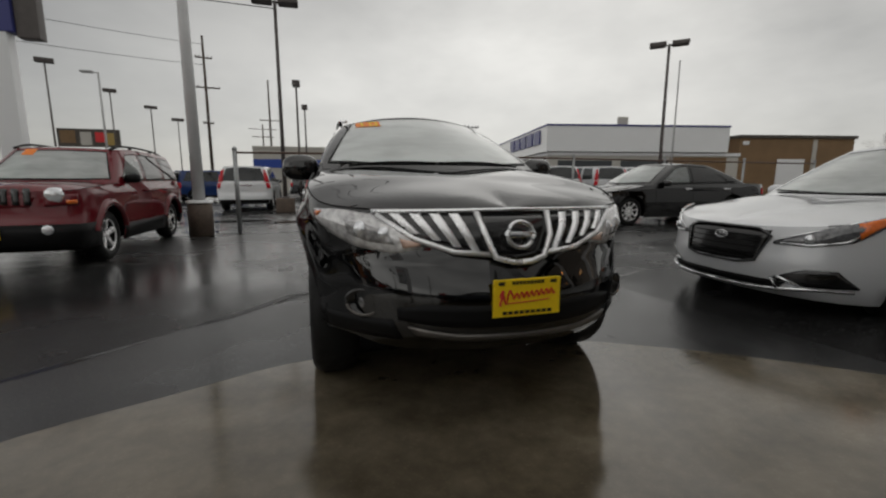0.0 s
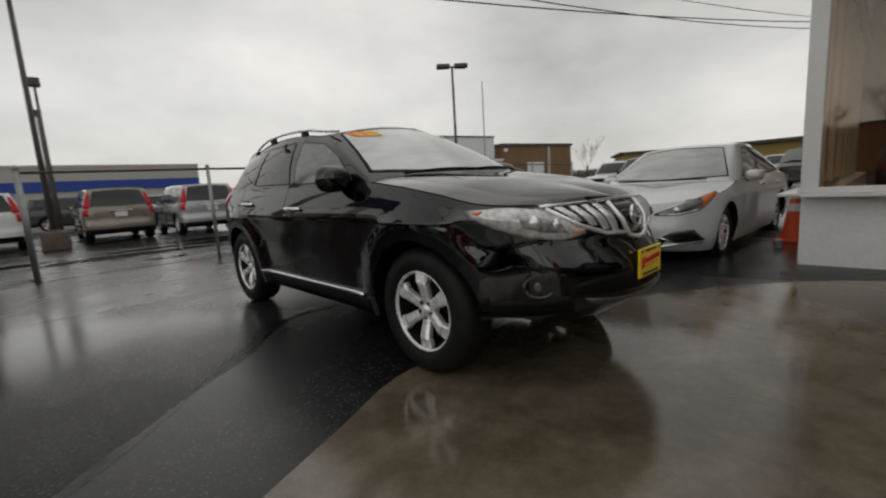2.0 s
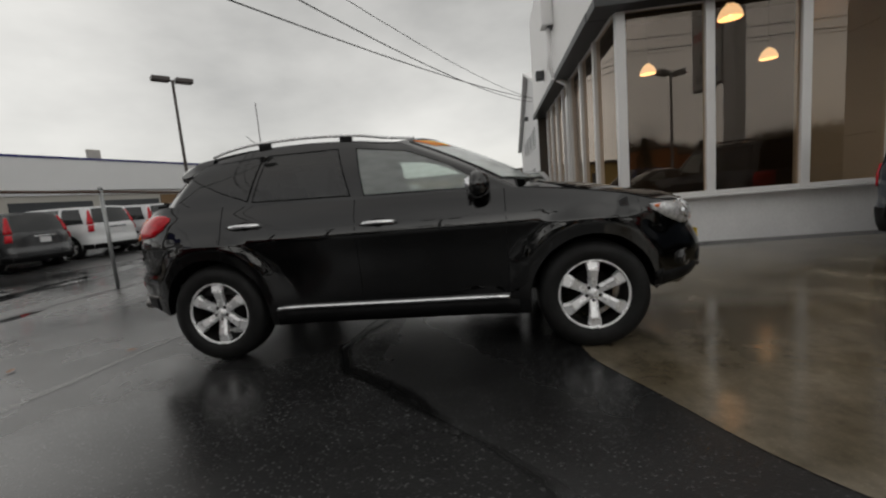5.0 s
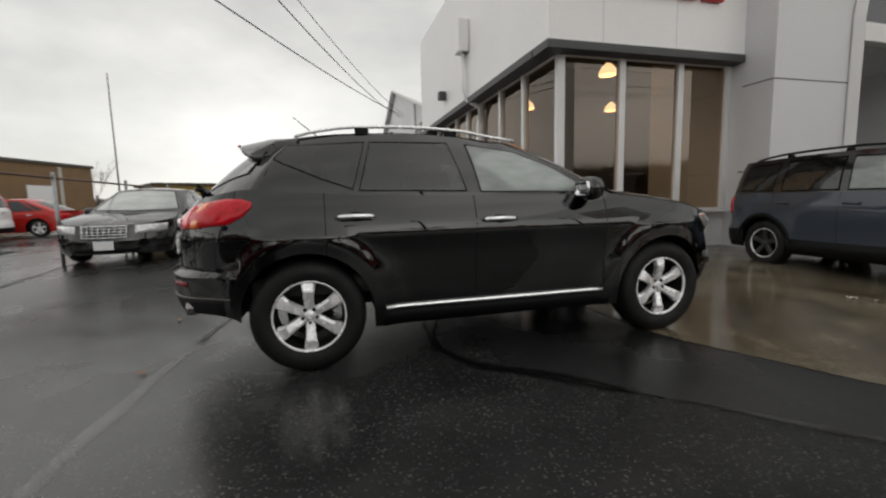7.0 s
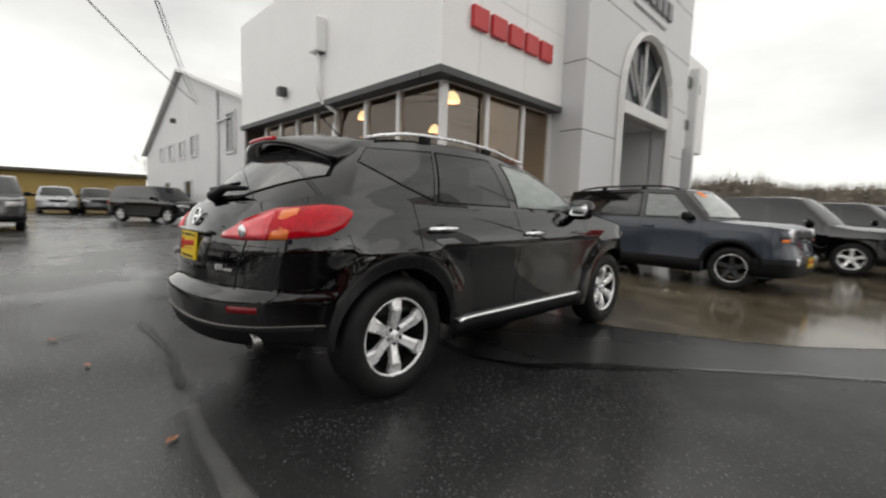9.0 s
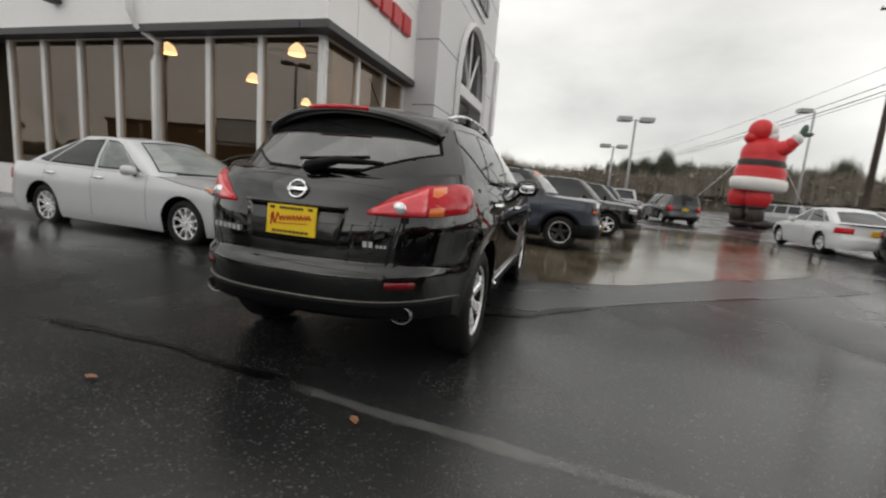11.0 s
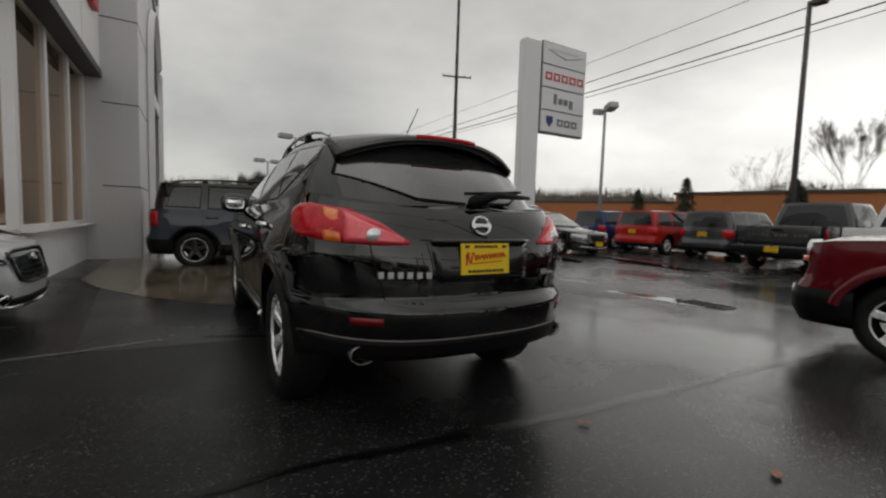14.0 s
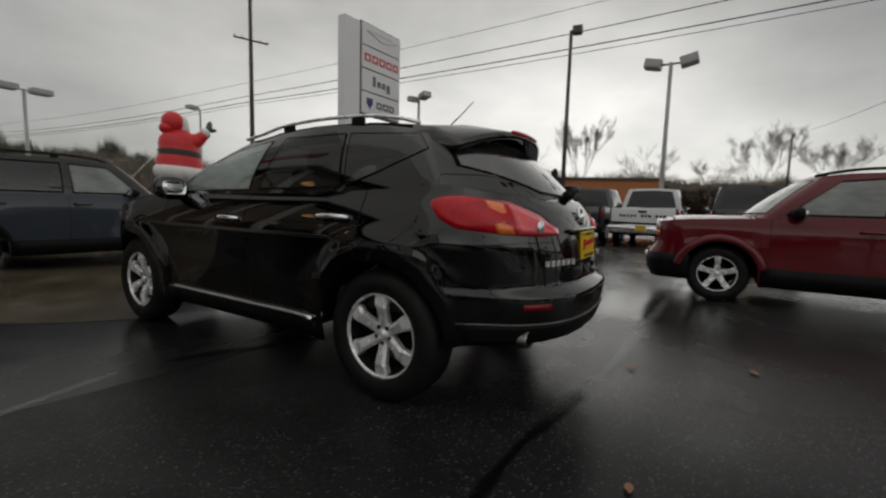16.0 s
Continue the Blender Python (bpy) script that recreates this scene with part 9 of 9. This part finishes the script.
part("frame", boxbm(-5.02, 0.86, 0.007, 0.34, 0.62, 0.014, 0.004), M["pole_dark"], o, smooth=False)
for k in range(7):
    part("bar", boxbm(-5.02, 0.86 - 0.24 + 0.08 * k, 0.018, 0.28, 0.03, 0.014, 0.003), M["trim"], o, smooth=False)


def leaf(x, y, r, turn, label, mt):
    bm = bmesh.new()
    z = rise(x, y) + 0.01
    rows = [[(-r, 0, 0.004), (-r, 0, 0.004), (-r, 0, 0.004)], [(-r * 0.4, -r * 0.45, 0.006), (-r * 0.4, 0, 0.0), (-r * 0.4, r * 0.45, 0.008)], [(r * 0.3, -r * 0.4, 0.01), (r * 0.3, 0, 0.002), (r * 0.3, r * 0.4, 0.006)], [(r, 0, 0.008), (r, 0, 0.008), (r, 0, 0.008)]]
    grid_mesh(bm, rows)
    bmesh.ops.remove_doubles(bm, verts=bm.verts[:], dist=1e-5)
    o = part("fallen_leaf", bm, mt)
    o.matrix_basis = Matrix.Translation((x, y, z)) @ Matrix.Rotation(radians(turn), 4, "Z")
    tagged(o, label, "leaf", "fallen leaves")


M["leaf"] = mat("dead_leaf", (0.28, 0.13, 0.07), 0.6, vary=0.3, scale=30)
for x, y, r, t in ((-0.95, 3.3, 0.05, 20), (1.75, 2.9, 0.045, 70), (-0.55, 2.55, 0.045, 130), (0.9, 2.75, 0.04, 10)):
    leaf(x, y, r, t, "wet brown fallen leaf on the asphalt", M["leaf"])
bm = bmesh.new()
rng = random.Random(4)
for k in range(9):
    c = Vector((-0.62 - 0.04 * k + rng.uniform(-0.03, 0.03), -3.98 - 0.02 * k + rng.uniform(-0.04, 0.04), 0.02))
    bm.faces.new([bm.verts.new(c + Vector((rng.uniform(-0.05, 0.05), rng.uniform(-0.05, 0.05), rng.uniform(-0.008, 0.02)))) for _ in range(3)])
tagged(part("paper_scrap", bm, M["litter"], smooth=False), "torn wet white paper on the concrete", "litter")

# ---- vehicles in their places ----


def at(x, y, rz, lift=None):
    return pose(x, y, (rise(x, y) if lift is None else lift), 0, 0, rz)


build_car("crossover_car", HERO, "glossy black wet crossover car with chrome six-spoke wheels", "car", Matrix.Identity(4), fine=True)
build_car("saloon_car", sedan("silver_paint", 4.86, 1.865, 1.475, 2.805, see=True, spokes=10, wheel_style="multi", extra=saloon_face,
                              face=dict(grille=(0.44, 0.71, 0.39), grille_mat="gloss_black", head_mat="lens_smoke", head=(0.575, 0.835, 0.42, 0.89), head_bot=[("x", 0.42, 0.600), ("x", 0.64, 0.598), ("x", 0.80, 0.645), ("x", 0.905, 0.815)], head_top=[("x", 0.42, 0.625), ("x", 0.62, 0.715), ("x", 0.80, 0.795), ("x", 0.905, 0.845)], intake=(0.26, 0.32))),
          "silver saloon car with a dark hexagonal grille", "car", at(4.95, -1.14, -91.8, 0.03))
build_car("off_road_car", suv("red_paint", 4.41, 1.76, 1.66, 2.635, 0.355, 1.0, see=True, flare=0.02, shoulder=0.74, arch=0.425, arch_trim=0.085, arch_out=0.038, arch_mat="red_paint", cab_forward=0.0, rake=0.16, zb=1.085, nose=[(0.22, 0.10), (0.37, 0.01), (0.55, 0.0), (0.62, 0.05), (0.72, 0.10), (1.04, 0.14), (1.24, 0.2)], front_round=(0.34, 3.6), extra=slot_face(0.915, 0.20, 0.088, 0.93, 0.60, -0.05), rails=(0.60, (-0.45, 1.75), 0.04), rail_mat="trim",
                              face=dict(head_mat="red_paint", grille_mat="red_paint", intake=(0.40, 0.48), cladding=(0.26, 0.58), rocker=0.24)),
          "dark red boxy off-road car with round headlamps", "car", at(-4.54, 4.42, 0))
build_car("off_road_car", suv("blue_grey_paint", 4.23, 1.80, 1.69, 2.57, 0.358, 0.9, see=True, zb=1.11, cab_forward=0.04, rake=0.06, nose=[(0.22, 0.10), (0.37, 0.01), (0.55, 0.0), (0.66, 0.04), (0.80, 0.07), (1.06, 0.10), (1.26, 0.2)], front_round=(0.42, 3.3), arch_trim=0.055, extra=slot_face(0.92, 0.14, 0.09, 0.92, 0.62, 0.0), rails=(0.62, (-0.35, 1.65), 0.05), rail_mat="trim", rim_mat="two_tone", roof_paint="gloss_black", pillar="gloss_black",
                              face=dict(head_mat="blue_grey_paint", grille_mat="blue_grey_paint", cladding=(0.28, 0.56), rocker=0.22)),
          "blue-grey boxy compact off-road car with black roof", "car", at(-0.07, -5.98, -95.4))
build_car("saloon_car", sedan("black_paint", 5.2, 1.9, 1.46, 2.93, see=True, extra=egg_crate, spokes=9, wheel_style="multi"), "black saloon car with an egg-crate chrome grille", "car", at(7.6, 5.12, -90))
tall_tail = dict(tail=(0.84, 1.045, 0.78, 0.9))
for p, x, y, rz, lab in (
        ("white_paint", -3.5, 15.3, 180, "white sport utility car seen from behind"), ("bronze_paint", -0.45, 15.2, 180, "bronze sport utility car with tall red tail lamps"),
        ("lightgrey_paint", 1.9, 14.4, 180, "pale grey sport utility car in the row"), ("silver_paint", 4.4, 14.1, 180, "silver sport utility car with tall red tail lamps"),
        ("grey_paint", 6.8, 14.3, 180, "dark grey sport utility car in the row"), ("white_paint", 9.0, 14.1, 180, "white sport utility car in the row"),
        ("silver_paint", 11.3, 14.0, 180, "silver sport utility car in the row"), ("white_paint", 13.6, 14.0, 180, "white sport utility car in the row"),
        ("grey_paint", 16.9, 3.9, -90, "dark grey sport utility car in the side yard"), ("lightgrey_paint", 33.0, 1.6, -90, "pale sport utility car by the ochre building"), ("grey_paint", 33.4, -0.4, -90, "grey sport utility car by the ochre building"),
        ("black_paint", 21.0, -1.6, -60, "black sport utility car by the workshop wall"), ("white_paint", 19.5, 6.3, -90, "white sport utility car in the side yard"),
        ("black_paint", -1.2, -10.3, -93, "black sport utility car beside the entrance"), ("grey_paint", -15.9, -3.9, -90, "black sport utility car parked nose away"),
        ("bright_red_paint", -15.5, -6.3, -90, "bright red compact off-road car"), ("blue_paint", -15.9, -8.9, -90, "dark blue off-road car"),
        ("grey_paint", -7.2, -24.5, 10, "dark off-road car far down the lot"),
        ("white_paint", -4.2, -24.5, 0, "white sport utility car far down the lot"), ("black_paint", -2.2, -16.0, -93, "black sport utility car down the row"), ("blue_grey_paint", -2.8, -19.5, -93, "blue-grey sport utility car down the row"),
        ("white_paint", -18.5, -30.0, 30, "white sport utility car near the road"), ("lightgrey_paint", -15.8, -31.5, 30, "pale car near the road"), ("white_paint", -22.5, -26.0, 40, "white car near the road"),
        ("grey_paint", -0.5, 26.5, 90, "dark car in the far row"), ("white_paint", 4.6, 33.0, 90, "white off-road car in the far row"), ("blue_paint", -6.3, 22.5, 120, "dark blue car in the far row"), ("white_paint", -8.8, 21.0, 180, "white car in the far row"),
        ("lightgrey_paint", -11.5, 27.0, 180, "pale car in the far row"), ("white_paint", 17.0, 20.5, 180, "white car before the showroom"), ("black_paint", 12.5, 21.5, 90, "black car before the showroom")):
    build_car("sport_utility_car", suv(p, 4.6, 1.88, 1.70, 2.75, 0.36, 0.55 if y > 0 else 0.35 if p == "black_paint" and x > -5 else 0.9, face=tall_tail if 10 < y < 16 else {}, extra=tail_plate(0.86) if y < 0 else tall_lamps if 10 < y < 16 else None), lab, "car", at(x, y, rz), "cars in the lot")
tagged(part("display_stand", boxbm(-17.6, -19.6, 0.38, 5.2, 3.0, 0.88, 0.06), M["concrete"]), "low concrete display stand under the silver car", "display stand")
build_car("sport_utility_car", suv("lightgrey_paint", 4.6, 1.88, 1.70, 2.75, 0.36, 0.3, extra=tail_plate(0.86)), "silver sport utility car raised on a display stand", "car", at(-17.6, -19.6, -80, 0.82), "cars in the lot")
build_car("saloon_car", sedan("white_paint", 4.7, 1.84, 1.47, 2.75, extra=tail_plate(0.75)), "white saloon car parked beyond the apron", "car", at(-9.95, -13.2, 0), "cars in the lot")
build_car("saloon_car", sedan("black_paint", 4.87, 1.87, 1.49, 2.74, see=True, extra=front_plate), "black saloon car with chrome lower trim", "car", at(-10.4, -7.9, 180), "cars in the lot")
build_car("saloon_car", sedan("bright_red_paint", 4.6, 1.8, 1.45, 2.7), "red saloon car at the end of the row", "car", at(16.2, 13.0, 180), "cars in the lot")
for p, x, y, lab in (("grey_paint", -14.3, -0.9, "dark grey pickup truck with an open bed"), ("white_paint", -14.3, 1.25, "white pickup truck with a lettered tailgate"), ("black_paint", -12.6, 3.95, "black pickup truck behind the red car")):
    build_car("pickup_truck", pickup(p, extra=pickup_tail(p != "white_paint")), lab, "pickup truck", at(x, y, -90), "cars in the lot")
